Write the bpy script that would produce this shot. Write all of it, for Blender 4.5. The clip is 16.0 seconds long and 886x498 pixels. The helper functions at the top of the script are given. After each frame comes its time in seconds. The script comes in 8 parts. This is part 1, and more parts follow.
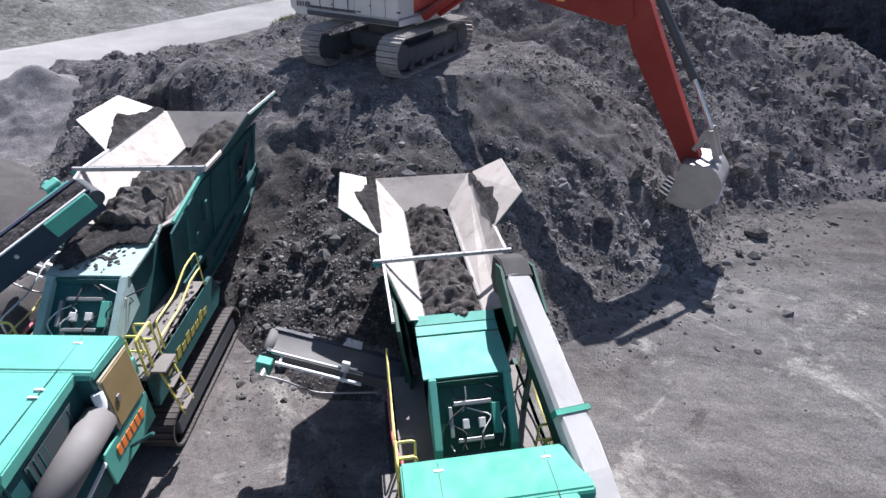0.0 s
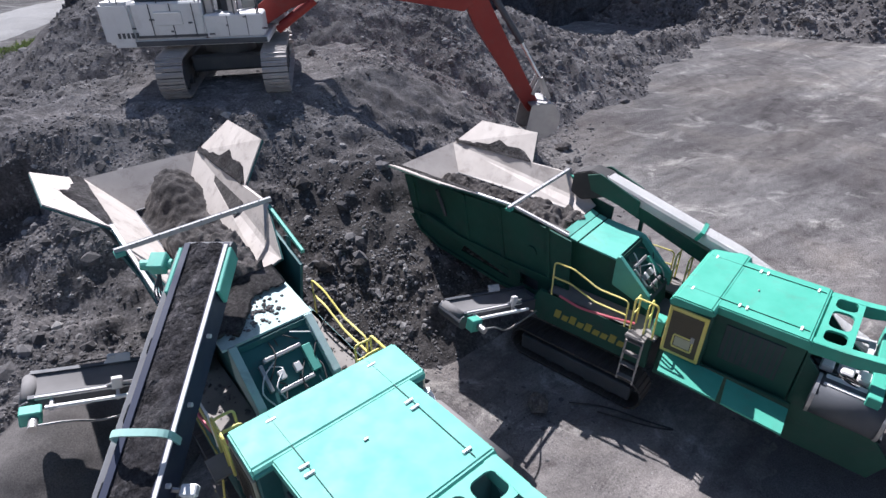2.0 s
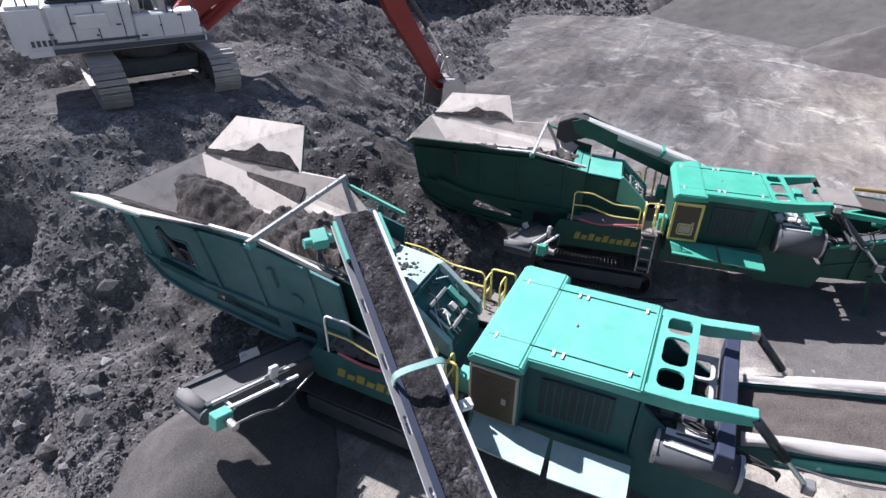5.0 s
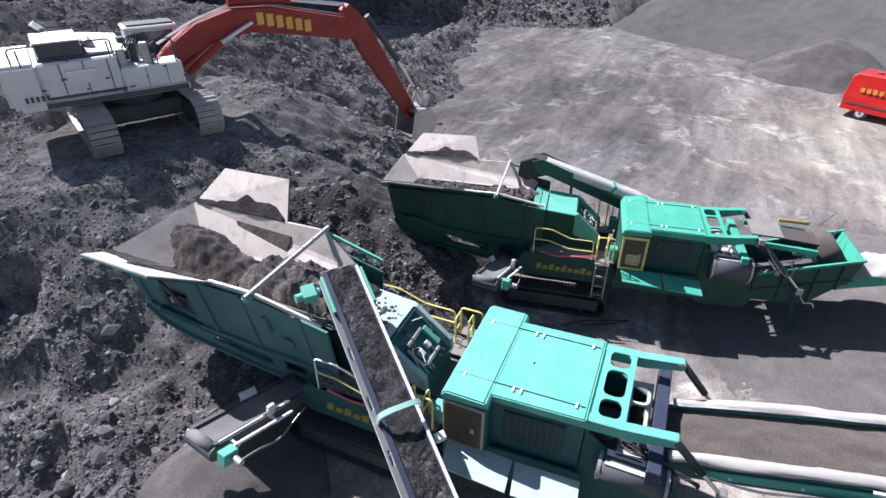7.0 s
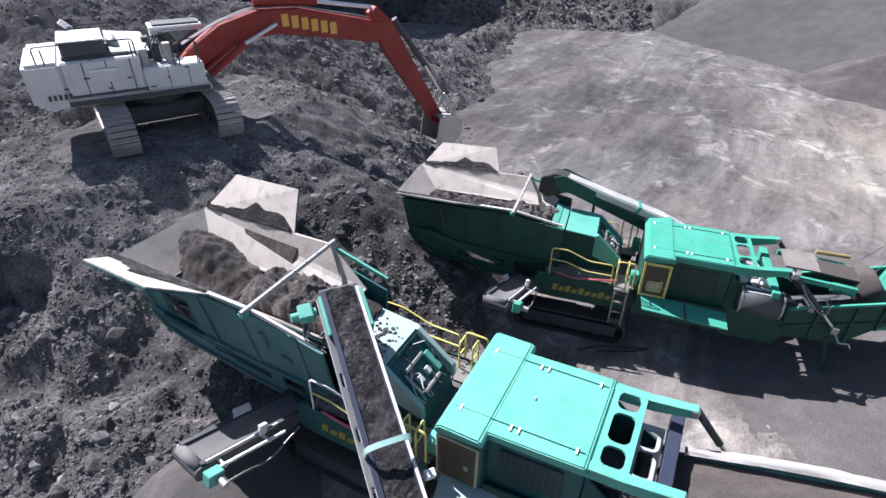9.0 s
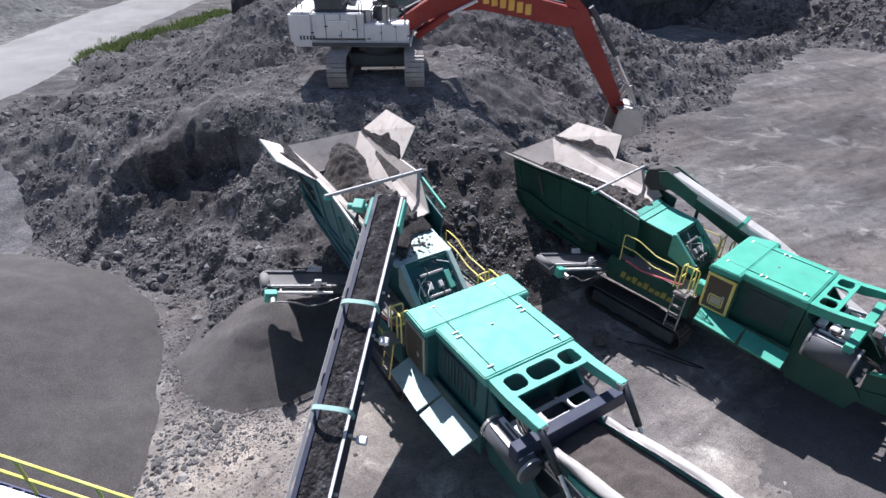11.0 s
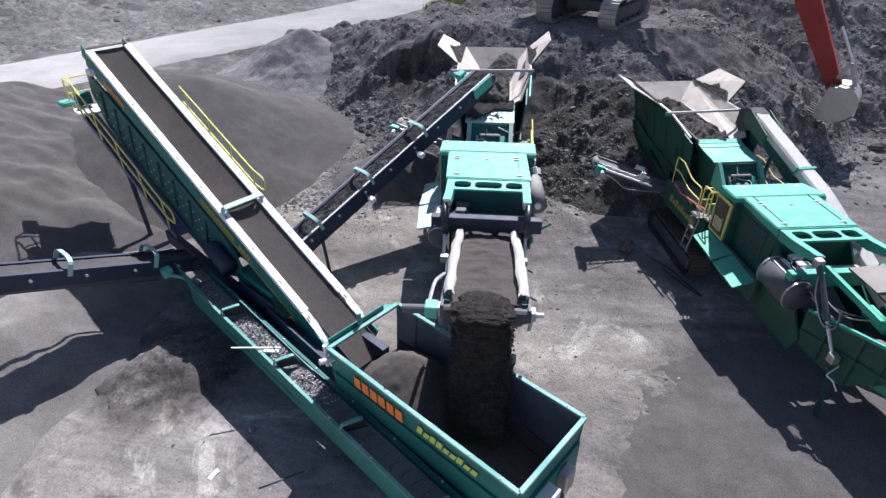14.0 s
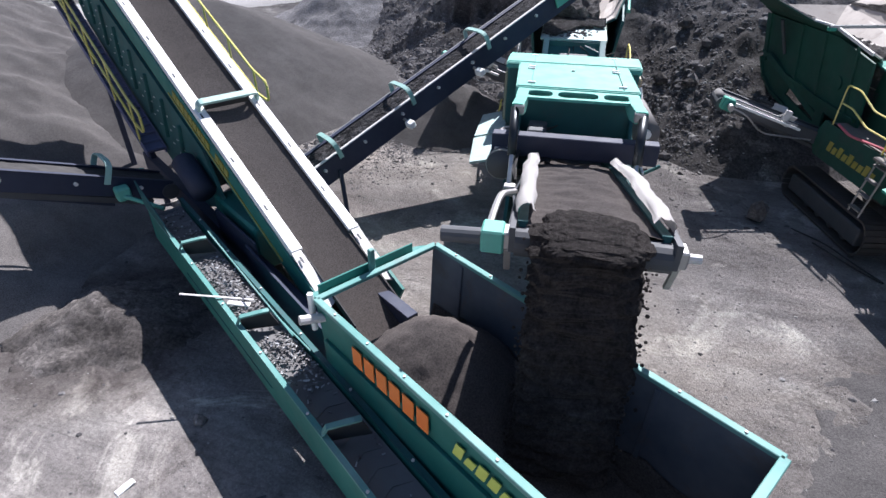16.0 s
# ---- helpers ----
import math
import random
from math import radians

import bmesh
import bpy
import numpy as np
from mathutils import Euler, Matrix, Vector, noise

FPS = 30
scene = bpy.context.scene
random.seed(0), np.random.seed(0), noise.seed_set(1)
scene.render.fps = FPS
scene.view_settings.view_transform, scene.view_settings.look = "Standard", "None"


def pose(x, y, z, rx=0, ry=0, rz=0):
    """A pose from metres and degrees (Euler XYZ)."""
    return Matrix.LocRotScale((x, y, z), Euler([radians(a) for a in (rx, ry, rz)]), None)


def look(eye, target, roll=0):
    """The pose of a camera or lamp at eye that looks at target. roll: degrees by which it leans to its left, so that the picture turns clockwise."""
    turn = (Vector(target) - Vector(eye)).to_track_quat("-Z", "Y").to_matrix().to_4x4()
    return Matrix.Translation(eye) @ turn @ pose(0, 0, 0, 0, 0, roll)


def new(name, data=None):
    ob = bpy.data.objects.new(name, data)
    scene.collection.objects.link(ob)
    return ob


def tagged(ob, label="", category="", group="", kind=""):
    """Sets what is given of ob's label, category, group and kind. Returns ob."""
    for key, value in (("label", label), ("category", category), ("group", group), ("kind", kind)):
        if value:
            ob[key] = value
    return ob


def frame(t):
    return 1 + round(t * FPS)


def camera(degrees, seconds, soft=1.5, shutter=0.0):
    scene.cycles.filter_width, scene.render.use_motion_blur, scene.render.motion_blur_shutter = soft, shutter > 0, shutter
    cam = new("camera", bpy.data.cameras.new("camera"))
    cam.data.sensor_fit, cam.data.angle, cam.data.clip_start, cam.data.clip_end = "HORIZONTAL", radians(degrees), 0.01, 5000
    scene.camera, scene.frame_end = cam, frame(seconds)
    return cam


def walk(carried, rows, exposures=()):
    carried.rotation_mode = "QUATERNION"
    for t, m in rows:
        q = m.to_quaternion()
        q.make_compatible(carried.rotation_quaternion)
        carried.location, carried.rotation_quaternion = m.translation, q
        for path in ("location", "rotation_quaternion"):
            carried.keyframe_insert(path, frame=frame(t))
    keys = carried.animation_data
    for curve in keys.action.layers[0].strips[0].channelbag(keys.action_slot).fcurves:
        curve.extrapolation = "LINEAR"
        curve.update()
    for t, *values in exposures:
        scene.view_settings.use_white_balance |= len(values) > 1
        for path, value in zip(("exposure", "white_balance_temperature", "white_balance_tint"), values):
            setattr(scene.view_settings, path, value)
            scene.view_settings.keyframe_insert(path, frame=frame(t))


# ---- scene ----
cam = camera(78.4, 16.0)
PATH = [
    (0, (-0.357, 0.967, 9.468), (-0.483, 2.643, 8.385), 0.6),
    (0.5, (-2.348, 0.777, 9.477), (-2.324, 2.465, 8.404), 0.1),
    (1, (-4.718, 0.661, 9.538), (-4.524, 2.335, 8.461), -0.1),
    (1.5, (-7.591, 0.987, 9.533), (-7.024, 2.582, 8.469), -0.2),
    (2, (-9.568, 1.169, 9.473), (-8.583, 2.554, 8.42), -0.7),
    (2.5, (-9.893, 0.921, 9.557), (-8.809, 2.216, 8.486), -0.5),
    (3, (-9.965, 1.519, 9.7), (-8.831, 2.764, 8.621), -0.8),
    (3.5, (-11.072, 2.996, 9.472), (-9.857, 4.174, 8.407), -0.4),
    (4, (-12.871, 4.194, 9.313), (-11.536, 5.243, 8.257), -0.2),
    (6.5, (-15.605, 4.059, 10.548), (-14.115, 4.844, 9.468), 0.2),
    (7, (-15.565, 3.788, 11.173), (-14.07, 4.568, 10.096), 0.1),
    (7.5, (-15.262, 3.86, 11.43), (-13.771, 4.64, 10.351), 0.1),
    (8, (-15.386, 4.019, 11.371), (-13.898, 4.807, 10.293), 0.4),
    (10.5, (-12.858, 0.435, 11.361), (-11.839, 1.759, 10.262), 0.2),
    (11, (-12.699, -1.778, 11.261), (-11.939, -0.288, 10.166), 0.3),
    (11.5, (-12.847, -4.749, 11.237), (-12.182, -3.215, 10.138), 0.4),
    (12, (-11.98, -8.207, 11.253), (-11.423, -6.632, 10.154), -0.1),
    (12.5, (-10.474, -10.01, 11.37), (-10.114, -8.378, 10.271), -0.3),
    (13, (-8.207, -10.746, 11.125), (-8.19, -9.075, 10.026), -0.4),
    (13.5, (-6.636, -10.325, 10.691), (-6.854, -8.666, 9.597), -0.4),
    (14, (-6.134, -8.803, 9.748), (-6.442, -7.155, 8.658), -0.4),
    (14.5, (-6.328, -8.511, 8.336), (-6.665, -6.863, 7.255), -0.2),
    (15, (-6.688, -7.508, 7.124), (-7.055, -5.865, 6.044), 0.1),
    (15.5, (-7.101, -6.976, 6.577), (-7.483, -5.339, 5.494), 0.4),
    (16, (-6.954, -5.924, 6.26), (-7.42, -4.306, 5.181), 0.4),
]
walk(cam, [(t, look(eye, target, roll)) for t, eye, target, roll in PATH],
     exposures=[(0, 1.2, 6080, 15), (16, 1.2, 6080, 15)])

# ---- light ----
SUN_DIR = Vector((0.13, 0.84, 1.0)).normalized()
world = bpy.data.worlds.new("sky")
scene.world = world
world.use_nodes = True
wn = world.node_tree
sky = wn.nodes.new("ShaderNodeTexSky")
sky.sky_type = "NISHITA"
sky.sun_disc = False
sky.sun_elevation = math.asin(SUN_DIR.z)
sky.sun_rotation = math.atan2(SUN_DIR.x, SUN_DIR.y)
wn.nodes["Background"].inputs["Strength"].default_value = 0.051
wn.links.new(sky.outputs["Color"], wn.nodes["Background"].inputs["Color"])
sun_data = bpy.data.lights.new("sun", "SUN")
sun_data.energy, sun_data.angle, sun_data.color = 5.0, radians(0.55), (1.0, 0.965, 0.93)
sun = new("sun", sun_data)
sun.matrix_world = look(SUN_DIR * 60, (0, 0, 0))

# ---- materials ----


def ramp_node(nt, fac, stops):
    n = nt.nodes.new("ShaderNodeValToRGB")
    e = n.color_ramp.elements
    while len(e) < len(stops):
        e.new(0.5)
    for k, (p, c) in zip(e, stops):
        k.position, k.color = p, (*c, 1)
    nt.links.new(fac, n.inputs["Fac"])
    return n.outputs["Color"]


def noise_node(nt, vec, scale, detail=6.0, rough=0.6, distort=0.0):
    n = nt.nodes.new("ShaderNodeTexNoise")
    n.inputs["Scale"].default_value, n.inputs["Detail"].default_value = scale, detail
    n.inputs["Roughness"].default_value, n.inputs["Distortion"].default_value = rough, distort
    if vec is not None:
        nt.links.new(vec, n.inputs["Vector"])
    return n.outputs["Fac"]


def mix_col(nt, fac, a, b, mode="MIX"):
    n = nt.nodes.new("ShaderNodeMix")
    n.data_type, n.blend_type = "RGBA", mode
    for sock, v in ((n.inputs[0], fac), (n.inputs[6], a), (n.inputs[7], b)):
        if isinstance(v, (int, float)):
            sock.default_value = v
        elif isinstance(v, tuple):
            sock.default_value = (*v, 1)
        else:
            nt.links.new(v, sock)
    return n.outputs[2]


def shader(name):
    m = bpy.data.materials.new(name)
    m.use_nodes = True
    return m, m.node_tree, m.node_tree.nodes["Principled BSDF"]


def coords(nt, where="Object"):
    return nt.nodes.new("ShaderNodeTexCoord").outputs[where]


def bump(nt, b, height, strength, dist=0.02):
    n = nt.nodes.new("ShaderNodeBump")
    n.inputs["Strength"].default_value, n.inputs["Distance"].default_value = strength, dist
    nt.links.new(height, n.inputs["Height"])
    nt.links.new(n.outputs["Normal"], b.inputs["Normal"])


def world_pos(nt):
    return nt.nodes.new("ShaderNodeNewGeometry").outputs["Position"]


def voronoi_node(nt, vec, scale, feature="F1", rand=1.0):
    n = nt.nodes.new("ShaderNodeTexVoronoi")
    n.feature = feature
    n.inputs["Scale"].default_value, n.inputs["Randomness"].default_value = scale, rand
    nt.links.new(vec, n.inputs["Vector"])
    return n


def add_up(nt, *terms):
    """Sum of (socket, weight) pairs."""
    total = None
    for sock, w in terms:
        n = nt.nodes.new("ShaderNodeMath")
        n.operation = "MULTIPLY_ADD"
        nt.links.new(sock, n.inputs[0])
        n.inputs[1].default_value = w
        n.inputs[2].default_value = 0.0
        if total is not None:
            nt.links.new(total, n.inputs[2])
        total = n.outputs["Value"]
    return total


def soil(name, dark, mid, light, big=0.25, small=3.0, strength=0.9, relief=0.05, fine=22.0, blot=1.0, clods=0.0, darkening=()):
    """Loose ground: blotches at two scales, fine grain and relief; clods gives it broken lumps of three sizes."""
    m, nt, b = shader(name)
    p = world_pos(nt)
    dark, mid, light = (tuple(min(0.62, 1.42 * v) for v in q) for q in (dark, mid, light))
    c = ramp_node(nt, noise_node(nt, p, big, 5, 0.6, 0.6), [(0.32, dark), (0.5, mid), (0.68, light)])
    g = ramp_node(nt, noise_node(nt, p, small, 8, 0.7), [(0.3, (1 - 0.55 * blot,) * 3), (0.52, (1.0, 1.0, 1.0)), (0.75, (1 + 0.43 * blot,) * 3)])
    f = ramp_node(nt, noise_node(nt, p, fine, 4, 0.75), [(0.3, (0.5, 0.5, 0.51)), (0.7, (1.45, 1.44, 1.43))])
    c = mix_col(nt, 1.0, mix_col(nt, 1.0, c, g, "MULTIPLY"), f, "MULTIPLY")
    height = noise_node(nt, p, fine * 0.6, 8, 0.75)
    if clods:
        wob = nt.nodes.new("ShaderNodeVectorMath")
        wob.operation = "MULTIPLY_ADD"
        n = nt.nodes.new("ShaderNodeTexNoise")
        n.inputs["Scale"].default_value = 3.0
        nt.links.new(p, n.inputs["Vector"])
        nt.links.new(n.outputs["Color"], wob.inputs[0])
        wob.inputs[1].default_value = (0.25, 0.25, 0.25)
        nt.links.new(p, wob.inputs[2])
        terms = [(height, 0.8)]
        plain = c
        mask = ramp_node(nt, noise_node(nt, p, 0.30, 4, 0.55, 0.5), [(0.40, (0.40, 0.40, 0.40)), (0.58, (1.15, 1.15, 1.15))])
        for scale, w in ((3.2, 1.1), (8.0, 0.7), (19.0, 0.35)):
            v = voronoi_node(nt, wob.outputs["Vector"], scale)
            grey = nt.nodes.new("ShaderNodeSeparateColor")
            nt.links.new(v.outputs["Color"], grey.inputs["Color"])
            k = 0.30 * clods
            c = mix_col(nt, 1.0, c, ramp_node(nt, grey.outputs["Red"], [(0.0, (1 - k,) * 3), (0.8, (1 + 0.4 * k,) * 3), (0.94, (1 + 0.8 * k,) * 3), (1.0, (1 + 3.0 * k,) * 3)]), "MULTIPLY")
            here = nt.nodes.new("ShaderNodeMath")
            here.operation = "MULTIPLY"
            nt.links.new(v.outputs["Distance"], here.inputs[0])
            nt.links.new(mask, here.inputs[1])
            terms.append((here.outputs["Value"], -w * clods))
        c = mix_col(nt, mask, plain, c)
        height = add_up(nt, *terms)
    for centre, r0, r1, tone in darkening:
        # darker earth round each place, ragged edge: moist tipped soil, and shade painted at the cut face
        d = nt.nodes.new("ShaderNodeVectorMath")
        d.operation = "DISTANCE"
        nt.links.new(p, d.inputs[0])
        d.inputs[1].default_value = centre
        k = nt.nodes.new("ShaderNodeMapRange")
        k.inputs["From Min"].default_value, k.inputs["From Max"].default_value = r0 + 1.0, r1 + 1.0
        nt.links.new(add_up(nt, (d.outputs["Value"], 1.0), (noise_node(nt, p, 0.7, 6), 2.0)), k.inputs["Value"])
        c = mix_col(nt, 1.0, c, ramp_node(nt, k.outputs["Result"], [(0.0, (tone, tone * 0.97, tone * 0.95)), (1.0, (1, 1, 1))]), "MULTIPLY")
    nt.links.new(c, b.inputs["Base Color"])
    b.inputs["Roughness"].default_value = 0.95
    b.inputs["Diffuse Roughness"].default_value = 1.0
    b.inputs["Specular IOR Level"].default_value = 0.15
    bump(nt, b, height, strength, relief)
    return m


def paint(name, col, faded, dust=0.35, rough=0.42, grime=(0.10, 0.09, 0.085), metal=0.0):
    """Sprayed steel: sun-bleached patches, dust in blotches, fine scratches."""
    m, nt, b = shader(name)
    p = coords(nt)
    c = mix_col(nt, ramp_node(nt, noise_node(nt, p, 0.9, 4, 0.6), [(0.35, (0, 0, 0)), (0.7, (1, 1, 1))]), col, faded)
    d = ramp_node(nt, noise_node(nt, p, 2.3, 9, 0.72, 0.4), [(0.52, (0, 0, 0)), (0.78, (dust, dust, dust))])
    c = mix_col(nt, d, c, grime)
    s = ramp_node(nt, noise_node(nt, p, 34, 3, 0.8), [(0.66, (0, 0, 0)), (0.72, (dust * 0.8,) * 3)])
    c = mix_col(nt, s, c, grime)
    nt.links.new(c, b.inputs["Base Color"])
    b.inputs["Metallic"].default_value = metal
    r = nt.nodes.new("ShaderNodeMapRange")
    r.inputs["To Min"].default_value, r.inputs["To Max"].default_value = rough, min(1.0, rough + 0.35)
    nt.links.new(noise_node(nt, p, 3.1, 6), r.inputs["Value"])
    nt.links.new(r.outputs["Result"], b.inputs["Roughness"])
    bump(nt, b, noise_node(nt, p, 5, 6, 0.6), 0.12, 0.01)
    return m


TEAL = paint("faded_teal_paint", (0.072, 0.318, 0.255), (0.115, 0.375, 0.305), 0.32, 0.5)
PALE_TEAL = paint("pale_teal_steel", (0.22, 0.40, 0.365), (0.34, 0.48, 0.45), 0.4)
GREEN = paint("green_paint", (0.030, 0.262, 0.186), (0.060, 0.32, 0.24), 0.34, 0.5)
# Dark copies of the two paints: the flanks' shade is in the colour, plus dust.
TEAL_SIDE = paint("dusty_shaded_teal_paint", (0.010, 0.072, 0.075), (0.021, 0.112, 0.112), 0.9, 0.5, (0.05, 0.06, 0.068))
GREEN_SIDE = paint("dusty_shaded_green_paint", (0.0045, 0.050, 0.035), (0.0085, 0.072, 0.050), 0.8, 0.5, (0.035, 0.045, 0.047))
SCREEN_GREEN = paint("screener_green_paint", (0.008, 0.125, 0.108), (0.018, 0.165, 0.142), 0.45, 0.42, (0.055, 0.065, 0.068))
COVER_PALE = paint("bleached_cover_paint", (0.28, 0.40, 0.385), (0.40, 0.50, 0.48), 0.5, 0.5, (0.12, 0.11, 0.11))
RIM = paint("worn_rim_paint", (0.060, 0.21, 0.19), (0.16, 0.31, 0.29), 0.6, 0.5, (0.16, 0.155, 0.15))
DUSTY_FLANK = paint("dust_caked_teal_paint", (0.055, 0.165, 0.17), (0.11, 0.23, 0.235), 0.9, 0.55, (0.14, 0.15, 0.155))
HOPPER_WHITE = paint("scraped_white_steel", (0.36, 0.325, 0.295), (0.47, 0.43, 0.395), 0.9, 0.55, (0.15, 0.13, 0.115))
BEAM_WHITE = paint("chalky_white_paint", (0.75, 0.75, 0.74), (0.80, 0.795, 0.78), 0.16, 0.55, (0.35, 0.33, 0.31))
SHEETS_IN = paint("worn_blue_grey_steel", (0.05, 0.065, 0.09), (0.12, 0.132, 0.155), 0.9, 0.5, (0.085, 0.065, 0.055), 0.2)
SHEET = paint("pale_galvanised_sheet", (0.55, 0.53, 0.52), (0.60, 0.58, 0.57), 0.2, 0.5, (0.3, 0.28, 0.27))
CURVED_SHEET = paint("dusty_cover_sheet", (0.70, 0.69, 0.68), (0.76, 0.75, 0.735), 0.25, 0.6, (0.22, 0.205, 0.195))
YELLOW = paint("yellow_rail_paint", (0.62, 0.52, 0.11), (0.70, 0.63, 0.26), 0.3)
ORANGE = paint("orange_lettering", (0.75, 0.19, 0.03), (0.78, 0.25, 0.06), 0.1)
LIME = paint("lime_lettering", (0.50, 0.60, 0.10), (0.55, 0.63, 0.16), 0.15)
DULL_YELLOW = paint("dull_yellow_lettering", (0.27, 0.24, 0.04), (0.31, 0.29, 0.08), 0.4)
EXC_RED = paint("red_boom_paint", (0.21, 0.010, 0.006), (0.26, 0.022, 0.013), 0.4, 0.4, (0.13, 0.07, 0.06))
EXC_WHITE = paint("white_machine_paint", (0.52, 0.53, 0.54), (0.60, 0.60, 0.60), 0.3, 0.4, (0.25, 0.23, 0.22))
VAN_RED = paint("red_van_paint", (0.55, 0.012, 0.012), (0.60, 0.025, 0.02), 0.05, 0.25)
STEEL = paint("bare_steel", (0.32, 0.31, 0.31), (0.42, 0.41, 0.40), 0.4, 0.35, (0.12, 0.11, 0.10), 0.7)
DARK_STEEL = paint("dark_steel", (0.045, 0.05, 0.06), (0.07, 0.075, 0.085), 0.4, 0.5, (0.10, 0.095, 0.09))
EXHAUST = paint("dusty_grey_exhaust_steel", (0.13, 0.122, 0.12), (0.18, 0.17, 0.168), 0.5, 0.6, (0.09, 0.082, 0.08), 0.1)
BLUE_STEEL = paint("blue_black_frame", (0.011, 0.017, 0.042), (0.020, 0.028, 0.060), 0.3, 0.5, (0.05, 0.05, 0.055))
RUBBER = paint("black_rubber", (0.028, 0.027, 0.028), (0.045, 0.043, 0.043), 0.3, 0.75, (0.09, 0.085, 0.08))
# Sunlit and shaded track steel: light and shade are put into the two colours.
TRACK = paint("worn_track_steel", (0.28, 0.26, 0.25), (0.42, 0.40, 0.39), 0.5, 0.5, (0.14, 0.12, 0.11), 0.3)
TRACK_SHADED = paint("dusty_shaded_track_steel", (0.055, 0.049, 0.047), (0.095, 0.085, 0.082), 0.6, 0.6, (0.08, 0.072, 0.068), 0.2)
PINK = paint("red_hose_rubber", (0.50, 0.10, 0.13), (0.55, 0.16, 0.18), 0.2)
PLATE_DIRTY = paint("dirty_checker_plate", (0.15, 0.138, 0.128), (0.21, 0.195, 0.18), 0.6, 0.7, (0.08, 0.072, 0.066))
TAN_FRAME = paint("dusty_door_frame", (0.36, 0.33, 0.24), (0.42, 0.39, 0.29), 0.5)
MESH_TAN = paint("dusty_tan_mesh", (0.27, 0.19, 0.075), (0.34, 0.24, 0.11), 0.6, 0.8, (0.15, 0.12, 0.09))
# The same mesh on the shaded side: its shade is put into the colour.
MESH_SHADED = paint("dirty_shaded_mesh", (0.075, 0.062, 0.042), (0.11, 0.09, 0.06), 0.5, 0.8, (0.05, 0.045, 0.04))
AMBER = paint("amber_lettering", (0.62, 0.34, 0.05), (0.66, 0.40, 0.09), 0.15)
MESH_DARK = paint("dark_mesh", (0.03, 0.045, 0.05), (0.045, 0.06, 0.065), 0.4, 0.7)
WALK_STEEL = paint("violet_blue_grating", (0.085, 0.09, 0.17), (0.12, 0.125, 0.21), 0.4, 0.5)
FLANK_GREY = paint("dull_grey_flank", (0.30, 0.30, 0.31), (0.37, 0.37, 0.375), 0.45, 0.5, (0.14, 0.13, 0.125))
RUBBER_DUSTY = paint("dusty_belt_rubber", (0.12, 0.117, 0.118), (0.17, 0.165, 0.165), 0.5, 0.85, (0.10, 0.095, 0.095))
BLACK_GLOSS = paint("black_cylinder_enamel", (0.025, 0.03, 0.036), (0.05, 0.056, 0.062), 0.25, 0.18, (0.10, 0.095, 0.09), 0.6)
CHROME = paint("polished_rod", (0.6, 0.6, 0.6), (0.66, 0.66, 0.66), 0.1, 0.15, (0.3, 0.3, 0.3), 0.9)

# Two dark spots: moist soil at the nose, painted shade at the scooped face.
HEAP = soil("dark_spoil", (0.088, 0.081, 0.080), (0.126, 0.118, 0.117), (0.176, 0.166, 0.161), 0.22, 1.6, 0.6, 0.05, 16.0, 0.9, 0.6, (((-4.3, 12.6, 1.0), 2.0, 5.5, 0.42), ((-13.0, 19.9, 1.6), 1.4, 3.0, 0.42)))
FEED_SOIL = soil("dark_feed_soil", (0.058, 0.052, 0.049), (0.084, 0.076, 0.072), (0.118, 0.108, 0.102), 0.6, 3.0, 0.6, 0.04, 18.0, 1.0, 0.5)
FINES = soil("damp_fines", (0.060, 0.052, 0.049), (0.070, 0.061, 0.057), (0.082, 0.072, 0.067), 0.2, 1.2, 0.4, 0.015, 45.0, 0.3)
FINES_MID = soil("drying_fines", (0.082, 0.076, 0.074), (0.094, 0.088, 0.086), (0.111, 0.104, 0.101), 0.3, 2.0, 0.5, 0.02, 40.0, 0.35)
FINES_PALE = soil("dry_fines", (0.128, 0.119, 0.115), (0.15, 0.14, 0.135), (0.176, 0.165, 0.159), 0.2, 1.4, 0.5, 0.02, 45.0, 0.5)
GREYHEAP = soil("grey_heap", (0.185, 0.178, 0.178), (0.21, 0.203, 0.202), (0.24, 0.231, 0.229), 0.3, 2.4, 0.7, 0.04, 14.0, 0.6)
GRAVEL = soil("grey_gravel", (0.092, 0.089, 0.085), (0.102, 0.098, 0.093), (0.118, 0.113, 0.107), 0.12, 0.8, 0.4, 0.02, 40.0, 0.4)
# Same fines as on the belt, darkened: the curtain's shaded face is in the colour.
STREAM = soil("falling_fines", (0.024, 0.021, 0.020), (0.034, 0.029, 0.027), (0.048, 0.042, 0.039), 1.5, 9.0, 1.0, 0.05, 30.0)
BELT_ROCK = soil("crushed_rock_on_belt", (0.030, 0.028, 0.030), (0.045, 0.042, 0.044), (0.075, 0.071, 0.072), 2.5, 12.0, 1.0, 0.05, 26.0, 1.0, 1.0)
WALLROCK = soil("quarry_rock", (0.04, 0.042, 0.05), (0.05, 0.052, 0.06), (0.07, 0.07, 0.075), 0.15, 1.2, 1.0, 0.2, 5.0)


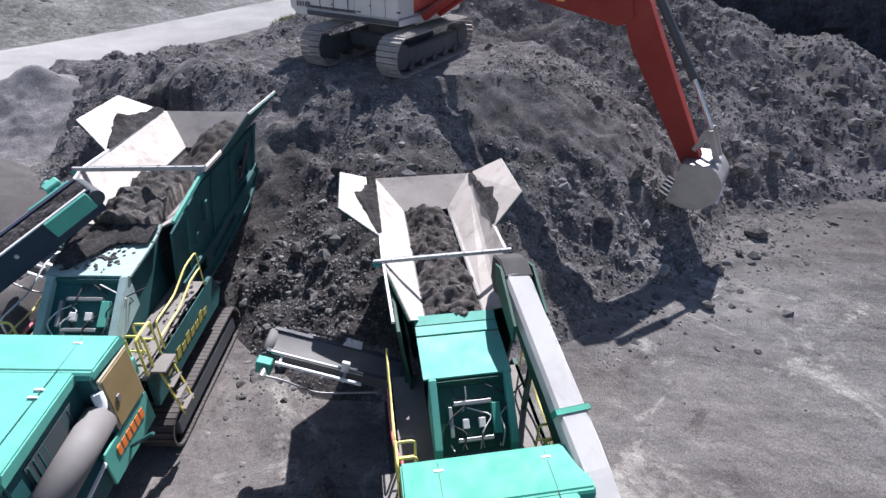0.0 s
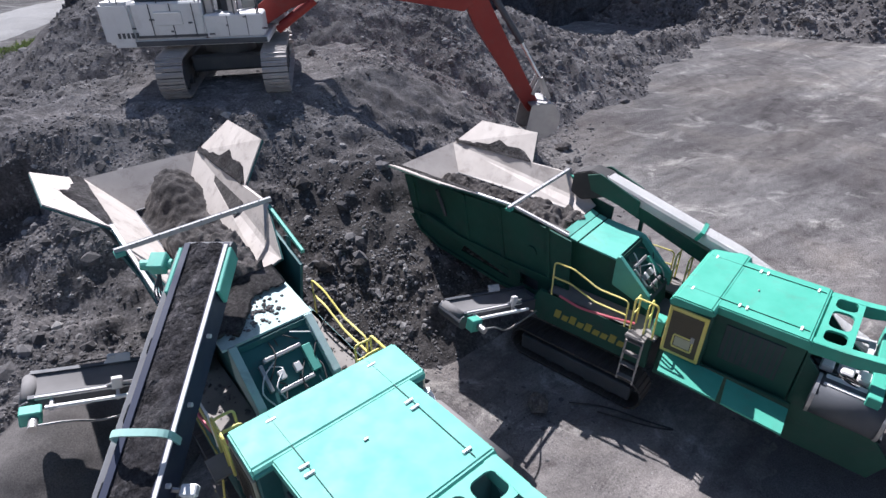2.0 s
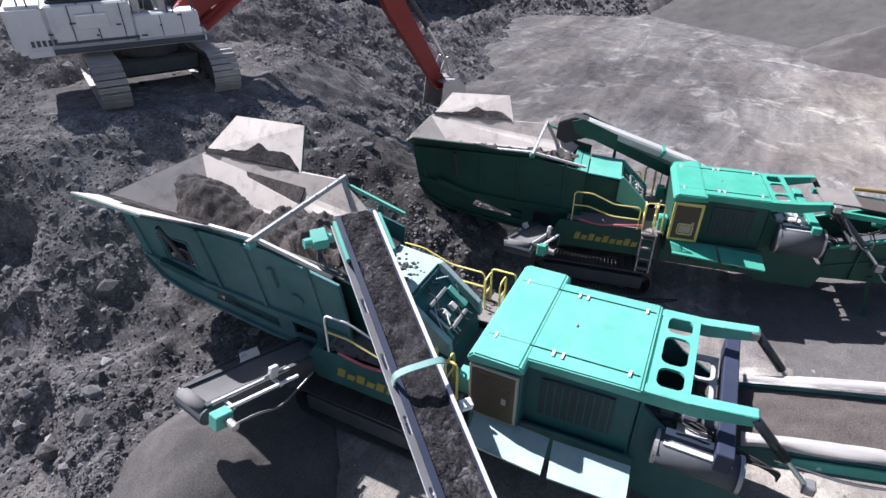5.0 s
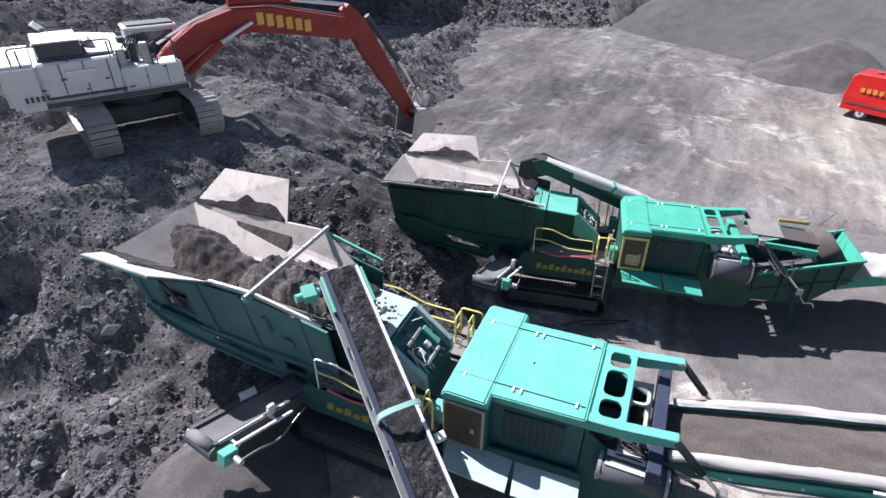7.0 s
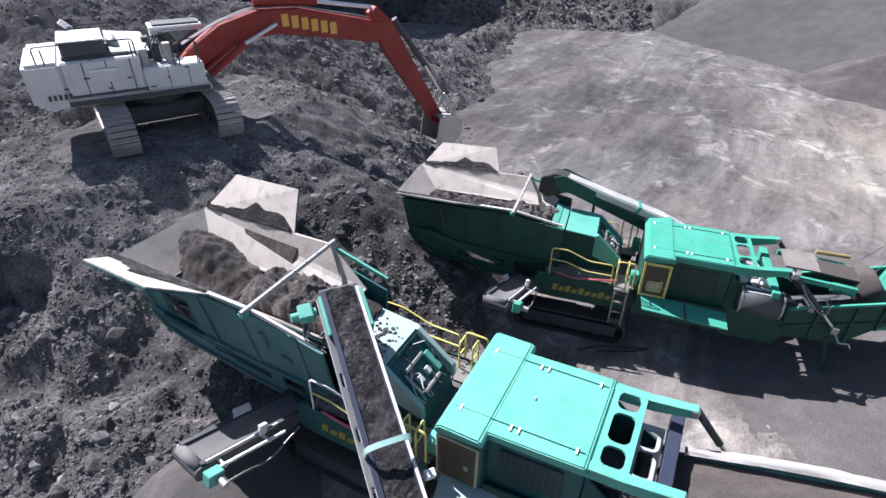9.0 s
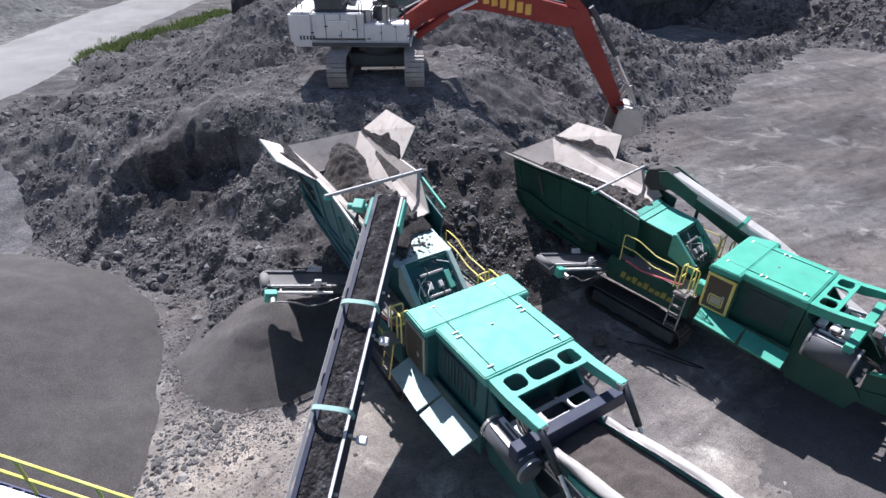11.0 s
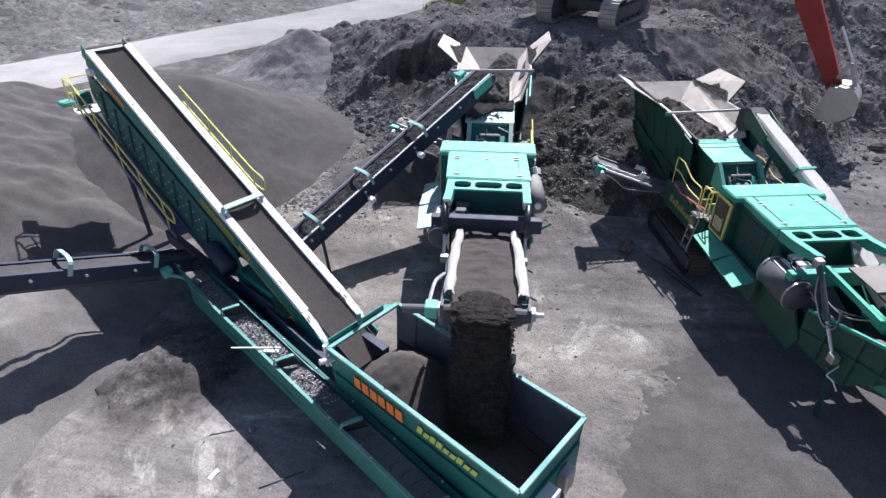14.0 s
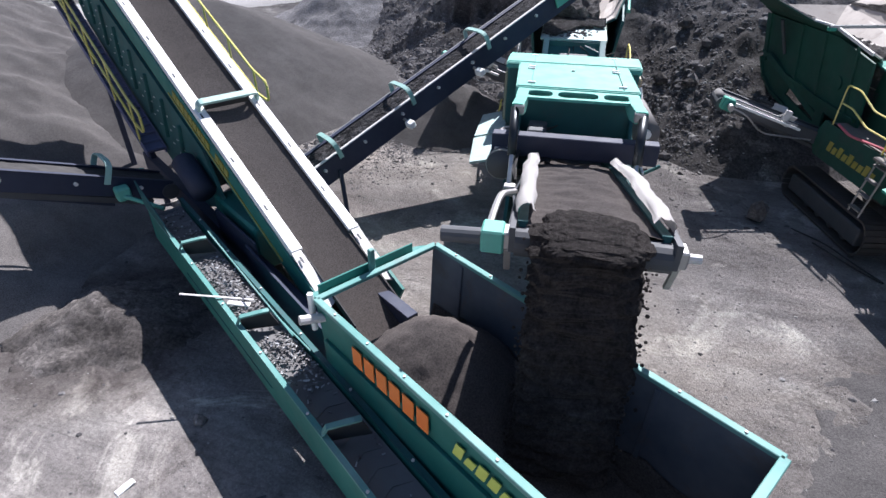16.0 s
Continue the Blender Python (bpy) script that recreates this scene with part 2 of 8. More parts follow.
def rock_material(name, stops):
    m, nt, b = shader(name)
    p = world_pos(nt)
    isl = nt.nodes.new("ShaderNodeNewGeometry").outputs["Random Per Island"]
    c = ramp_node(nt, isl, stops or [(0.0, (0.085, 0.08, 0.082)), (0.6, (0.16, 0.153, 0.155)), (0.9, (0.245, 0.235, 0.233)), (1.0, (0.38, 0.37, 0.36))])
    f = ramp_node(nt, noise_node(nt, p, 8, 6, 0.7), [(0.3, (0.6, 0.6, 0.6)), (0.7, (1.3, 1.3, 1.3))])
    nt.links.new(mix_col(nt, 1.0, c, f, "MULTIPLY"), b.inputs["Base Color"])
    b.inputs["Roughness"].default_value = 0.9
    b.inputs["Diffuse Roughness"].default_value = 0.8
    b.inputs["Specular IOR Level"].default_value = 0.2
    bump(nt, b, noise_node(nt, p, 14, 6, 0.7), 0.6, 0.03)
    return m


ROCK = rock_material("broken_rock", None)
CHIPS = rock_material("pale_chips", [(0.0, (0.10, 0.095, 0.095)), (0.5, (0.22, 0.21, 0.21)), (0.85, (0.40, 0.39, 0.39)), (1.0, (0.62, 0.62, 0.63))])


def yard_material():
    """Driven dust: pale sweeps of wheel marks over darker damp ground, patches of near-white powder."""
    m, nt, b = shader("yard_dust")
    p = world_pos(nt)
    mp = nt.nodes.new("ShaderNodeMapping")
    mp.inputs["Scale"].default_value = (0.05, 0.22, 1)
    mp.inputs["Rotation"].default_value = (0, 0, radians(-24))
    nt.links.new(p, mp.inputs["Vector"])
    sweep = noise_node(nt, mp.outputs["Vector"], 3.2, 8, 0.62, 1.6)
    c = ramp_node(nt, sweep, [(0.30, (0.130, 0.122, 0.121)), (0.48, (0.158, 0.150, 0.147)), (0.60, (0.185, 0.176, 0.171)), (0.74, (0.23, 0.22, 0.213))])
    # arcs left by turning wheels, round a point in the east of the yard
    dist = nt.nodes.new("ShaderNodeVectorMath")
    dist.operation = "DISTANCE"
    nt.links.new(p, dist.inputs[0])
    dist.inputs[1].default_value = (21, 24, 0)
    arc = nt.nodes.new("ShaderNodeCombineXYZ")
    nt.links.new(dist.outputs["Value"], arc.inputs["X"])
    near = nt.nodes.new("ShaderNodeVectorMath")
    near.operation = "SCALE"
    near.inputs["Scale"].default_value = 0.22
    nt.links.new(p, near.inputs[0])
    both = nt.nodes.new("ShaderNodeVectorMath")
    nt.links.new(arc.outputs["Vector"], both.inputs[0])
    nt.links.new(near.outputs["Vector"], both.inputs[1])
    ruts = noise_node(nt, both.outputs["Vector"], 1.5, 7, 0.7, 0.5)
    c = mix_col(nt, 1.0, c, ramp_node(nt, ruts, [(0.30, (0.74, 0.735, 0.74)), (0.46, (0.95, 0.95, 0.95)), (0.55, (1.04, 1.04, 1.03)), (0.68, (1.28, 1.27, 1.25))]), "MULTIPLY")
    pale = ramp_node(nt, noise_node(nt, p, 0.42, 8, 0.7, 1.0), [(0.56, (0, 0, 0)), (0.62, (0.5, 0.5, 0.5)), (0.70, (0.95, 0.95, 0.95))])
    c = mix_col(nt, pale, c, (0.40, 0.39, 0.36))
    mp2 = nt.nodes.new("ShaderNodeMapping")
    mp2.inputs["Scale"].default_value = (0.24, 0.48, 1)
    mp2.inputs["Rotation"].default_value = (0, 0, radians(14))
    nt.links.new(p, mp2.inputs["Vector"])
    streak = noise_node(nt, mp2.outputs["Vector"], 1.6, 9, 0.7, 1.8)
    c = mix_col(nt, ramp_node(nt, streak, [(0.55, (0, 0, 0)), (0.63, (0.25, 0.25, 0.25)), (0.74, (0.6, 0.6, 0.6))]), c, (0.275, 0.265, 0.256))
    c = mix_col(nt, ramp_node(nt, streak, [(0.28, (0.75, 0.75, 0.75)), (0.42, (0, 0, 0))]), c, (0.082, 0.078, 0.079))
    brown = ramp_node(nt, noise_node(nt, p, 0.13, 7, 0.62, 0.8), [(0.48, (0, 0, 0)), (0.62, (0.6, 0.6, 0.6))])
    c = mix_col(nt, brown, c, (0.215, 0.195, 0.175))
    dark = ramp_node(nt, noise_node(nt, p, 0.9, 8, 0.7, 0.6), [(0.33, (0.62, 0.60, 0.60)), (0.45, (1.0, 1.0, 1.0))])
    c = mix_col(nt, 1.0, c, dark, "MULTIPLY")
    darkening = ramp_node(nt, noise_node(nt, p, 0.18, 4, 0.5), [(0.36, (0.82, 0.80, 0.80)), (0.60, (1.06, 1.06, 1.06))])
    c = mix_col(nt, 1.0, c, darkening, "MULTIPLY")
    mid = ramp_node(nt, noise_node(nt, p, 2.6, 9, 0.78, 0.3), [(0.30, (0.80, 0.79, 0.79)), (0.50, (1.0, 1.0, 1.0)), (0.70, (1.20, 1.19, 1.18))])
    c = mix_col(nt, 1.0, c, mid, "MULTIPLY")
    g = ramp_node(nt, noise_node(nt, p, 22, 6, 0.8), [(0.3, (0.62, 0.62, 0.62)), (0.7, (1.36, 1.36, 1.35))])
    c = mix_col(nt, 1.0, c, g, "MULTIPLY")
    grit = ramp_node(nt, noise_node(nt, p, 48, 3, 0.6), [(0.64, (0, 0, 0)), (0.70, (0.7, 0.7, 0.7))])
    c = mix_col(nt, grit, c, (0.33, 0.32, 0.31))
    broad = noise_node(nt, mp.outputs["Vector"], 1.15, 5, 0.55, 2.2)
    c = mix_col(nt, 1.0, c, ramp_node(nt, broad, [(0.34, (0.68, 0.67, 0.68)), (0.46, (0.92, 0.91, 0.92)), (0.55, (1.04, 1.04, 1.04)), (0.68, (1.30, 1.29, 1.27))]), "MULTIPLY")
    mp3 = nt.nodes.new("ShaderNodeMapping")
    mp3.inputs["Scale"].default_value = (0.5, 5.0, 1)
    mp3.inputs["Rotation"].default_value = (0, 0, radians(-31))
    nt.links.new(p, mp3.inputs["Vector"])
    marks = ramp_node(nt, noise_node(nt, mp3.outputs["Vector"], 1.6, 5, 0.7, 0.8), [(0.34, (0.70, 0.69, 0.70)), (0.43, (1, 1, 1)), (0.60, (1, 1, 1)), (0.68, (1.22, 1.21, 1.19))])
    where = ramp_node(nt, noise_node(nt, p, 0.35, 5, 0.6), [(0.44, (0, 0, 0)), (0.60, (0.9, 0.9, 0.9))])
    c = mix_col(nt, where, c, mix_col(nt, 1.0, c, marks, "MULTIPLY"))
    # settled dust round the screener and the crushers' tails
    dust = nt.nodes.new("ShaderNodeVectorMath")
    dust.operation = "DISTANCE"
    nt.links.new(p, dust.inputs[0])
    dust.inputs[1].default_value = (-8, -4, 0)
    fade = nt.nodes.new("ShaderNodeMapRange")
    fade.inputs["From Min"].default_value, fade.inputs["From Max"].default_value = 8.0, 24.0
    nt.links.new(dust.outputs["Value"], fade.inputs["Value"])
    c = mix_col(nt, 1.0, c, ramp_node(nt, fade.outputs["Result"], [(0.0, (1.60, 1.585, 1.555)), (1.0, (1.18, 1.19, 1.19))]), "MULTIPLY")
    # hard-packed damp lane in the middle of the yard, pale dry crust along its south-east side
    def patch(c, centre, r0, r1, tint, ragged, scale):
        d = nt.nodes.new("ShaderNodeVectorMath")
        d.operation = "DISTANCE"
        nt.links.new(p, d.inputs[0])
        d.inputs[1].default_value = centre
        n = nt.nodes.new("ShaderNodeMath")
        n.operation = "MULTIPLY_ADD"
        nt.links.new(noise_node(nt, p, scale, 9, 0.7, 0.8), n.inputs[0])
        n.inputs[1].default_value = ragged
        nt.links.new(d.outputs["Value"], n.inputs[2])
        k = nt.nodes.new("ShaderNodeMapRange")
        k.interpolation_type = "SMOOTHSTEP"
        k.inputs["From Min"].default_value, k.inputs["From Max"].default_value = r0 + 0.5 * ragged, r1 + 0.5 * ragged
        k.inputs["To Min"].default_value, k.inputs["To Max"].default_value = 1.0, 0.0
        nt.links.new(d.outputs["Value"] if not ragged else n.outputs["Value"], k.inputs["Value"])
        return mix_col(nt, k.outputs["Result"], c, mix_col(nt, 1.0, c, tint, "MULTIPLY"))
    c = patch(c, (20, 12, 0), 3.0, 12.0, (0.72, 0.715, 0.73), 10.0, 0.22)
    c = patch(c, (19, -1, 0), 2.0, 9.0, (1.28, 1.26, 1.19), 12.0, 0.3)
    # fines spilled round the tipped piles
    c = patch(c, (2.8, -2.8, 0), 5.0, 8.2, (0.36, 0.345, 0.335), 2.6, 0.7)
    c = patch(c, (-12.0, 11.2, 0), 1.8, 3.2, (0.55, 0.54, 0.54), 1.4, 0.9)
    c = patch(c, (-13.9, 7.9, 0), 0.5, 1.7, (1.35, 1.34, 1.32), 2.0, 1.3)
    c = patch(c, (-12.4, 8.4, 0), 0.3, 1.2, (1.3, 1.29, 1.28), 1.6, 1.3)
    c = patch(c, (-14.5, -0.5, 0), 1.3, 2.6, (0.42, 0.40, 0.40), 1.5, 1.4)
    nt.links.new(c, b.inputs["Base Color"])
    b.inputs["Roughness"].default_value = 0.95
    b.inputs["Diffuse Roughness"].default_value = 1.0
    b.inputs["Specular IOR Level"].default_value = 0.15
    bump(nt, b, noise_node(nt, p, 9, 9, 0.78), 0.9, 0.05)
    return m


YARD = yard_material()
ROAD = soil("pale_road_dust", (0.315, 0.305, 0.288), (0.36, 0.348, 0.33), (0.41, 0.398, 0.378), 0.12, 0.5, 0.3, 0.02, 30.0, 0.25)
BANK = soil("stony_bank", (0.135, 0.135, 0.122), (0.18, 0.178, 0.165), (0.25, 0.247, 0.232), 0.22, 1.8, 1.0, 0.08, 8.0, 1.0, 0.4)
GRASS = soil("bright_weeds", (0.12, 0.155, 0.05), (0.17, 0.21, 0.085), (0.23, 0.265, 0.13), 0.8, 4.0, 0.4, 0.02, 12.0)


def glass_material(name, tint):
    m, nt, b = shader(name)
    b.inputs["Base Color"].default_value = (*tint, 1)
    b.inputs["Roughness"].default_value = 0.06
    b.inputs["Specular IOR Level"].default_value = 0.8
    return m


CAB_GLASS = glass_material("dusty_cab_glass", (0.05, 0.09, 0.10))

# ---- building helpers ----


def part(name, bm, material, parent=None, label="", smooth=False):
    """One bmesh as one mesh object under a thing or a part."""
    me = bpy.data.meshes.new(name)
    bmesh.ops.recalc_face_normals(bm, faces=bm.faces)
    if smooth:
        for f in bm.faces:
            f.smooth = True
    bm.to_mesh(me)
    bm.free()
    me.materials.append(material)
    ob = new(name, me)
    ob.parent = parent
    if label:
        ob["label"] = label
    return ob


def thing(name, m, label, category, group="", kind=""):
    ob = new(name)
    ob.matrix_world = m
    return tagged(ob, label, category, group, kind)


def box(lo, hi, bev=0.012, bm=None, m=None):
    """A bevelled box from corner to corner."""
    own = bm is None
    bm = bm or bmesh.new()
    made = bmesh.ops.create_cube(bm, size=1)["verts"]
    s = [b - a for a, b in zip(lo, hi)]
    for v in made:
        v.co = Vector([a + (c + 0.5) * d for a, c, d in zip(lo, v.co, s)])
        if m is not None:
            v.co = m @ v.co
    if bev:
        edges = list({e for v in made for e in v.link_edges})
        bmesh.ops.bevel(bm, geom=edges, offset=min(bev, 0.3 * min(abs(x) for x in s)), segments=1, affect="EDGES")
    return bm


def frame_of(p0, p1, up=(0, 0, 1)):
    """Axes of a bar from p0 to p1: y along it, z as near up as can be."""
    p0, p1 = Vector(p0), Vector(p1)
    y = (p1 - p0).normalized()
    x = y.cross(Vector(up))
    if x.length < 1e-4:
        x = Vector((1, 0, 0))
    x.normalize()
    z = x.cross(y)
    m = Matrix((x, y, z)).transposed().to_4x4()
    m.translation = p0
    return m, (p1 - p0).length


def bar(p0, p1, w, h, bev=0.008, bm=None, up=(0, 0, 1)):
    m, n = frame_of(p0, p1, up)
    return box((-w / 2, 0, -h / 2), (w / 2, n, h / 2), bev, bm, m)


def strap(points, side, w, h, bm=None):
    """A flat strip bent through the points, w wide along side and h thick, as one closed mesh."""
    bm = bm or bmesh.new()
    pts, side = [Vector(p) for p in points], Vector(side).normalized()
    rings = []
    for i, p in enumerate(pts):
        d = (pts[min(i + 1, len(pts) - 1)] - pts[max(i - 1, 0)]).normalized()
        n = d.cross(side).normalized()
        rings.append([bm.verts.new(p + side * (a * w / 2) + n * (b * h / 2)) for a, b in ((-1, -1), (1, -1), (1, 1), (-1, 1))])
    for a, b in zip(rings, rings[1:]):
        for k in range(4):
            bm.faces.new((a[k], a[(k + 1) % 4], b[(k + 1) % 4], b[k]))
    bm.faces.new(rings[0][::-1])
    bm.faces.new(rings[-1])
    return bm


def rod(p0, p1, r, seg=10, bm=None, r2=None):
    bm = bm or bmesh.new()
    m, n = frame_of(p0, p1)
    bmesh.ops.create_cone(bm, cap_ends=True, segments=seg, radius1=r, radius2=r if r2 is None else r2, depth=n,
                          matrix=m @ pose(0, n / 2, 0, -90))
    return bm


def tube(points, r, seg=6, closed=False, bm=None):
    """A bent pipe through the points."""
    bm = bm or bmesh.new()
    pts = [Vector(p) for p in points]
    n = len(pts)
    rings = []
    for i, p in enumerate(pts):
        a = pts[i - 1] if i or closed else p
        b = pts[(i + 1) % n] if i < n - 1 or closed else p
        d = (b - a).normalized()
        x = d.cross(Vector((0.31, 0.17, 0.93)))
        x.normalize()
        y = d.cross(x)
        rings.append([bm.verts.new(p + (x * math.cos(t) + y * math.sin(t)) * r) for t in (2 * math.pi * k / seg for k in range(seg))])
    pairs = list(zip(rings, rings[1:])) + ([(rings[-1], rings[0])] if closed else [])
    for a, b in pairs:
        for k in range(seg):
            bm.faces.new((a[k], a[(k + 1) % seg], b[(k + 1) % seg], b[k]))
    if not closed:
        bm.faces.new(rings[0][::-1])
        bm.faces.new(rings[-1])
    return bm


def rounded(points, r=0.12, n=4, closed=False):
    """The points of a path with its corners rounded."""
    pts = [Vector(p) for p in points]
    out = []
    for i, p in enumerate(pts):
        if not closed and i in (0, len(pts) - 1):
            out.append(p)
            continue
        a, b = pts[i - 1], pts[(i + 1) % len(pts)]
        da, db = a - p, b - p
        ra, rb = min(r, da.length * 0.45), min(r, db.length * 0.45)
        s, e = p + da.normalized() * ra, p + db.normalized() * rb
        for k in range(n + 1):
            t = k / n
            out.append(s * (1 - t) ** 2 + p * 2 * t * (1 - t) + e * t * t)
    return out


def plate(points, thick, bm=None, bev=0.0):
    """A flat polygon with thickness, grown along its normal to both sides."""
    bm = bm or bmesh.new()
    pts = [Vector(p) for p in points]
    nrm = Vector((0, 0, 0))
    for i, p in enumerate(pts):
        q = pts[(i + 1) % len(pts)]
        nrm += p.cross(q)
    nrm.normalize()
    a = [bm.verts.new(p + nrm * thick / 2) for p in pts]
    b = [bm.verts.new(p - nrm * thick / 2) for p in pts]
    bm.faces.new(a)
    bm.faces.new(b[::-1])
    for i in range(len(pts)):
        j = (i + 1) % len(pts)
        bm.faces.new((a[i], b[i], b[j], a[j]))
    return bm


def prism(profile, x0, x1, bm=None, bev=0.0, slant=0):
    """A side profile of (y, z) points, drawn out from x0 to x1."""
    bm = bm or bmesh.new()
    a = [bm.verts.new((x0, y, z)) for y, z in profile]
    b = [bm.verts.new((x1, y, z)) for y, z in profile]
    bm.faces.new(a)
    bm.faces.new(b[::-1])
    n = len(profile)
    for i in range(n):
        j = (i + 1) % n
        bm.faces.new((a[i], b[i], b[j], a[j]))
    if bev:
        bmesh.ops.bevel(bm, geom=list(bm.edges), offset=bev, segments=2, affect="EDGES")
    for v in bm.verts:
        v.co.x -= slant * 0.15 * max(0.0, 4.05 - v.co.z)
    return bm


def slanted(bm, side):
    """Lean a flank outwards towards its top."""
    for v in bm.verts:
        v.co.x -= side * 0.15 * max(0.0, 4.05 - v.co.z)
    return bm


def cut_panel(outline, holes, x, thick, side):
    """A sheet in the yz plane at x with polygonal holes right through it, leaning out towards its top."""
    bm = bmesh.new()
    made = []
    for dx in (-thick / 2, thick / 2):
        edges, loops = [], []
        for lp in [outline] + holes:
            vs = [bm.verts.new((x + dx, y, z)) for y, z in lp]
            edges += [bm.edges.new((vs[i], vs[(i + 1) % len(vs)])) for i in range(len(vs))]
            loops.append(vs)
        bmesh.ops.triangle_fill(bm, use_beauty=True, use_dissolve=False, edges=edges)
        made.append(loops)
    for a, b in zip(*made):
        for i in range(len(a)):
            j = (i + 1) % len(a)
            bm.faces.new((a[i], a[j], b[j], b[i]))
    return slanted(bm, side)


def holed_plate(w, h, holes, thick, bm=None, m=None, r=0.08, n=4):
    """A plate w by h in the xz plane with rounded slots (x0, z0, x1, z1) cut right through it."""
    from_pts = []

    def ring(x0, z0, x1, z1, rr):
        rr = min(rr, (x1 - x0) * 0.48, (z1 - z0) * 0.48)
        pts = []
        for cx, cz, s in ((x1 - rr, z1 - rr, 0), (x0 + rr, z1 - rr, 90), (x0 + rr, z0 + rr, 180), (x1 - rr, z0 + rr, 270)):
            for k in range(n + 1):
                t = radians(s + 90 * k / n)
                pts.append((cx + rr * math.cos(t), cz + rr * math.sin(t)))
        return pts

    bm = bm or bmesh.new()
    made = []
    for y in (-thick / 2, thick / 2):
        edges = []
        loops = [[(-w / 2, -h / 2), (w / 2, -h / 2), (w / 2, h / 2), (-w / 2, h / 2)]] + [ring(*q, r) for q in holes]
        sides = []
        for lp in loops:
            vs = [bm.verts.new((x, y, z)) for x, z in lp]
            edges += [bm.edges.new((vs[i], vs[(i + 1) % len(vs)])) for i in range(len(vs))]
            sides.append(vs)
        bmesh.ops.triangle_fill(bm, use_beauty=True, use_dissolve=False, edges=edges)
        made.append(sides)
    for a, b in zip(*made):
        for i in range(len(a)):
            j = (i + 1) % len(a)
            bm.faces.new((a[i], a[j], b[j], b[i]))
    if m is not None:
        for v in bm.verts:
            v.co = m @ v.co
    return bm


def fbm(x, y, scale, octaves=4, seed=0.0):
    return noise.fractal(Vector((x * scale, y * scale, seed)), 0.9, 2.1, octaves)


def lettering(count, size, gap, m, material, parent, heights=None, slant=0.15, name="lettering_bar"):
    """Plain bars in a row, in place of a word that is not spelled out; x runs along the word, z up it."""
    x = 0.0
    for k in range(count):
        hgt = size * (heights[k % len(heights)] if heights else 1.0)
        w = size * 0.62
        bm = plate([m @ Vector((x, 0, 0)), m @ Vector((x + w, 0, 0)), m @ Vector((x + w + slant * hgt, 0, hgt)), m @ Vector((x + slant * hgt, 0, hgt))], 0.008)
        part(name, bm, material, parent)
        x += w + gap

# ---- ground, heaps and distance ----


def smooth_step(a, b, v):
    t = min(1.0, max(0.0, (v - a) / (b - a)))
    return t * t * (3 - 2 * t)


def ground_z(x, y):
    """The yard: near level, rising a little to the east, with a hillside beyond the road and in the far east."""
    z = 0.018 * max(0.0, x - 6) * smooth_step(6, 14, x)
    z += 0.05 * fbm(x, y, 0.12, 3) + 0.018 * fbm(x, y, 0.8, 3, 4.0)
    off = road_offset(x, y)
    z += 0.5 * smooth_step(9, 3, abs(off))
    z += 0.34 * max(0.0, -off - 5.5) * (1 + 0.25 * fbm(x, y, 0.15, 4, 2.0)) if off < -5.5 else 0.0
    return z - 0.03


ROAD_LINE = [(-70, -35), (-52, 0), (-38.5, 20), (-28.5, 37.5), (-23.7, 47), (-19, 59), (-14.5, 69), (-6, 84), (10, 110), (40, 150)]


def road_offset(x, y):
    """How far a place lies from the road's middle; minus on the far side."""
    best, side = 1e9, 1.0
    for (ax, ay), (bx, by) in zip(ROAD_LINE, ROAD_LINE[1:]):
        dx, dy = bx - ax, by - ay
        t = min(1.0, max(0.0, ((x - ax) * dx + (y - ay) * dy) / (dx * dx + dy * dy)))
        d = math.hypot(x - ax - t * dx, y - ay - t * dy)
        if d < best:
            best, side = d, (1.0 if dx * (y - ay) - dy * (x - ax) < 0 else -1.0)
    return best * side


def spaced(lo, hi, fine_lo, fine_hi, step, grow=1.22):
    out, v, s = [], fine_lo, step
    while v > lo:
        out.append(v)
        v -= s
        s *= grow
    out = out[::-1]
    v = fine_lo + step
    while v < fine_hi:
        out.append(v)
        v += step
    s = step
    while v < hi:
        out.append(v)
        v += s
        s *= grow
    return [lo] + out + [hi]


def sheet(name, xs, ys, height, material, keep=None, smooth=True):
    """A height field over a grid; cells whose corners all fail keep() are left out."""
    n, verts, faces, use = len(xs), [], [], []
    for y in ys:
        for x in xs:
            z = height(x, y)
            verts.append((x, y, z))
            use.append(keep is None or keep(x, y, z))
    for j in range(len(ys) - 1):
        for i in range(n - 1):
            q = (j * n + i, j * n + i + 1, (j + 1) * n + i + 1, (j + 1) * n + i)
            if any(use[k] for k in q):
                faces.append(q)
    wanted = sorted({k for q in faces for k in q})
    at = {k: i for i, k in enumerate(wanted)}
    me = bpy.data.meshes.new(name)
    me.from_pydata([verts[k] for k in wanted], [], [tuple(at[k] for k in q) for q in faces])
    if smooth:
        me.polygons.foreach_set("use_smooth", [True] * len(me.polygons))
    me.materials.append(material)
    return new(name, me)


ground = sheet("ground", spaced(-900, 900, -34, 42, 0.5), spaced(-700, 900, -14, 46, 0.5), ground_z, YARD)
tagged(ground, "driven grey quarry yard with pale dust and wheel sweeps", "ground", kind="structure")


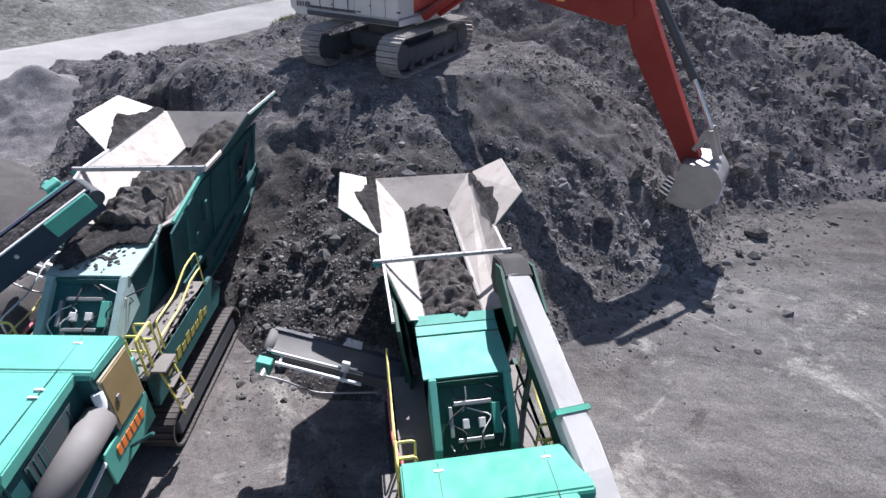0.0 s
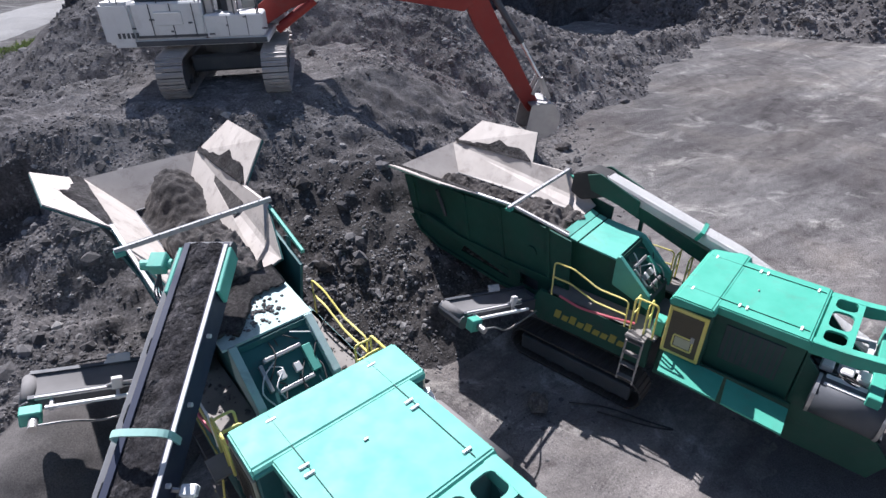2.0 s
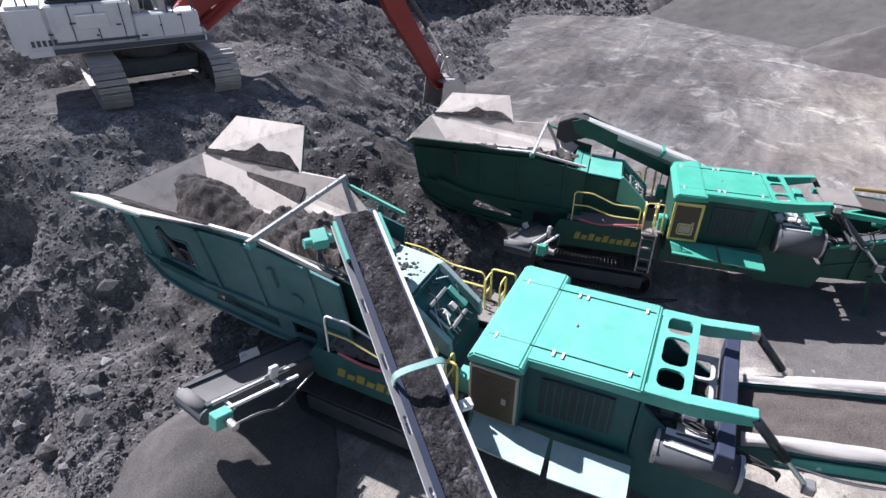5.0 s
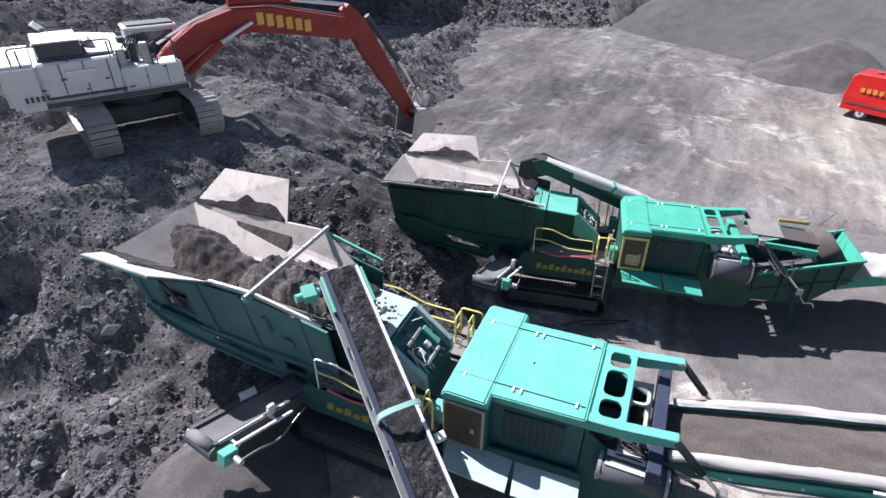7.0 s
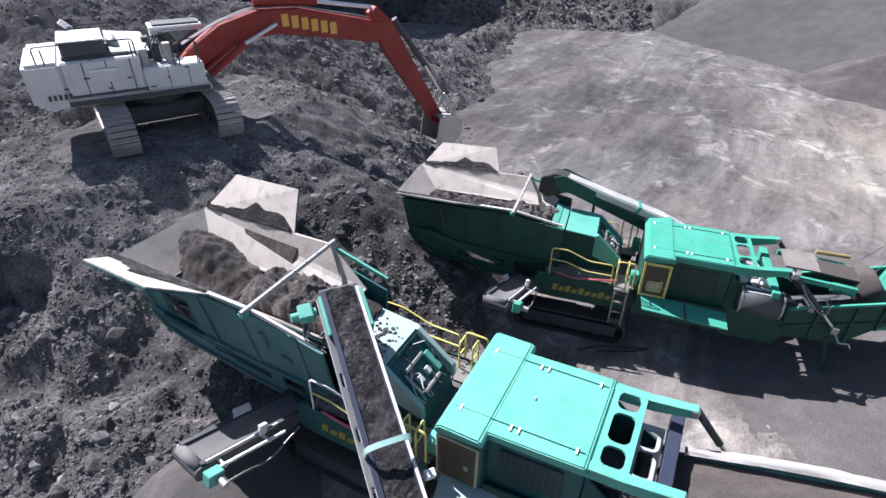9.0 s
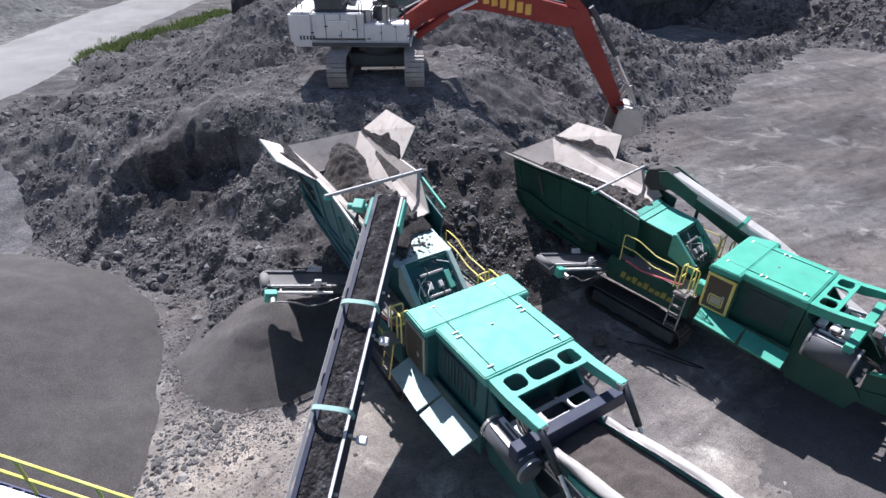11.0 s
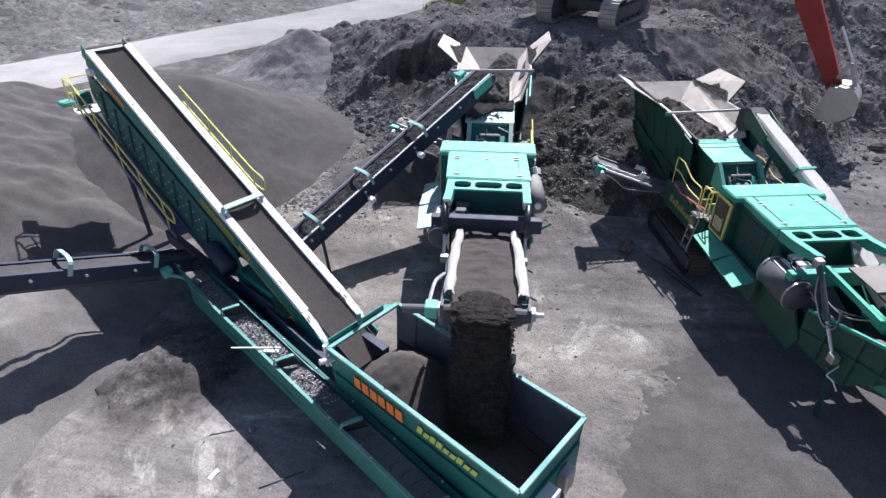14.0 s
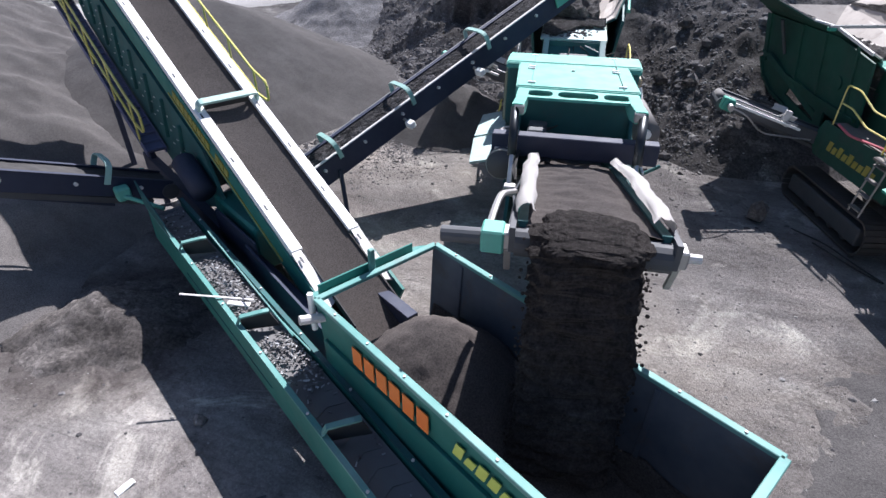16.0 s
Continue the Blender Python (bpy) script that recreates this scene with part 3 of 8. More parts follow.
def ribbon(name, line, half, lift, material, step=1.0):
    """A strip along a line, laid a little over the ground."""
    pts = []
    for (ax, ay), (bx, by) in zip(line, line[1:]):
        n = max(2, int(math.hypot(bx - ax, by - ay) / step))
        pts += [(ax + (bx - ax) * k / n, ay + (by - ay) * k / n) for k in range(n)]
    pts = [tuple(sum(c) / 5 for c in zip(*pts[max(0, i - 2) * 0 + max(0, min(len(pts) - 5, i - 2)):][:5])) for i in range(len(pts))]
    bm = bmesh.new()
    rows = []
    for i, (x, y) in enumerate(pts):
        a, b = pts[max(0, i - 1)], pts[min(len(pts) - 1, i + 1)]
        d = Vector((b[0] - a[0], b[1] - a[1], 0)).normalized()
        nx, ny = d.y, -d.x
        row = []
        for k in range(-6, 7):
            w = half * k / 6 * (1 + 0.06 * fbm(x, y, 0.3, 2, k))
            px, py = x + nx * w, y + ny * w
            row.append(bm.verts.new((px, py, ground_z(px, py) + lift - (0.06 if abs(k) == 6 else 0))))
        rows.append(row)
    for a, b in zip(rows, rows[1:]):
        for k in range(12):
            bm.faces.new((a[k], a[k + 1], b[k + 1], b[k]))
    return part(name, bm, material, smooth=True)


road = ribbon("road", ROAD_LINE, 4.6, 0.05, ROAD)
tagged(road, "pale dusty gravel haul road beside the heaps", "road", kind="structure")
bank = sheet("bank", [-75 + k * 0.8 for k in range(100)], [2 + k * 0.9 for k in range(120)],
             lambda x, y: ground_z(x, y) + 0.02 + 0.4 * max(0, fbm(x, y, 0.5, 5, 8.0)) * smooth_step(-5.4, -9.0, road_offset(x, y)),
             BANK, lambda x, y, z: road_offset(x, y) < -5.0)
tagged(bank, "stony grey bank beyond the haul road", "bank", kind="structure")


def repose(x, y, line, half, slope):
    """Height of a tipped ridge: the crest line's height, falling at one slope on both sides."""
    best = -9.0
    for (ax, ay, az), (bx, by, bz) in zip(line, line[1:]):
        dx, dy = bx - ax, by - ay
        t = min(1.0, max(0.0, ((x - ax) * dx + (y - ay) * dy) / max(1e-6, dx * dx + dy * dy)))
        d = math.hypot(x - ax - t * dx, y - ay - t * dy)
        best = max(best, az + (bz - az) * t - slope * (math.sqrt(max(0.0, d - half) ** 2 + 0.09) - 0.3))
    return best


BENCH = [(-9.0, 22.6, 4.2), (-5.0, 21.6, 4.45), (-0.3, 22.3, 4.5)]
NOSE = [(-3.0, 19.0, 4.35), (-2.4, 15.7, 3.4), (-2.8, 13.7, 2.3), (-3.6, 11.0, 0.5)]
FAN = [(-10.2, 18.7, 2.7), (-11.8, 15.6, 1.1), (-13.0, 13.4, 0.1)]
WEST = [(-9.5, 23.3, 4.1), (-14.2, 25.2, 3.2), (-20.0, 28.5, 2.2), (-24.0, 31.5, 1.1)]
BACK = [(-6.5, 31.0, 6.3), (-3, 31.8, 7.6), (3, 31.8, 7.3), (8, 29.8, 6.2), (10.3, 29.0, 5.4), (13.5, 29.2, 3.4)]


def heap_z(x, y):
    wob = 0.45 * fbm(x, y, 0.35, 3, 1.5)
    z = max(repose(x + wob, y, BENCH, 2.7, 0.68), repose(x, y + wob, NOSE, 0.75, 0.66),
            repose(x + wob, y, FAN, 1.2, 0.42), repose(x + wob, y, WEST, 1.2, 0.66), repose(x, y + wob, BACK, 0.6, 0.62))
    # the scooped face above the west toe
    ax, ay, bx, by = -15.2, 21.5, -10.2, 18.7
    dx, dy = bx - ax, by - ay
    ln = math.hypot(dx, dy)
    t = ((x - ax) * dx + (y - ay) * dy) / ln / ln
    n = ((x - ax) * dy - (y - ay) * dx) / ln + 0.9 * fbm(x, y, 0.7, 4, 6.0)
    if n > -0.5 and -0.15 < t < 1.12:
        cut = 1.2 + 1.3 * max(0, t) - 0.42 * n + 6.0 * max(0.0, -t, t - 0.97) * 2
        z = min(z, cut + 3.2 * max(0.0, 0.12 - n) * 1.0) if n > -0.5 else z
    rough = smooth_step(0.0, 0.8, z)
    flat = smooth_step(3.9, 2.4, math.hypot(x + 3.9, y - 21.9)) * (1 if z > 3.9 else 0)
    k = rough * (1 - 0.75 * flat)
    z += k * (0.27 * fbm(x, y, 0.5, 4, 3.0) + 0.10 * noise.hetero_terrain(Vector((x * 1.3, y * 1.3, 2.0)), 0.8, 2.2, 4, 0.4) - 0.07)
    z += k * 0.045 * fbm(x, y, 3.0, 3, 9.0)
    d = noise.voronoi(Vector((x * 1.7 + 0.4 * fbm(x, y, 1.1, 2, 5.0), y * 1.7, 3.0)))[0]
    stony = smooth_step(-0.1, 0.35, fbm(x, y, 0.28, 3, 12.0))
    z += k * 0.085 * stony * (0.40 - d[0])
    clod = noise.noise(Vector((x * 1.2, y * 1.2, 7.0)))
    z += k * 0.16 * smooth_step(0.12, 0.42, clod) * smooth_step(4.2, 3.0, z)
    # room for the excavator's tracks
    near = smooth_step(3.9, 3.0, math.hypot(x + 3.9, y - 21.9))
    if z > 4.44 and near > 0:
        z += (4.44 - z) * near
    return z


def grid(lo, hi, step):
    return [lo + k * step for k in range(int((hi - lo) / step) + 1)]


heap = sheet("spoil_heap", grid(-27, 13, 0.11), grid(9.0, 36, 0.11), heap_z, HEAP, lambda x, y, z: z > ground_z(x, y) - 0.25)
tagged(heap, "big dark grey heap of tipped rock and soil with a flat bench on top", "spoil heap", kind="stuff")

APRON = [(-8, 33, 3.6), (-6, 38, 3.0), (-9, 46, 1.3), (-12, 53, 0.5), (-2, 60, 0.6)]


VERGE = [(-11, 29.5, 3.0), (-16, 32.5, 2.1), (-20, 34.8, 1.3), (-22.6, 36.2, 0.5)]
SIDE = [(-9, 36, 2.6), (-13.5, 42, 1.5), (-16.5, 48, 0.7)]


def apron_z(x, y):
    wob = 0.9 * fbm(x, y, 0.25, 3, 2.0)
    z = max(repose(x, y + wob, APRON, 2.6, 0.42), repose(x, y + wob, VERGE, 0.9, 0.40), repose(x, y + wob, SIDE, 1.0, 0.40))
    return z + smooth_step(-0.2, 0.6, z) * (0.45 * fbm(x, y, 0.5, 4, 5.0) + 0.12 * fbm(x, y, 2.2, 3, 1.0))


apron = sheet("spoil_apron", grid(-27, 8, 0.22), grid(24, 68, 0.22), apron_z, HEAP, lambda x, y, z: z > ground_z(x, y) - 0.25)
tagged(apron, "rough dark spoil between the heap and the road's verge", "spoil apron", kind="stuff")

RIDGE = [(11, 31, 3.4), (15.5, 29.0, 4.1), (19, 28.3, 2.5), (23, 27.0, 1.9), (31, 27.5, 1.3), (38, 29, 1.2), (46, 27, 1.5)]


def ridge_z(x, y):
    z = repose(x, y + 0.8 * fbm(x, y, 0.3, 3), RIDGE, 0.4, 0.47)
    k = smooth_step(0.0, 0.6, z)
    return z + k * (0.38 * fbm(x, y, 0.7, 4, 7.0) + 0.16 * fbm(x, y, 2.6, 3, 2.0))


ridge = sheet("rubble_ridge", grid(6, 50, 0.2), grid(19, 37, 0.2), ridge_z, HEAP, lambda x, y, z: z > ground_z(x, y) - 0.25)
tagged(ridge, "low ridge of broken grey rubble edging the yard", "rubble ridge", kind="stuff")

FARSLOPE = [(58, 46, 10), (55, 39, 10), (62, 24, 10), (72, 8, 10)]


def far_z(x, y):
    z = repose(x, y, FARSLOPE, 2.0, 0.52)
    return z + smooth_step(0, 1, z) * (1.0 * fbm(x, y, 0.3, 5, 4.0) + 0.5 * fbm(x, y, 1.1, 3))


far_slope = sheet("far_slope", grid(30, 100, 0.6), grid(0, 60, 0.6), far_z, HEAP, lambda x, y, z: z > ground_z(x, y) - 0.3)
tagged(far_slope, "far rubble slope of the quarry edge", "slope", kind="structure")

GRAVEL_LINE = [(54, 4, 6.3), (48, -8, 6.6), (45, -22, 6.5), (44, -34, 6.0)]


def gravel_z(x, y):
    z = repose(x, y, GRAVEL_LINE, 1.5, 0.42)
    return z + 0.12 * fbm(x, y, 0.35, 3)


gravel = sheet("gravel_stockpile", grid(24, 66, 0.5), grid(-40, 34, 0.5), gravel_z, GRAVEL, lambda x, y, z: z > ground_z(x, y) - 0.2)
tagged(gravel, "long smooth stockpile of fine grey gravel", "gravel stockpile", kind="stuff")


def quarry_wall():
    """The quarry's north wall: benches of blocky rock, higher than the heaps."""
    line = [(4, 46), (8, 41), (14, 39), (26, 38.5), (36, 38), (44, 39), (52, 42), (60, 47)]
    pts = []
    for (ax, ay), (bx, by) in zip(line, line[1:]):
        n = max(2, int(math.hypot(bx - ax, by - ay) / 0.9))
        pts += [(ax + (bx - ax) * k / n, ay + (by - ay) * k / n) for k in range(n)]
    verts, faces, rows = [], [], 26
    for x, y in pts:
        for r in range(rows):
            z = -2.0 + r * 0.62
            o = 0.10 * z + 1.1 * fbm(x, z, 0.22, 4, 5.0) + 0.5 * noise.cell(Vector((x * 0.6, z * 0.8, 1.0)))
            verts.append((x + 0.2 * fbm(z, x, 0.5, 2), y + o, z))
    n = len(verts)
    for x, y in pts:
        verts.append((x, y + 60, 14 + 2 * fbm(x, y, 0.1, 2)))
    for i in range(len(pts) - 1):
        for r in range(rows - 1):
            a = i * rows + r
            faces.append((a, a + rows, a + rows + 1, a + 1))
        a = i * rows + rows - 1
        faces.append((a, a + rows, n + i + 1, n + i))
    me = bpy.data.meshes.new("quarry_wall")
    me.from_pydata(verts, [], faces)
    me.materials.append(WALLROCK)
    return tagged(new("quarry_wall", me), "tall blocky quarry rock wall in shade", "rock wall", kind="structure")


quarry_wall()


def pile(name, line, half, slope, material, label, category, step=0.2, rough=0.04, warp=1.0, seed=0.0, flare=0.6):
    """A tipped stockpile as a height field of its own."""
    xs = [p[0] for p in line]
    ys = [p[1] for p in line]
    r = (max(p[2] for p in line) + 0.7) / slope + half + 1.2

    def z_at(x, y):
        z = repose(x + 0.5 * warp * fbm(x, y, 0.5, 3, seed), y + 0.4 * warp * fbm(y, x, 0.6, 3, seed), line, half, slope)
        z += 1.8 * rough * fbm(x, y, 0.5, 3, seed + 3.0) * smooth_step(-0.8, 0.5, z)
        if z < 0.8:
            z = z if z < -flare else 0.8 * ((z + flare) / (0.8 + flare)) ** (1 + flare) - 0.06
        return z + rough * fbm(x, y, 0.9, 4, seed) + rough * 0.4 * fbm(x, y, 5.0, 3, seed)

    ob = sheet(name, grid(min(xs) - r, max(xs) + r, step), grid(min(ys) - r, max(ys) + r, step), z_at, material,
               lambda x, y, z: z > ground_z(x, y) - 0.12)
    return tagged(ob, label, category, kind="stuff")


pile("fines_stockpile", [(-23.0, 15.3, 2.5), (-22.2, 13.0, 3.05), (-22.2, 10.6, 2.9)], 0.5, 0.46, FINES_MID,
     "large smooth dark stockpile of screened fines", "stockpile", 0.2, 0.012, 0.3, seed=1.0, flare=0.12)
pile("fines_stockpile", [(-29.5, 11.0, 3.0), (-26.5, 6.5, 3.3), (-24.0, 3.2, 2.9)], 0.3, 0.55, FINES_MID,
     "dark ridged stockpile of fines behind the screener", "stockpile", 0.16, 0.06, seed=2.0)
pile("fines_stockpile", [(-11.9, 11.2, 1.1), (-11.7, 11.5, 1.15)], 0.1, 0.58, FINES_MID,
     "small cone of fines under the side conveyor", "stockpile", 0.1, 0.03, 0.5, seed=3.0, flare=0.2)
pile("fines_stockpile", [(-18.9, 1.7, 1.0), (-18.8, -0.4, 1.15), (-21.3, -6.8, 2.7)], 0.5, 0.56, FINES_PALE,
     "smooth pale stockpile under the screener's stacking conveyor", "stockpile", 0.16, 0.04, 0.9, seed=4.0, flare=0.2)
pile("fines_stockpile", [(2.6, -2.6, 1.05), (3.0, -3.0, 1.05)], 0.5, 0.27, FINES_MID,
     "low dark pile of crushed fines below the discharge belt", "stockpile", 0.1, 0.03, seed=5.0)
# Darker soil than the heap: the shadow over the mound is put into its colour.
pile("dirt_mound", [(-14.7, -0.55, 0.5), (-14.3, -0.42, 0.4)], 0.1, 1.0, FEED_SOIL,
     "low mound of dirt beside the side conveyor, shade in its colour", "dirt mound", 0.06, 0.10, seed=8.0)
pile("gravel_cone", [(33.6, -2.2, 2.9), (33.9, -2.6, 2.9)], 0.1, 0.55, FINES_MID,
     "darker cone of gravel tipped before the stockpile", "gravel cone", 0.25, 0.05, seed=7.0)
pile("grey_heap", [(-21.6, 25.2, 2.7), (-23.0, 26.0, 2.2)], 0.1, 0.62, GREYHEAP,
     "pale grey ridged heap of dumped stone dust", "heap", 0.12, 0.09, seed=6.0)


def surface_z(x, y):
    z = ground_z(x, y)
    if -27 < x < 13 and 9 < y < 36:
        z = max(z, heap_z(x, y))
    if -27 < x < 8 and 24 < y < 68:
        z = max(z, apron_z(x, y))
    if 6 < x < 50 and 19 < y < 37:
        z = max(z, ridge_z(x, y))
    if x > 32:
        z = max(z, far_z(x, y))
    return z


def rock_verts(rng, r, flat=0.75, n_cut=3):
    """A broken stone: a low sphere squeezed, jittered and cut by planes."""
    bm = bmesh.new()
    bmesh.ops.create_icosphere(bm, subdivisions=1, radius=r)
    sx, sy, sz = rng.uniform(0.75, 1.35), rng.uniform(0.7, 1.1), rng.uniform(0.5, flat + 0.1)
    for v in bm.verts:
        v.co = Vector((v.co.x * sx, v.co.y * sy, v.co.z * sz)) * rng.uniform(0.82, 1.15)
    for _ in range(n_cut):
        d = Vector((rng.uniform(-1, 1), rng.uniform(-1, 1), rng.uniform(-0.3, 1))).normalized()
        lim = r * rng.uniform(0.45, 0.7)
        for v in bm.verts:
            over = v.co.dot(d) - lim
            if over > 0:
                v.co -= d * over
    return bm


def scatter(name, count, spots, sizes, label, category, seed, material=None):
    """Loose stones too many to count, each a solid of its own in one mesh."""
    rng = random.Random(seed)
    shapes = []
    for k in range(24):
        bm = rock_verts(rng, 1.0)
        shapes.append(([v.co.copy() for v in bm.verts], [[v.index for v in f.verts] for f in bm.faces]))
        bm.free()
    verts, faces = [], []
    for _ in range(count):
        x, y = spots(rng)
        s = sizes(rng)
        vs, fs = shapes[rng.randrange(24)]
        m = pose(x, y, surface_z(x, y) - 0.2 * s, rng.uniform(-25, 25), rng.uniform(-25, 25), rng.uniform(0, 360))
        base = len(verts)
        verts += [tuple(m @ (v * s)) for v in vs]
        faces += [tuple(base + i for i in q) for q in fs]
    me = bpy.data.meshes.new(name)
    me.from_pydata(verts, [], faces)
    me.materials.append(material or ROCK)
    return tagged(new(name, me), label, category, kind="stuff")


def power(lo, hi, p=2.6):
    return lambda rng: lo * (1 - rng.random() * (1 - (lo / hi) ** p)) ** (-1 / p)


def on_heap(rng):
    while True:
        x, y = rng.uniform(-22, 12), rng.uniform(10.5, 32)
        z = heap_z(x, y)
        if z > 0.05 and (math.hypot(x + 3.9, y - 21.9) > 3.6 or rng.random() < 0.12) and noise.noise(Vector((x * 0.35, y * 0.35, 0))) > -0.40 + 0.62 * rng.random():
            return x, y


def at_toe(rng):
    while True:
        t = rng.random()
        x, y = 2 + 9.5 * t + rng.gauss(0, 0.9), 13.0 + 7.5 * t + rng.gauss(0, 1.5)
        if not (abs(x - 0.5) < 2.2 and y < 13):
            return x, y


def west_toe(rng):
    t = rng.random()
    return -18 + 7.0 * t + rng.gauss(0, 1.1), 20.4 - 6.0 * t + rng.gauss(0, 1.3)


def round_cone(rng):
    while True:
        x, y = rng.gauss(-13.2, 1.0), rng.gauss(10.6, 1.9)
        if math.hypot(x + 11.8, y - 11.35) > 1.7 and x > -14.9 + 0.3 * noise.noise(Vector((y, 0, 0))):
            return x, y


def by_pile(rng):
    t = rng.random()
    return -14.0 - 2.0 * t + rng.gauss(0, 0.45), 8.9 - 1.5 * t + rng.gauss(0, 0.45)


def between(rng):
    return rng.gauss(-4.6, 0.8), rng.gauss(11.2, 1.2)


def on_ridge(rng):
    while True:
        x, y = rng.uniform(7, 46), rng.uniform(20, 31)
        if ridge_z(x, y) > ground_z(x, y) - 0.05:
            return x, y


def on_far_slope(rng):
    while True:
        x, y = rng.uniform(33, 62), rng.uniform(8, 40)
        if far_z(x, y) > ground_z(x, y) - 0.1 and gravel_z(x, y) < ground_z(x, y):
            return x, y


def on_apron(rng):
    while True:
        x, y = rng.uniform(-25, 6), rng.uniform(27, 62)
        if apron_z(x, y) > ground_z(x, y):
            return x, y


def in_yard(rng):
    return (rng.uniform(-16, 20), rng.uniform(-8, 20)) if rng.random() < 0.5 else (rng.gauss(-6, 6), rng.gauss(1, 5))


scatter("heap_stones", 44000, on_heap, power(0.026, 0.34, 2.6), "broken dark grey stones strewn over the spoil heap", "stones", 11)
scatter("toe_stones", 2200, at_toe, power(0.035, 0.36, 2.2), "loose broken stones along the toe of the heap", "stones", 12)
scatter("toe_stones", 4200, west_toe, power(0.03, 0.27, 2.3), "loose grey stones below the cut face", "stones", 13)
scatter("cone_gravel", 9000, round_cone, power(0.018, 0.10, 2.6), "coarse grey gravel rolled out round the small cone", "gravel", 31)
scatter("toe_stones", 380, by_pile, power(0.04, 0.22, 2.0), "grey stones by the foot of the dark stockpile", "stones", 32)
scatter("toe_stones", 1100, between, power(0.03, 0.20, 2.1), "rubble lying between the two crushers", "stones", 14)
scatter("ridge_stones", 9000, on_ridge, power(0.045, 0.40, 2.4), "broken slabs of rock over the rubble ridge", "stones", 15)
scatter("slope_stones", 12000, on_far_slope, power(0.08, 0.50, 2.1), "broken slabs and stones over the far slope", "stones", 17)
scatter("apron_stones", 7000, on_apron, power(0.05, 0.36, 2.4), "broken stones over the rough spoil apron", "stones", 18)
def on_bank(rng):
    while True:
        x, y = rng.uniform(-72, -18), rng.uniform(8, 95)
        if -16 < road_offset(x, y) < -5.4:
            return x, y


scatter("bank_stones", 3500, on_bank, power(0.06, 0.45, 2.3), "pale stones strewn over the bank beside the road", "stones", 23)


def at_shadow_edge(rng):
    cx, cy = rng.choice(((-3.6, 6.7), (-2.6, 6.6), (-1.6, 1.0), (-0.9, 0.2)))
    return rng.gauss(cx, 0.55), rng.gauss(cy, 0.45)


scatter("spilled_stones", 520, at_shadow_edge, power(0.015, 0.11, 2.2), "spilled rubble lying beside the crusher", "stones", 19)
scatter("yard_stones", 9000, in_yard, power(0.010, 0.07, 2.4), "small stones strewn over the yard", "stones", 16)


def boulder(x, y, r, seed, label="dark broken boulder lying on the yard", tall=0.8):
    rng = random.Random(seed)
    bm = rock_verts(rng, r, tall, 5)
    bmesh.ops.subdivide_edges(bm, edges=list(bm.edges), cuts=1, use_grid_fill=True)
    for v in bm.verts:
        v.co += Vector((fbm(v.co.x, v.co.y, 2.2 / r * 0.6, 3, seed), fbm(v.co.y, v.co.z, 2.2 / r * 0.6, 3, seed), fbm(v.co.z, v.co.x, 2.2 / r * 0.6, 3, seed))) * r * 0.09
    ob = part("boulder", bm, HEAP)
    low = min(v.co.z for v in ob.data.vertices)
    ob.matrix_world = pose(x, y, surface_z(x, y) - low - 0.12 * r, 0, 0, rng.uniform(0, 360))
    return tagged(ob, label, "boulder", "boulders round the heap")


for k, (bx, by, br) in enumerate([(9.0, 17.4, 0.45), (6.1, 13.4, 0.24), (5.4, 14.6, 0.22), (7.6, 18.7, 0.32), (8.3, 19.8, 0.32), (9.3, 20.4, 0.36),
                                  (10.6, 21.0, 0.34), (12.2, 21.6, 0.32), (12.9, 22.4, 0.34), (8.0, 16.2, 0.2), (7.0, 15.2, 0.24), (3.4, 15.6, 0.38),
                                  (4.6, 17.4, 0.35), (-4.5, 15.3, 0.3), (-5.2, 12.8, 0.28), (-4.4, 12.2, 0.25), (-6.0, 12.6, 0.22), (-14.3, 15.4, 0.24),
                                  (-13.0, 14.5, 0.28), (-16.2, 17.9, 0.2), (14.6, 25.0, 0.36), (18.6, 25.5, 0.4), (11.6, 24.2, 0.34), (21.5, 24.6, 0.36)]):
    boulder(bx, by, br, 40 + k)
boulder(-2.95, 6.85, 0.34, 90, "rough dark lump of rock beside the crusher's shadow", 0.9)
boulder(-11.7, -1.9, 0.13, 91, "small pale stone lying on the yard")


def outcrop():
    bm = bmesh.new()
    bmesh.ops.create_icosphere(bm, subdivisions=5, radius=1)
    for v in bm.verts:
        n = v.co.copy()
        k = 1 + 0.22 * noise.fractal(n * 1.6, 0.9, 2.1, 5) + 0.12 * noise.cell(n * 3.0)
        v.co = Vector((n.x * 2.2, n.y * 1.9, n.z * 4.2)) * k
        if v.co.y < -1.2:
            v.co.y = -1.2 + 0.3 * (v.co.y + 1.2)
    ob = part("rock_outcrop", bm, WALLROCK)
    ob.location = (-5.2, 37.4, 4.2)
    return tagged(ob, "steep dark rock outcrop behind the excavator", "rock outcrop")


outcrop()


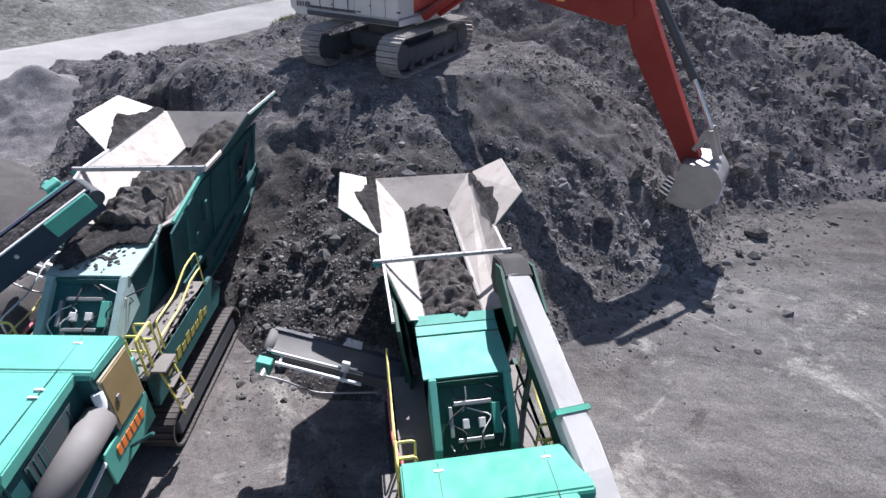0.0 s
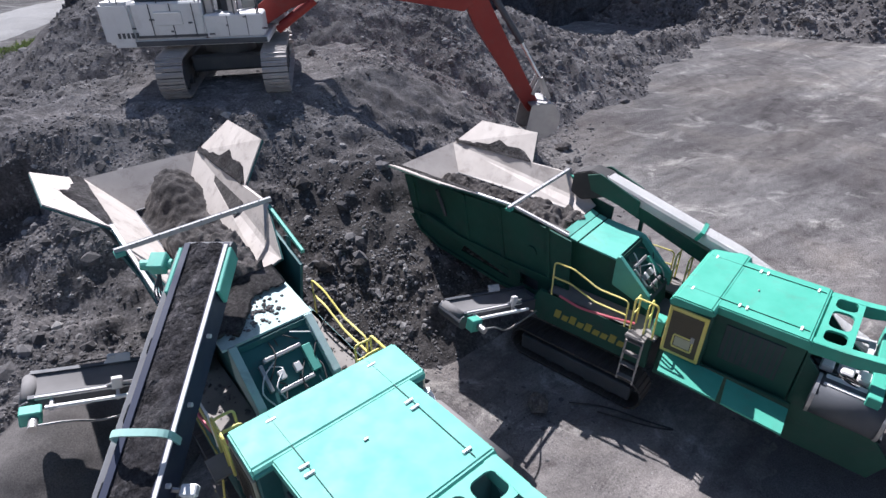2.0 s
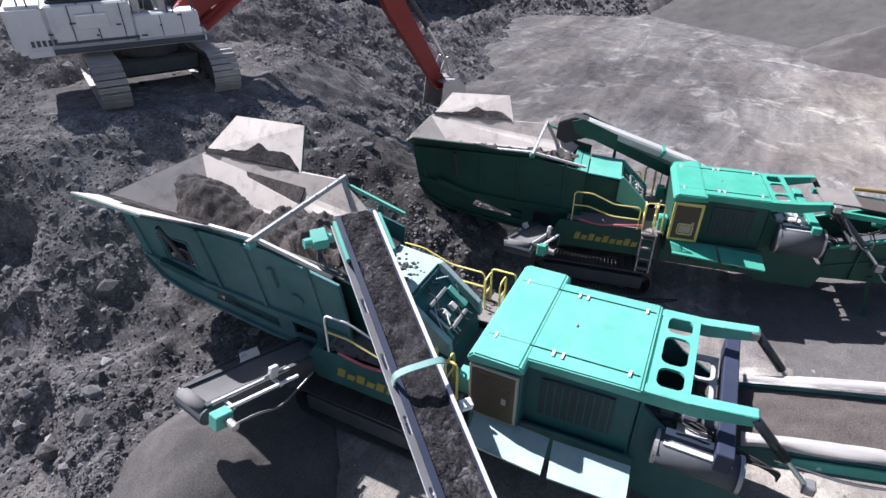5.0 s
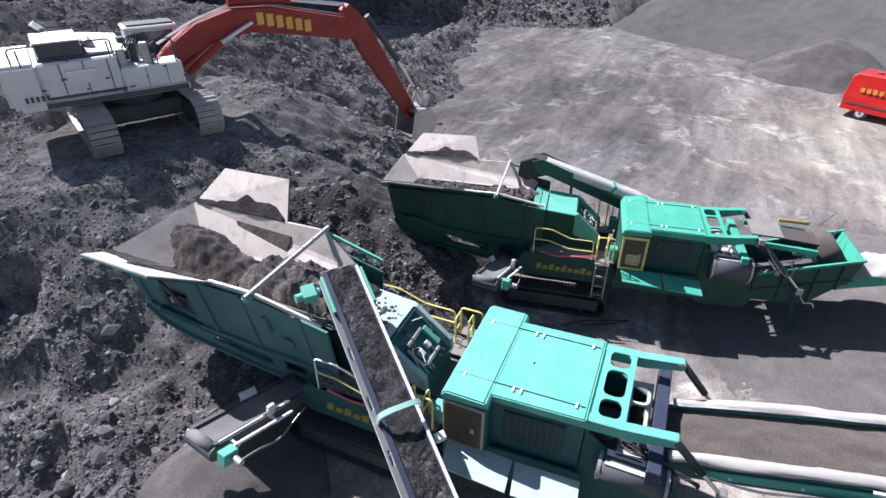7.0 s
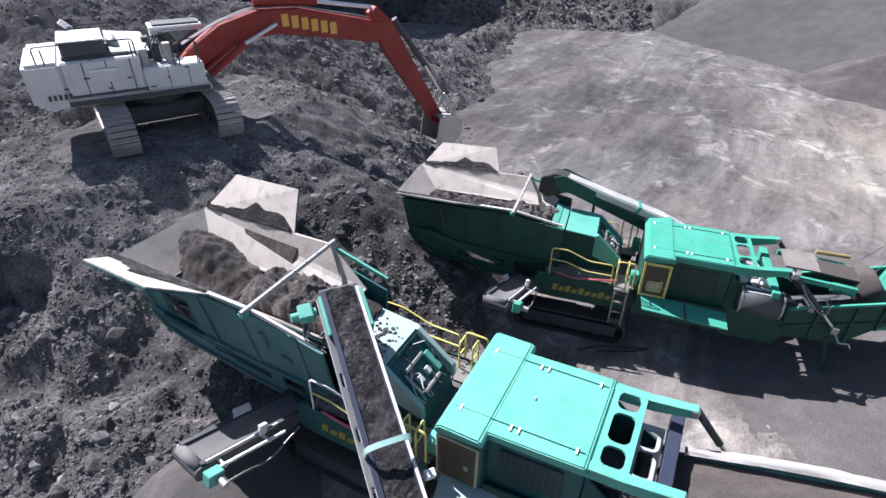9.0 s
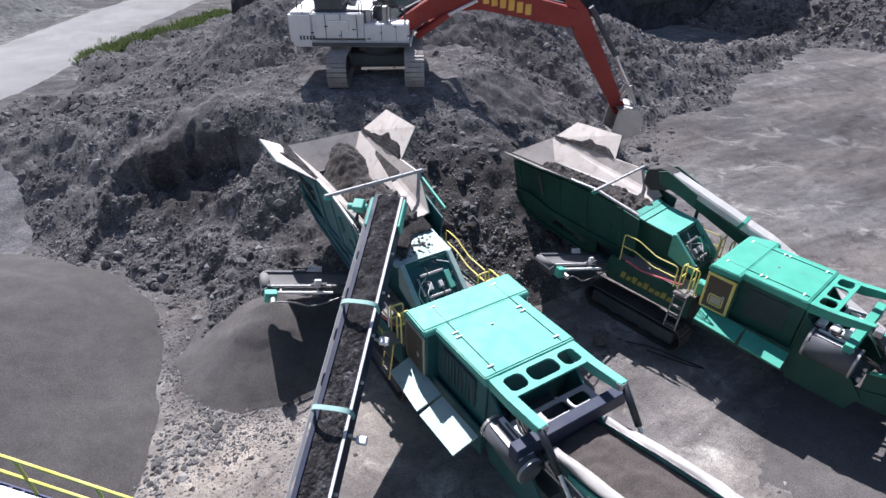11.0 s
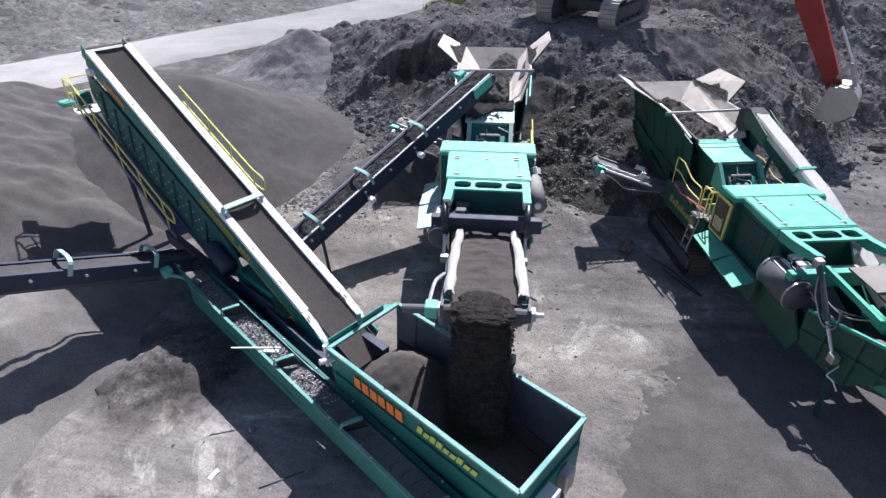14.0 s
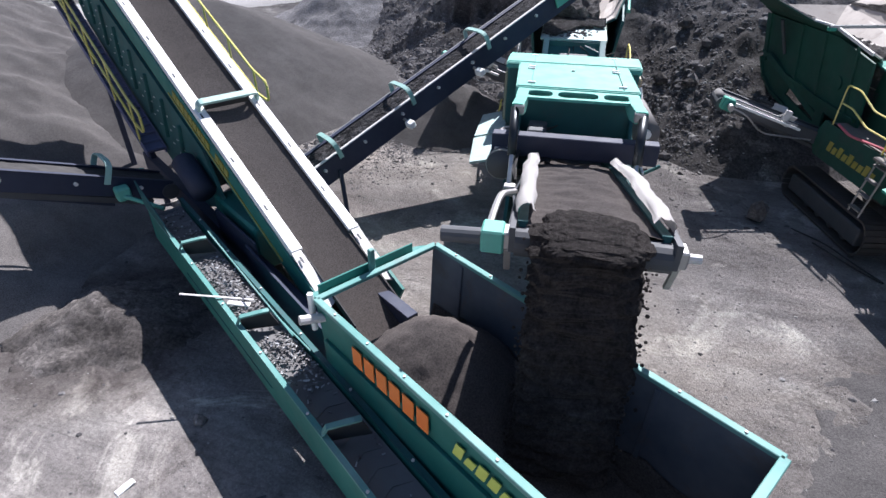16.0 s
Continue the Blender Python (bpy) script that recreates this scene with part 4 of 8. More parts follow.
def grass(name, count, spot, seed, label, tall=0.45, material=None):
    """Tufts of narrow leaves."""
    rng = random.Random(seed)
    verts, faces = [], []
    for _ in range(count):
        x, y = spot(rng)
        z = surface_z(x, y)
        for _ in range(6):
            a, ln, w = rng.uniform(0, 6.28), rng.uniform(0.3 * tall, tall), rng.uniform(0.03, 0.07)
            lean = rng.uniform(0.2, 1.1)
            dx, dy = math.cos(a), math.sin(a)
            b = len(verts)
            ox, oy = x + rng.uniform(-0.25, 0.25), y + rng.uniform(-0.25, 0.25)
            verts += [(ox - dy * w, oy + dx * w, z - 0.03), (ox + dy * w, oy - dx * w, z - 0.03), (ox + dx * ln * lean, oy + dy * ln * lean, z + ln)]
            faces.append((b, b + 1, b + 2))
    me = bpy.data.meshes.new(name)
    me.from_pydata(verts, [], faces)
    me.materials.append(material or GRASS)
    return tagged(new(name, me), label, "weeds", kind="stuff")


def verge(rng):
    t = rng.random() ** 0.8
    return -17.6 + 13 * t + rng.gauss(0, 0.5) - 0.5 * rng.random(), 49.5 + 18 * t + rng.gauss(0, 0.9)


def far_bank(rng):
    while True:
        x, y = rng.uniform(-70, -20), rng.uniform(8, 90)
        o = road_offset(x, y)
        if -30 < o < -13.0 and noise.noise(Vector((x * 0.3, y * 0.3, 5))) > 0.0:
            return x, y


grass("weeds", 2200, verge, 21, "bright green weeds along the road's edge")
grass("weeds", 3600, far_bank, 22, "sparse green weeds high on the bank", 0.4, GRASS)

# ---- the two tracked jaw crushers ----
def belt_conveyor(parent, P, p0, p1, width, depth, belt_mat, frame_mat, arches=(), arch_mat=None, load=0.06, seed=1.0, legs=(), rollers=True):
    """A trough conveyor from p0 to p1 (its belt line): side frames, belt, idlers, return rollers, arches."""
    m, n = frame_of(p0, p1)
    w = width / 2
    for s in (-1, 1):
        P("side_frame", box((s * w - 0.03, 0, -depth), (s * w + 0.03, n, 0.07), 0.006, m=m), frame_mat, parent)
        P("top_flange", box((s * w - 0.05, 0, 0.07), (s * w + 0.05, n, 0.09), 0.003, m=m), frame_mat, parent)
    bm = bmesh.new()
    steps, rows = max(8, int(n / (0.05 if load else 0.3))), []
    for i in range(steps + 1):
        y = n * i / steps
        row = []
        for k in range(19):
            t = k / 9 - 1
            crown = load * max(0.0, 1 - t * t) * (0.75 + 0.5 * fbm(y, t, 1.3, 2, seed)) if load else 0
            z = 0.05 * t * t + crown + ((0.030 * fbm(y, t * w, 5.0, 4, seed) + 0.25 * load * max(0.0, fbm(y, t * w, 2.2, 3, seed + 4))) * (1 - t ** 4) if load else 0)
            row.append(bm.verts.new(m @ Vector((t * (w - 0.035), y, z))))
        rows.append(row)
    for a, b in zip(rows, rows[1:]):
        for k in range(18):
            bm.faces.new((a[k], a[k + 1], b[k + 1], b[k]))
    P("belt", bm, belt_mat, parent, smooth=True)
    P("return_belt", box((-w + 0.05, 0.1, -depth * 0.75), (w - 0.05, n - 0.05, -depth * 0.75 + 0.02), 0, m=m), RUBBER, parent)
    for y in (0.02, n - 0.02):
        P("end_roller", rod(m @ Vector((-w - 0.06, y, -0.13)), m @ Vector((w + 0.06, y, -0.13)), 0.16, 16), DARK_STEEL, parent, smooth=False)
    if rollers:
        for k in range(int(n / 1.1)):
            y = 0.6 + 1.1 * k
            for s in (-1, 1):
                P("idler_end", rod(m @ Vector((s * (w + 0.02), y, -0.08)), m @ Vector((s * (w + 0.09), y, -0.08)), 0.035, 8), SHEET, parent)
    for k, y in enumerate(arches):
        a = [m @ Vector((s * (w + 0.07), y, h)) for s, h in ((-1, -0.05), (-1, 0.28), (-0.6, 0.36), (0.6, 0.36), (1, 0.28), (1, -0.05))]
        pts = rounded(a, 0.12, 3)
        bm = strap(pts, m.to_3x3() @ Vector((0, 1, 0)), 0.10, 0.035)
        P("arch", bm, arch_mat or frame_mat, parent)
    for y, spread in legs:
        for s in (-1, 1):
            top = m @ Vector((s * w, y, -depth))
            P("leg", bar(top, (top.x, top.y, ground_z(top.x, top.y) if parent is None else 0.0), 0.09, 0.09), frame_mat, parent)
    return m, n


def crusher(spec):
    # the side paint carries the flanks' shade in its colour
    paint_top, paint_side, clean = spec["top"], spec["side"], spec["clean"]
    kx, ky, kz = spec["kx"], spec["ky"], spec["kz"]
    root = thing("mobile_crusher", spec["pose"], spec["label"], "crusher", "tracked jaw crushers in the yard")

    def warp(v):
        z = v.z * kz[0] if v.z < 3.3 else 3.3 * kz[0] + (v.z - 3.3) * kz[1]
        if v.y < -0.3:
            v = v + Vector((spec["rear"] * min(1.0, (-0.3 - v.y) / 1.2), 0, 0))
        return Vector((v.x * kx, v.y * ky, z))

    def P(name, bm, material, parent=None, label="", smooth=False):
        for v in bm.verts:
            v.co = warp(v.co)
        return part(name, bm, material, parent or root, label, smooth)

    # undercarriage
    P("chassis", prism([(-3.2, 1.5), (-3.0, 1.05), (-0.5, 0.85), (5.6, 0.85), (6.4, 1.6), (6.0, 2.0), (-2.0, 1.95)], -0.62, 0.62, bev=0.02), DARK_STEEL, root, "dusty dark steel chassis")
    for s in (-1, 1):
        tr = P("track", box((s * 1.24 - 0.30, 1.7, 0.22), (s * 1.24 + 0.30, 5.0, 0.62), 0.03), DARK_STEEL, root)
        path = []
        for k in range(10):
            a = radians(90 + 180 * k / 9)
            path.append((1.75 + 0.36 * math.cos(a), 0.42 + 0.38 * math.sin(a)))
        for k in range(10):
            a = radians(-90 + 180 * k / 9)
            path.append((4.95 + 0.36 * math.cos(a), 0.42 + 0.38 * math.sin(a)))
        n = len(path)
        pts = []
        for i in range(n):
            (ay, az), (by, bz) = path[i], path[(i + 1) % n]
            d = math.hypot(by - ay, bz - az)
            m_ = max(1, int(round(d / 0.125)))
            pts += [(ay + (by - ay) * q / m_, az + (bz - az) * q / m_) for q in range(m_)]
        bm = bmesh.new()
        for i, (y, z) in enumerate(pts):
            y2, z2 = pts[(i + 1) % len(pts)]
            bar((s * 1.24 - 0.33, (y + y2) / 2, (z + z2) / 2), (s * 1.24 + 0.33, (y + y2) / 2, (z + z2) / 2), 0.11, 0.05, 0, bm, up=(0, -(z2 - z), y2 - y))
        P("track_chain", bm, TRACK_SHADED, tr, "dusty worn steel track shoes")
        for y in (2.3, 2.9, 3.5, 4.1):
            P("roller", rod((s * 1.24 - 0.2, y, 0.24), (s * 1.24 + 0.2, y, 0.24), 0.14, 12), DARK_STEEL, tr)

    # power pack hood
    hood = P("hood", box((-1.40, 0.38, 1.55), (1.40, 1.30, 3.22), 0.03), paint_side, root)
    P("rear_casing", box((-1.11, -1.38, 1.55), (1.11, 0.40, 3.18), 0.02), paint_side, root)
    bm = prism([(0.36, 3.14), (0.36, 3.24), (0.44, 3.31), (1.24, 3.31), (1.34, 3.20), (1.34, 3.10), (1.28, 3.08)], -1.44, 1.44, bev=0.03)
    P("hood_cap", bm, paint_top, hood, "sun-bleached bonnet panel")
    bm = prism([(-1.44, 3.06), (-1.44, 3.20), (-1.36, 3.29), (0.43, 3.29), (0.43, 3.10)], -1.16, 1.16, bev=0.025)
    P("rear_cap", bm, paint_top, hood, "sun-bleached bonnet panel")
    for x in (-0.86, 0.86):
        P("seam", box((x - 0.004, -1.30, 3.286), (x + 0.004, 1.18, 3.314), 0), paint_side, hood)
        for y in (1.05, 0.05, -0.1, -1.15):
            P("hinge", box((x - 0.075, y - 0.022, 3.285), (x + 0.075, y + 0.022, 3.325), 0.008), BEAM_WHITE, hood)
    P("latch", box((-0.035, -0.13, 3.28), (0.035, -0.10, 3.32), 0.005), STEEL, hood)
    for s in (-1, 1):
        x = s * 1.405
        door = P("grille_door", box((min(x, x + s * 0.05), 0.42, 1.96), (max(x, x + s * 0.05), 1.28, 3.08), 0.01), spec["frame"], root, "framed radiator grille door")
        P("grille", box((min(x + s * 0.045, x + s * 0.065), 0.42 + spec["door_rim"], 1.96 + spec["door_rim"]), (max(x + s * 0.045, x + s * 0.065), 1.28 - spec["door_rim"], 3.08 - spec["door_rim"]), 0), MESH_TAN if s > 0 else MESH_SHADED, door, "dusty mesh")
        for k in range(15 if s < 0 else 0):
            z = 2.06 + 0.062 * k
            P("grille_slat", box((min(x + s * 0.06, x + s * 0.07), 0.54, z), (max(x + s * 0.06, x + s * 0.068), 1.14, z + 0.006), 0), MESH_TAN if s > 0 else MESH_SHADED, door)
        P("door_latch", box((min(x + s * 0.05, x + s * 0.09), 0.60, 2.42), (max(x + s * 0.05, x + s * 0.09), 0.68, 2.56), 0.006), STEEL, door)
        x2 = s * 1.112
        P("side_grille", box((min(x2, x2 + s * 0.03), -1.05, 2.15), (max(x2, x2 + s * 0.03), 0.12, 2.95), 0.005), MESH_DARK, root, "dark mesh air intake")
        for k in range(9):
            y = -1.0 + 0.125 * k
            P("side_louvre", box((min(x2 + s * 0.02, x2 + s * 0.045), y, 2.18), (max(x2 + s * 0.02, x2 + s * 0.045), y + 0.025, 2.92), 0), paint_side, root)
        # folded service platforms
        if s > 0:
            P("side_panel", box((1.395, -0.1, 1.22), (1.44, 1.32, 1.93), 0.01), paint_top, root, "painted side panel below the grille door")
            P("side_panel", plate([(1.12, -1.5, 1.95), (1.12, -0.12, 2.0), (1.44, -0.12, 1.80), (1.44, -1.5, 1.74)], 0.04), paint_side, root)
            P("panel_edge", bar((1.45, -1.5, 1.75), (1.45, -0.12, 1.82), 0.05, 0.05), BEAM_WHITE, root)
        for y0, y1, dz in ((-0.18, 1.18, 0.0), (-1.5, -0.24, -0.07)) if s < 0 else ():
            P("service_platform", plate([(s * 1.36, y0, 1.88 + dz), (s * 1.36, y1, 1.94 + dz), (s * 2.0, y1 - 0.1, 1.80 + dz), (s * 2.0, y0 - 0.05, 1.74 + dz)], 0.05), spec["platform"], root, "bleached sheet-steel service platform")
        P("side_skirt", box((s * 1.25 - 0.03, -1.5, 1.15), (s * 1.25 + 0.03, 1.35, 1.9), 0.01), paint_side, root)
        P("platform_bracket", bar((s * 1.25, 0.5, 1.3), (s * 1.92, 0.5, 1.78), 0.06, 0.06), paint_side, root)
        P("platform_bracket", bar((s * 1.25, -0.9, 1.25), (s * 1.92, -0.9, 1.7), 0.06, 0.06), paint_side, root)
    # exhaust
    ex = P("exhaust", rod((1.40, 0.22, 2.50), (1.40, -1.30, 2.50), 0.26, 24), spec["exhaust"], root, "dusty grey exhaust silencer", True)
    P("exhaust_pipe", tube(rounded([(1.45, 0.15, 2.55), (1.45, 0.30, 2.72), (1.40, 0.36, 2.9)], 0.05), 0.09, 10), BEAM_WHITE, ex)
    P("exhaust_cap", rod((1.40, -1.30, 2.50), (1.40, -1.38, 2.50), 0.09, 14), BEAM_WHITE, ex)
    # rear lifting frame with its three slots
    m = pose(0, -1.73, 3.245, 88)
    P("slotted_panel", holed_plate(2.22, 0.62, [(-0.92, -0.20, -0.46, 0.20), (-0.36, -0.20, 0.36, 0.20), (0.46, -0.20, 0.92, 0.20)], 0.05, m=m, r=0.14), paint_top, root, "panel with three rounded slots")
    for s in (-1, 1):
        P("lift_beam", prism([(-1.40, 3.26), (-1.40, 3.00), (-2.2, 3.05), (-2.92, 3.22), (-2.92, 3.42), (-2.1, 3.29)], s * 1.0 - 0.10, s * 1.0 + 0.10, bev=0.012), paint_top, root)
        cyl = P("lift_cylinder", rod((s * 1.04, -2.88, 3.34), (s * 1.0, -3.45, 2.72), 0.075, 16), BLACK_GLOSS, root, "glossy black hydraulic cylinder", True)
        P("piston_rod", rod((s * 1.0, -3.43, 2.74), (s * 0.98, -3.85, 2.30), 0.04, 10), CHROME, cyl)
        P("clevis", box((s * 0.96 - 0.10, -3.95, 2.20), (s * 0.96 + 0.10, -3.78, 2.38), 0.02), STEEL, cyl)
        P("clevis", box((s * 0.98 - 0.09, -2.95, 3.24), (s * 0.98 + 0.09, -2.80, 3.40), 0.02), STEEL, cyl)
        P("rear_side_plate", prism([(-1.4, 1.3), (-1.4, 2.95), (-1.9, 2.5), (-2.9, 1.9), (-3.4, 1.4), (-3.2, 0.9), (-1.6, 0.9)], s * 1.04 - 0.03, s * 1.04 + 0.03), paint_side, root)
    P("cross_beam", box((-1.42, -2.78, 2.44), (1.42, -2.54, 2.82), 0.015), BLUE_STEEL if spec["rear"] else clean, root, "blue-black cross beam" if spec["rear"] else "bright green cross beam")
    P("radiator_shelf", holed_plate(2.0, 0.5, [(-0.85, -0.14, -0.4, 0.14), (-0.3, -0.14, 0.3, 0.14), (0.4, -0.14, 0.85, 0.14)], 0.03, m=pose(0, -2.25, 2.55, 84), r=0.06), FLANK_GREY, root, "grey slotted shelf")
    P("rear_bulkhead", box((-1.08, -1.46, 2.0), (1.08, -1.40, 3.12), 0.008), paint_side, root)
    tank = P("air_tank", rod((-1.20, -1.72, 2.32), (-1.20, -2.98, 2.32), spec["tank"], 24), DARK_STEEL, root, "black drum with a pale worn top", True)
    for y in (-1.76, -2.94):
        P("tank_strap", rod((-1.20, y - 0.03, 2.32), (-1.20, y + 0.03, 2.32), spec["tank"] + 0.015, 24), STEEL, tank)
    P("tank_lid", plate([(-1.36, -1.85, 2.29 + spec["tank"]), (-1.36, -2.80, 2.29 + spec["tank"]), (-1.02, -2.80, 2.305 + spec["tank"]), (-1.02, -1.85, 2.305 + spec["tank"])], 0.03), SHEET, tank, "pale worn top sheet")
    for y in (-1.8, -2.15, -2.45):
        P("filter_cap", box((-0.84, y - 0.12, 2.60), (-0.50, y + 0.12, 2.74), 0.03), DARK_STEEL if spec["rear"] else SHEET, root)
    for k in range(7):
        a = random.Random(k + spec["seed"])
        y = -1.6 - 0.25 * k
        P("hose", tube(rounded([(-0.9 + 0.1 * k, -1.5, 2.3 + 0.05 * k), (-1.0 + a.uniform(-0.2, 0.2), -2.2, 2.55 + a.uniform(-0.2, 0.2)), (-0.95, -2.9 - 0.1 * k, 2.4), (-0.9, -3.5, 2.3 - 0.03 * k)], 0.2), 0.018, 5), RUBBER, root)
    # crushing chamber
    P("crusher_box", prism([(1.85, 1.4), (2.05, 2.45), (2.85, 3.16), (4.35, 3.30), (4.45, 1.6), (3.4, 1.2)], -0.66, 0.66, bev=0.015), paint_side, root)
    P("chamber_cover", plate([(-0.86, 2.92, 3.30), (0.80, 2.92, 3.30), (0.80, 3.95, 3.40), (-0.86, 3.95, 3.40)], 0.05), spec["cover"], root, "dirt-strewn pale cover plate")
    P("cover_lip", plate([(-0.86, 4.0, 3.41), (0.80, 4.0, 3.41), (0.80, 4.22, 3.46), (-0.86, 4.22, 3.46)], 0.05), spec["cover"], root)
    P("cover_lip", plate([(-0.86, 4.25, 3.47), (0.80, 4.25, 3.47), (0.80, 4.45, 3.56), (-0.86, 4.45, 3.56)], 0.05), spec["cover"], root)
    for s in (-1, 1):
        P("bay_cheek", prism([(1.95, 2.30), (1.98, 2.62), (2.86, 3.34), (2.95, 3.30), (2.95, 2.6)], s * 0.70 - 0.07, s * 0.70 + 0.07, bev=0.01), spec["cover"], root, "pale side cheek of the hydraulic bay")
    P("bay_floor", plate([(-0.63, 2.0, 2.36), (0.63, 2.0, 2.36), (0.63, 2.9, 3.08), (-0.63, 2.9, 3.08)], 0.04), DARK_STEEL, root)
    P("bay_back", box((-0.63, 2.86, 2.7), (0.63, 2.92, 3.27), 0.005), paint_side, root)
    nr = Vector((0, -0.63, 0.78)).normalized()
    for k, (x, t, w, d, mat) in enumerate([(-0.16, 0.45, 0.12, 0.16, SHEET), (0.14, 0.45, 0.12, 0.16, SHEET), (0, 0.2, 0.66, 0.07, STEEL), (0, 0.78, 0.7, 0.07, STEEL), (-0.42, 0.5, 0.07, 0.5, STEEL), (0.42, 0.5, 0.16, 0.5, paint_top)]):
        c = Vector((x, 2.05 + 0.8 * t, 2.40 + 0.64 * t)) + nr * 0.09
        ax = Vector((0, 0.78, 0.63))
        P("bay_block", bar(c - ax * d / 2, c + ax * d / 2, w, 0.14, 0.01), mat, root)
    for k in range(9):
        a = random.Random(50 + k + spec["seed"])
        x0 = a.uniform(-0.5, 0.5)
        pts = [Vector((x0 + a.uniform(-0.15, 0.15) * q, 2.08 + 0.2 * q, 2.44 + 0.16 * q)) + nr * (0.06 + 0.12 * math.sin(q * 1.3 + k)) for q in range(5)]
        P("bay_hose", tube(rounded(pts, 0.1, 2), 0.014, 5), RUBBER if k % 3 else SHEET, root)

    # feed hopper
    wl, wr, back, side_y = -1.33, 1.33, 9.95, 4.6
    zi, zr = 3.38, 4.18
    inn = 0.62

    def wall(name, pts, out, label=""):
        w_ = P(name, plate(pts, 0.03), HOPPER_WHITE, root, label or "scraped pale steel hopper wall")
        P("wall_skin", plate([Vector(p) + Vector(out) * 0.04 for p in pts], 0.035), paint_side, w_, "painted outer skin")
        return w_

    wall("hopper_back", [(-inn, 9.13, zi), (inn, 9.13, zi), (wr, back, zr), (wl, back, zr)], (0, 0.8, -0.6))
    wall("hopper_side", [(-inn, 9.13, zi), (wl, back, zr), (wl - 0.06, 5.7, zr + 0.07), (-0.95, 4.2, 3.72), (-inn, 4.5, zi)], (-0.8, 0, -0.6))
    wall("hopper_side", [(inn, 9.13, zi), (wr, back, zr), (wr + 0.02, 5.65, zr + 0.12), (1.0, 4.45, 3.62), (inn, 4.6, zi)], (0.8, 0, -0.6))
    fl, fr = spec["flaps"]
    wall("hopper_flap", [(wl, back - 0.05, zr), (wl - 0.02, 6.75, zr + 0.02), (-2.30, 7.40, fl), (-2.27, 9.38, fl)], (-0.5, 0, -0.85), "pale steel extension flap folded out")
    wall("hopper_flap", [(wr, back - 0.05, zr), (wr + 0.02, 6.82, zr + 0.04), (2.08, 7.15, fr), (2.13, 9.33, fr - 0.1)], (0.7, 0, -0.7), "pale steel extension flap folded out")
    for s in (-1, 1):
        P("rim_tube", bar((s * (wr + 0.03), back - 0.1, zr), (s * (wr + 0.05), 5.7, zr + 0.08), 0.06, 0.05), BEAM_WHITE if s < 0 else HOPPER_WHITE, root)
        P("rim_tube", bar((s * (wr + 0.04), 5.6, zr + 0.05), (s * 1.30, 4.05, 3.86), 0.06, 0.07), SHEET if s < 0 else clean, root)
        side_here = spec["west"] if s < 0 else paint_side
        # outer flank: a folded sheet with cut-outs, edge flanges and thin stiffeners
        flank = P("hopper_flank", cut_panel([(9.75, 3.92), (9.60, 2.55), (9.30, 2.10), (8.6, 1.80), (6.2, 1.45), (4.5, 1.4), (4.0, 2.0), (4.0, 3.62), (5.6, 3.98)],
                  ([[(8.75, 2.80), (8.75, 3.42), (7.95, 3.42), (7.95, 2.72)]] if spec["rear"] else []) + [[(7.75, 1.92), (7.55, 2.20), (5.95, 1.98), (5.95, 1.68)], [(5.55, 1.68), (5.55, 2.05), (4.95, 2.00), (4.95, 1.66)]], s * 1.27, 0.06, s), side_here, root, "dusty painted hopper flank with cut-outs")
        for pts in ([(9.62, 2.55), (9.30, 2.10), (8.6, 1.80), (6.2, 1.45), (4.5, 1.4)], [(9.50, 2.75), (7.8, 2.42), (6.0, 2.30), (4.1, 2.25)]):
            for (ya, za), (yb, zb) in zip(pts, pts[1:]):
                P("flank_flange", slanted(bar((s * 1.33, ya, za), (s * 1.33, yb, zb), 0.12, 0.07, 0.006), s), side_here, flank)
        for y, zb in ((9.35, 2.5), (7.35, 2.35), (6.1, 2.3), (4.6, 2.2)):
            P("flank_stiffener", slanted(bar((s * 1.32, y, zb), (s * 1.32, y + 0.06, 3.95), 0.07, 0.09, 0.006), s), side_here, flank)
        if spec["rear"]:
            P("window_frame", slanted(tube(rounded([(s * 1.31, ya, za) for ya, za in ((8.80, 2.75), (8.80, 3.47), (7.90, 3.47), (7.90, 2.67))], 0.06, 2, True), 0.035, 4, True), s), side_here, flank)
            P("valve_bank", box((s * 1.0 - 0.12, 8.05, 2.80), (s * 1.0 + 0.12, 8.6, 3.12), 0.03), DARK_STEEL, root, "dark hydraulic valve bank behind the cut-out")
            P("valve_pipe", tube(rounded([(s * 1.1, 8.1, 3.1), (s * 1.15, 8.3, 3.2), (s * 1.12, 8.55, 2.95)], 0.08), 0.018, 6), STEEL, root)
            P("flank_lug", slanted(box((s * 1.34 - 0.05, 5.55, 3.05), (s * 1.34 + 0.05, 5.68, 3.55), 0.015), s), side_here, flank)
        P("flank_boss", slanted(rod((s * 1.27, 5.15, 2.85), (s * 1.36, 5.15, 2.85), 0.16, 18), s), side_here, flank)
        P("ram", rod((s * 1.15, 8.2, 2.9), (s * 1.55, 8.2, 3.95), 0.05, 10), DARK_STEEL, root)
        P("hopper_strut", bar((s * 0.7, 5.6, 1.6), (s * 1.25, 8.9, 2.75), 0.14, 0.16), paint_side, root)
    P("hopper_nose", plate([(-1.22, 9.74, 3.78), (1.22, 9.74, 3.78), (0.98, 9.52, 2.4), (-0.98, 9.52, 2.4)], 0.05), paint_side, root)
    P("feeder_floor", box((-inn, 4.3, 2.86), (inn, 9.1, 2.92), 0.005), HOPPER_WHITE, root, "bright worn feeder pan")
    for s in (-1, 1):
        P("feeder_liner", box((s * inn - 0.02, 4.3, 2.9), (s * inn + 0.02, 9.14, zi + 0.03), 0), DARK_STEEL, root)
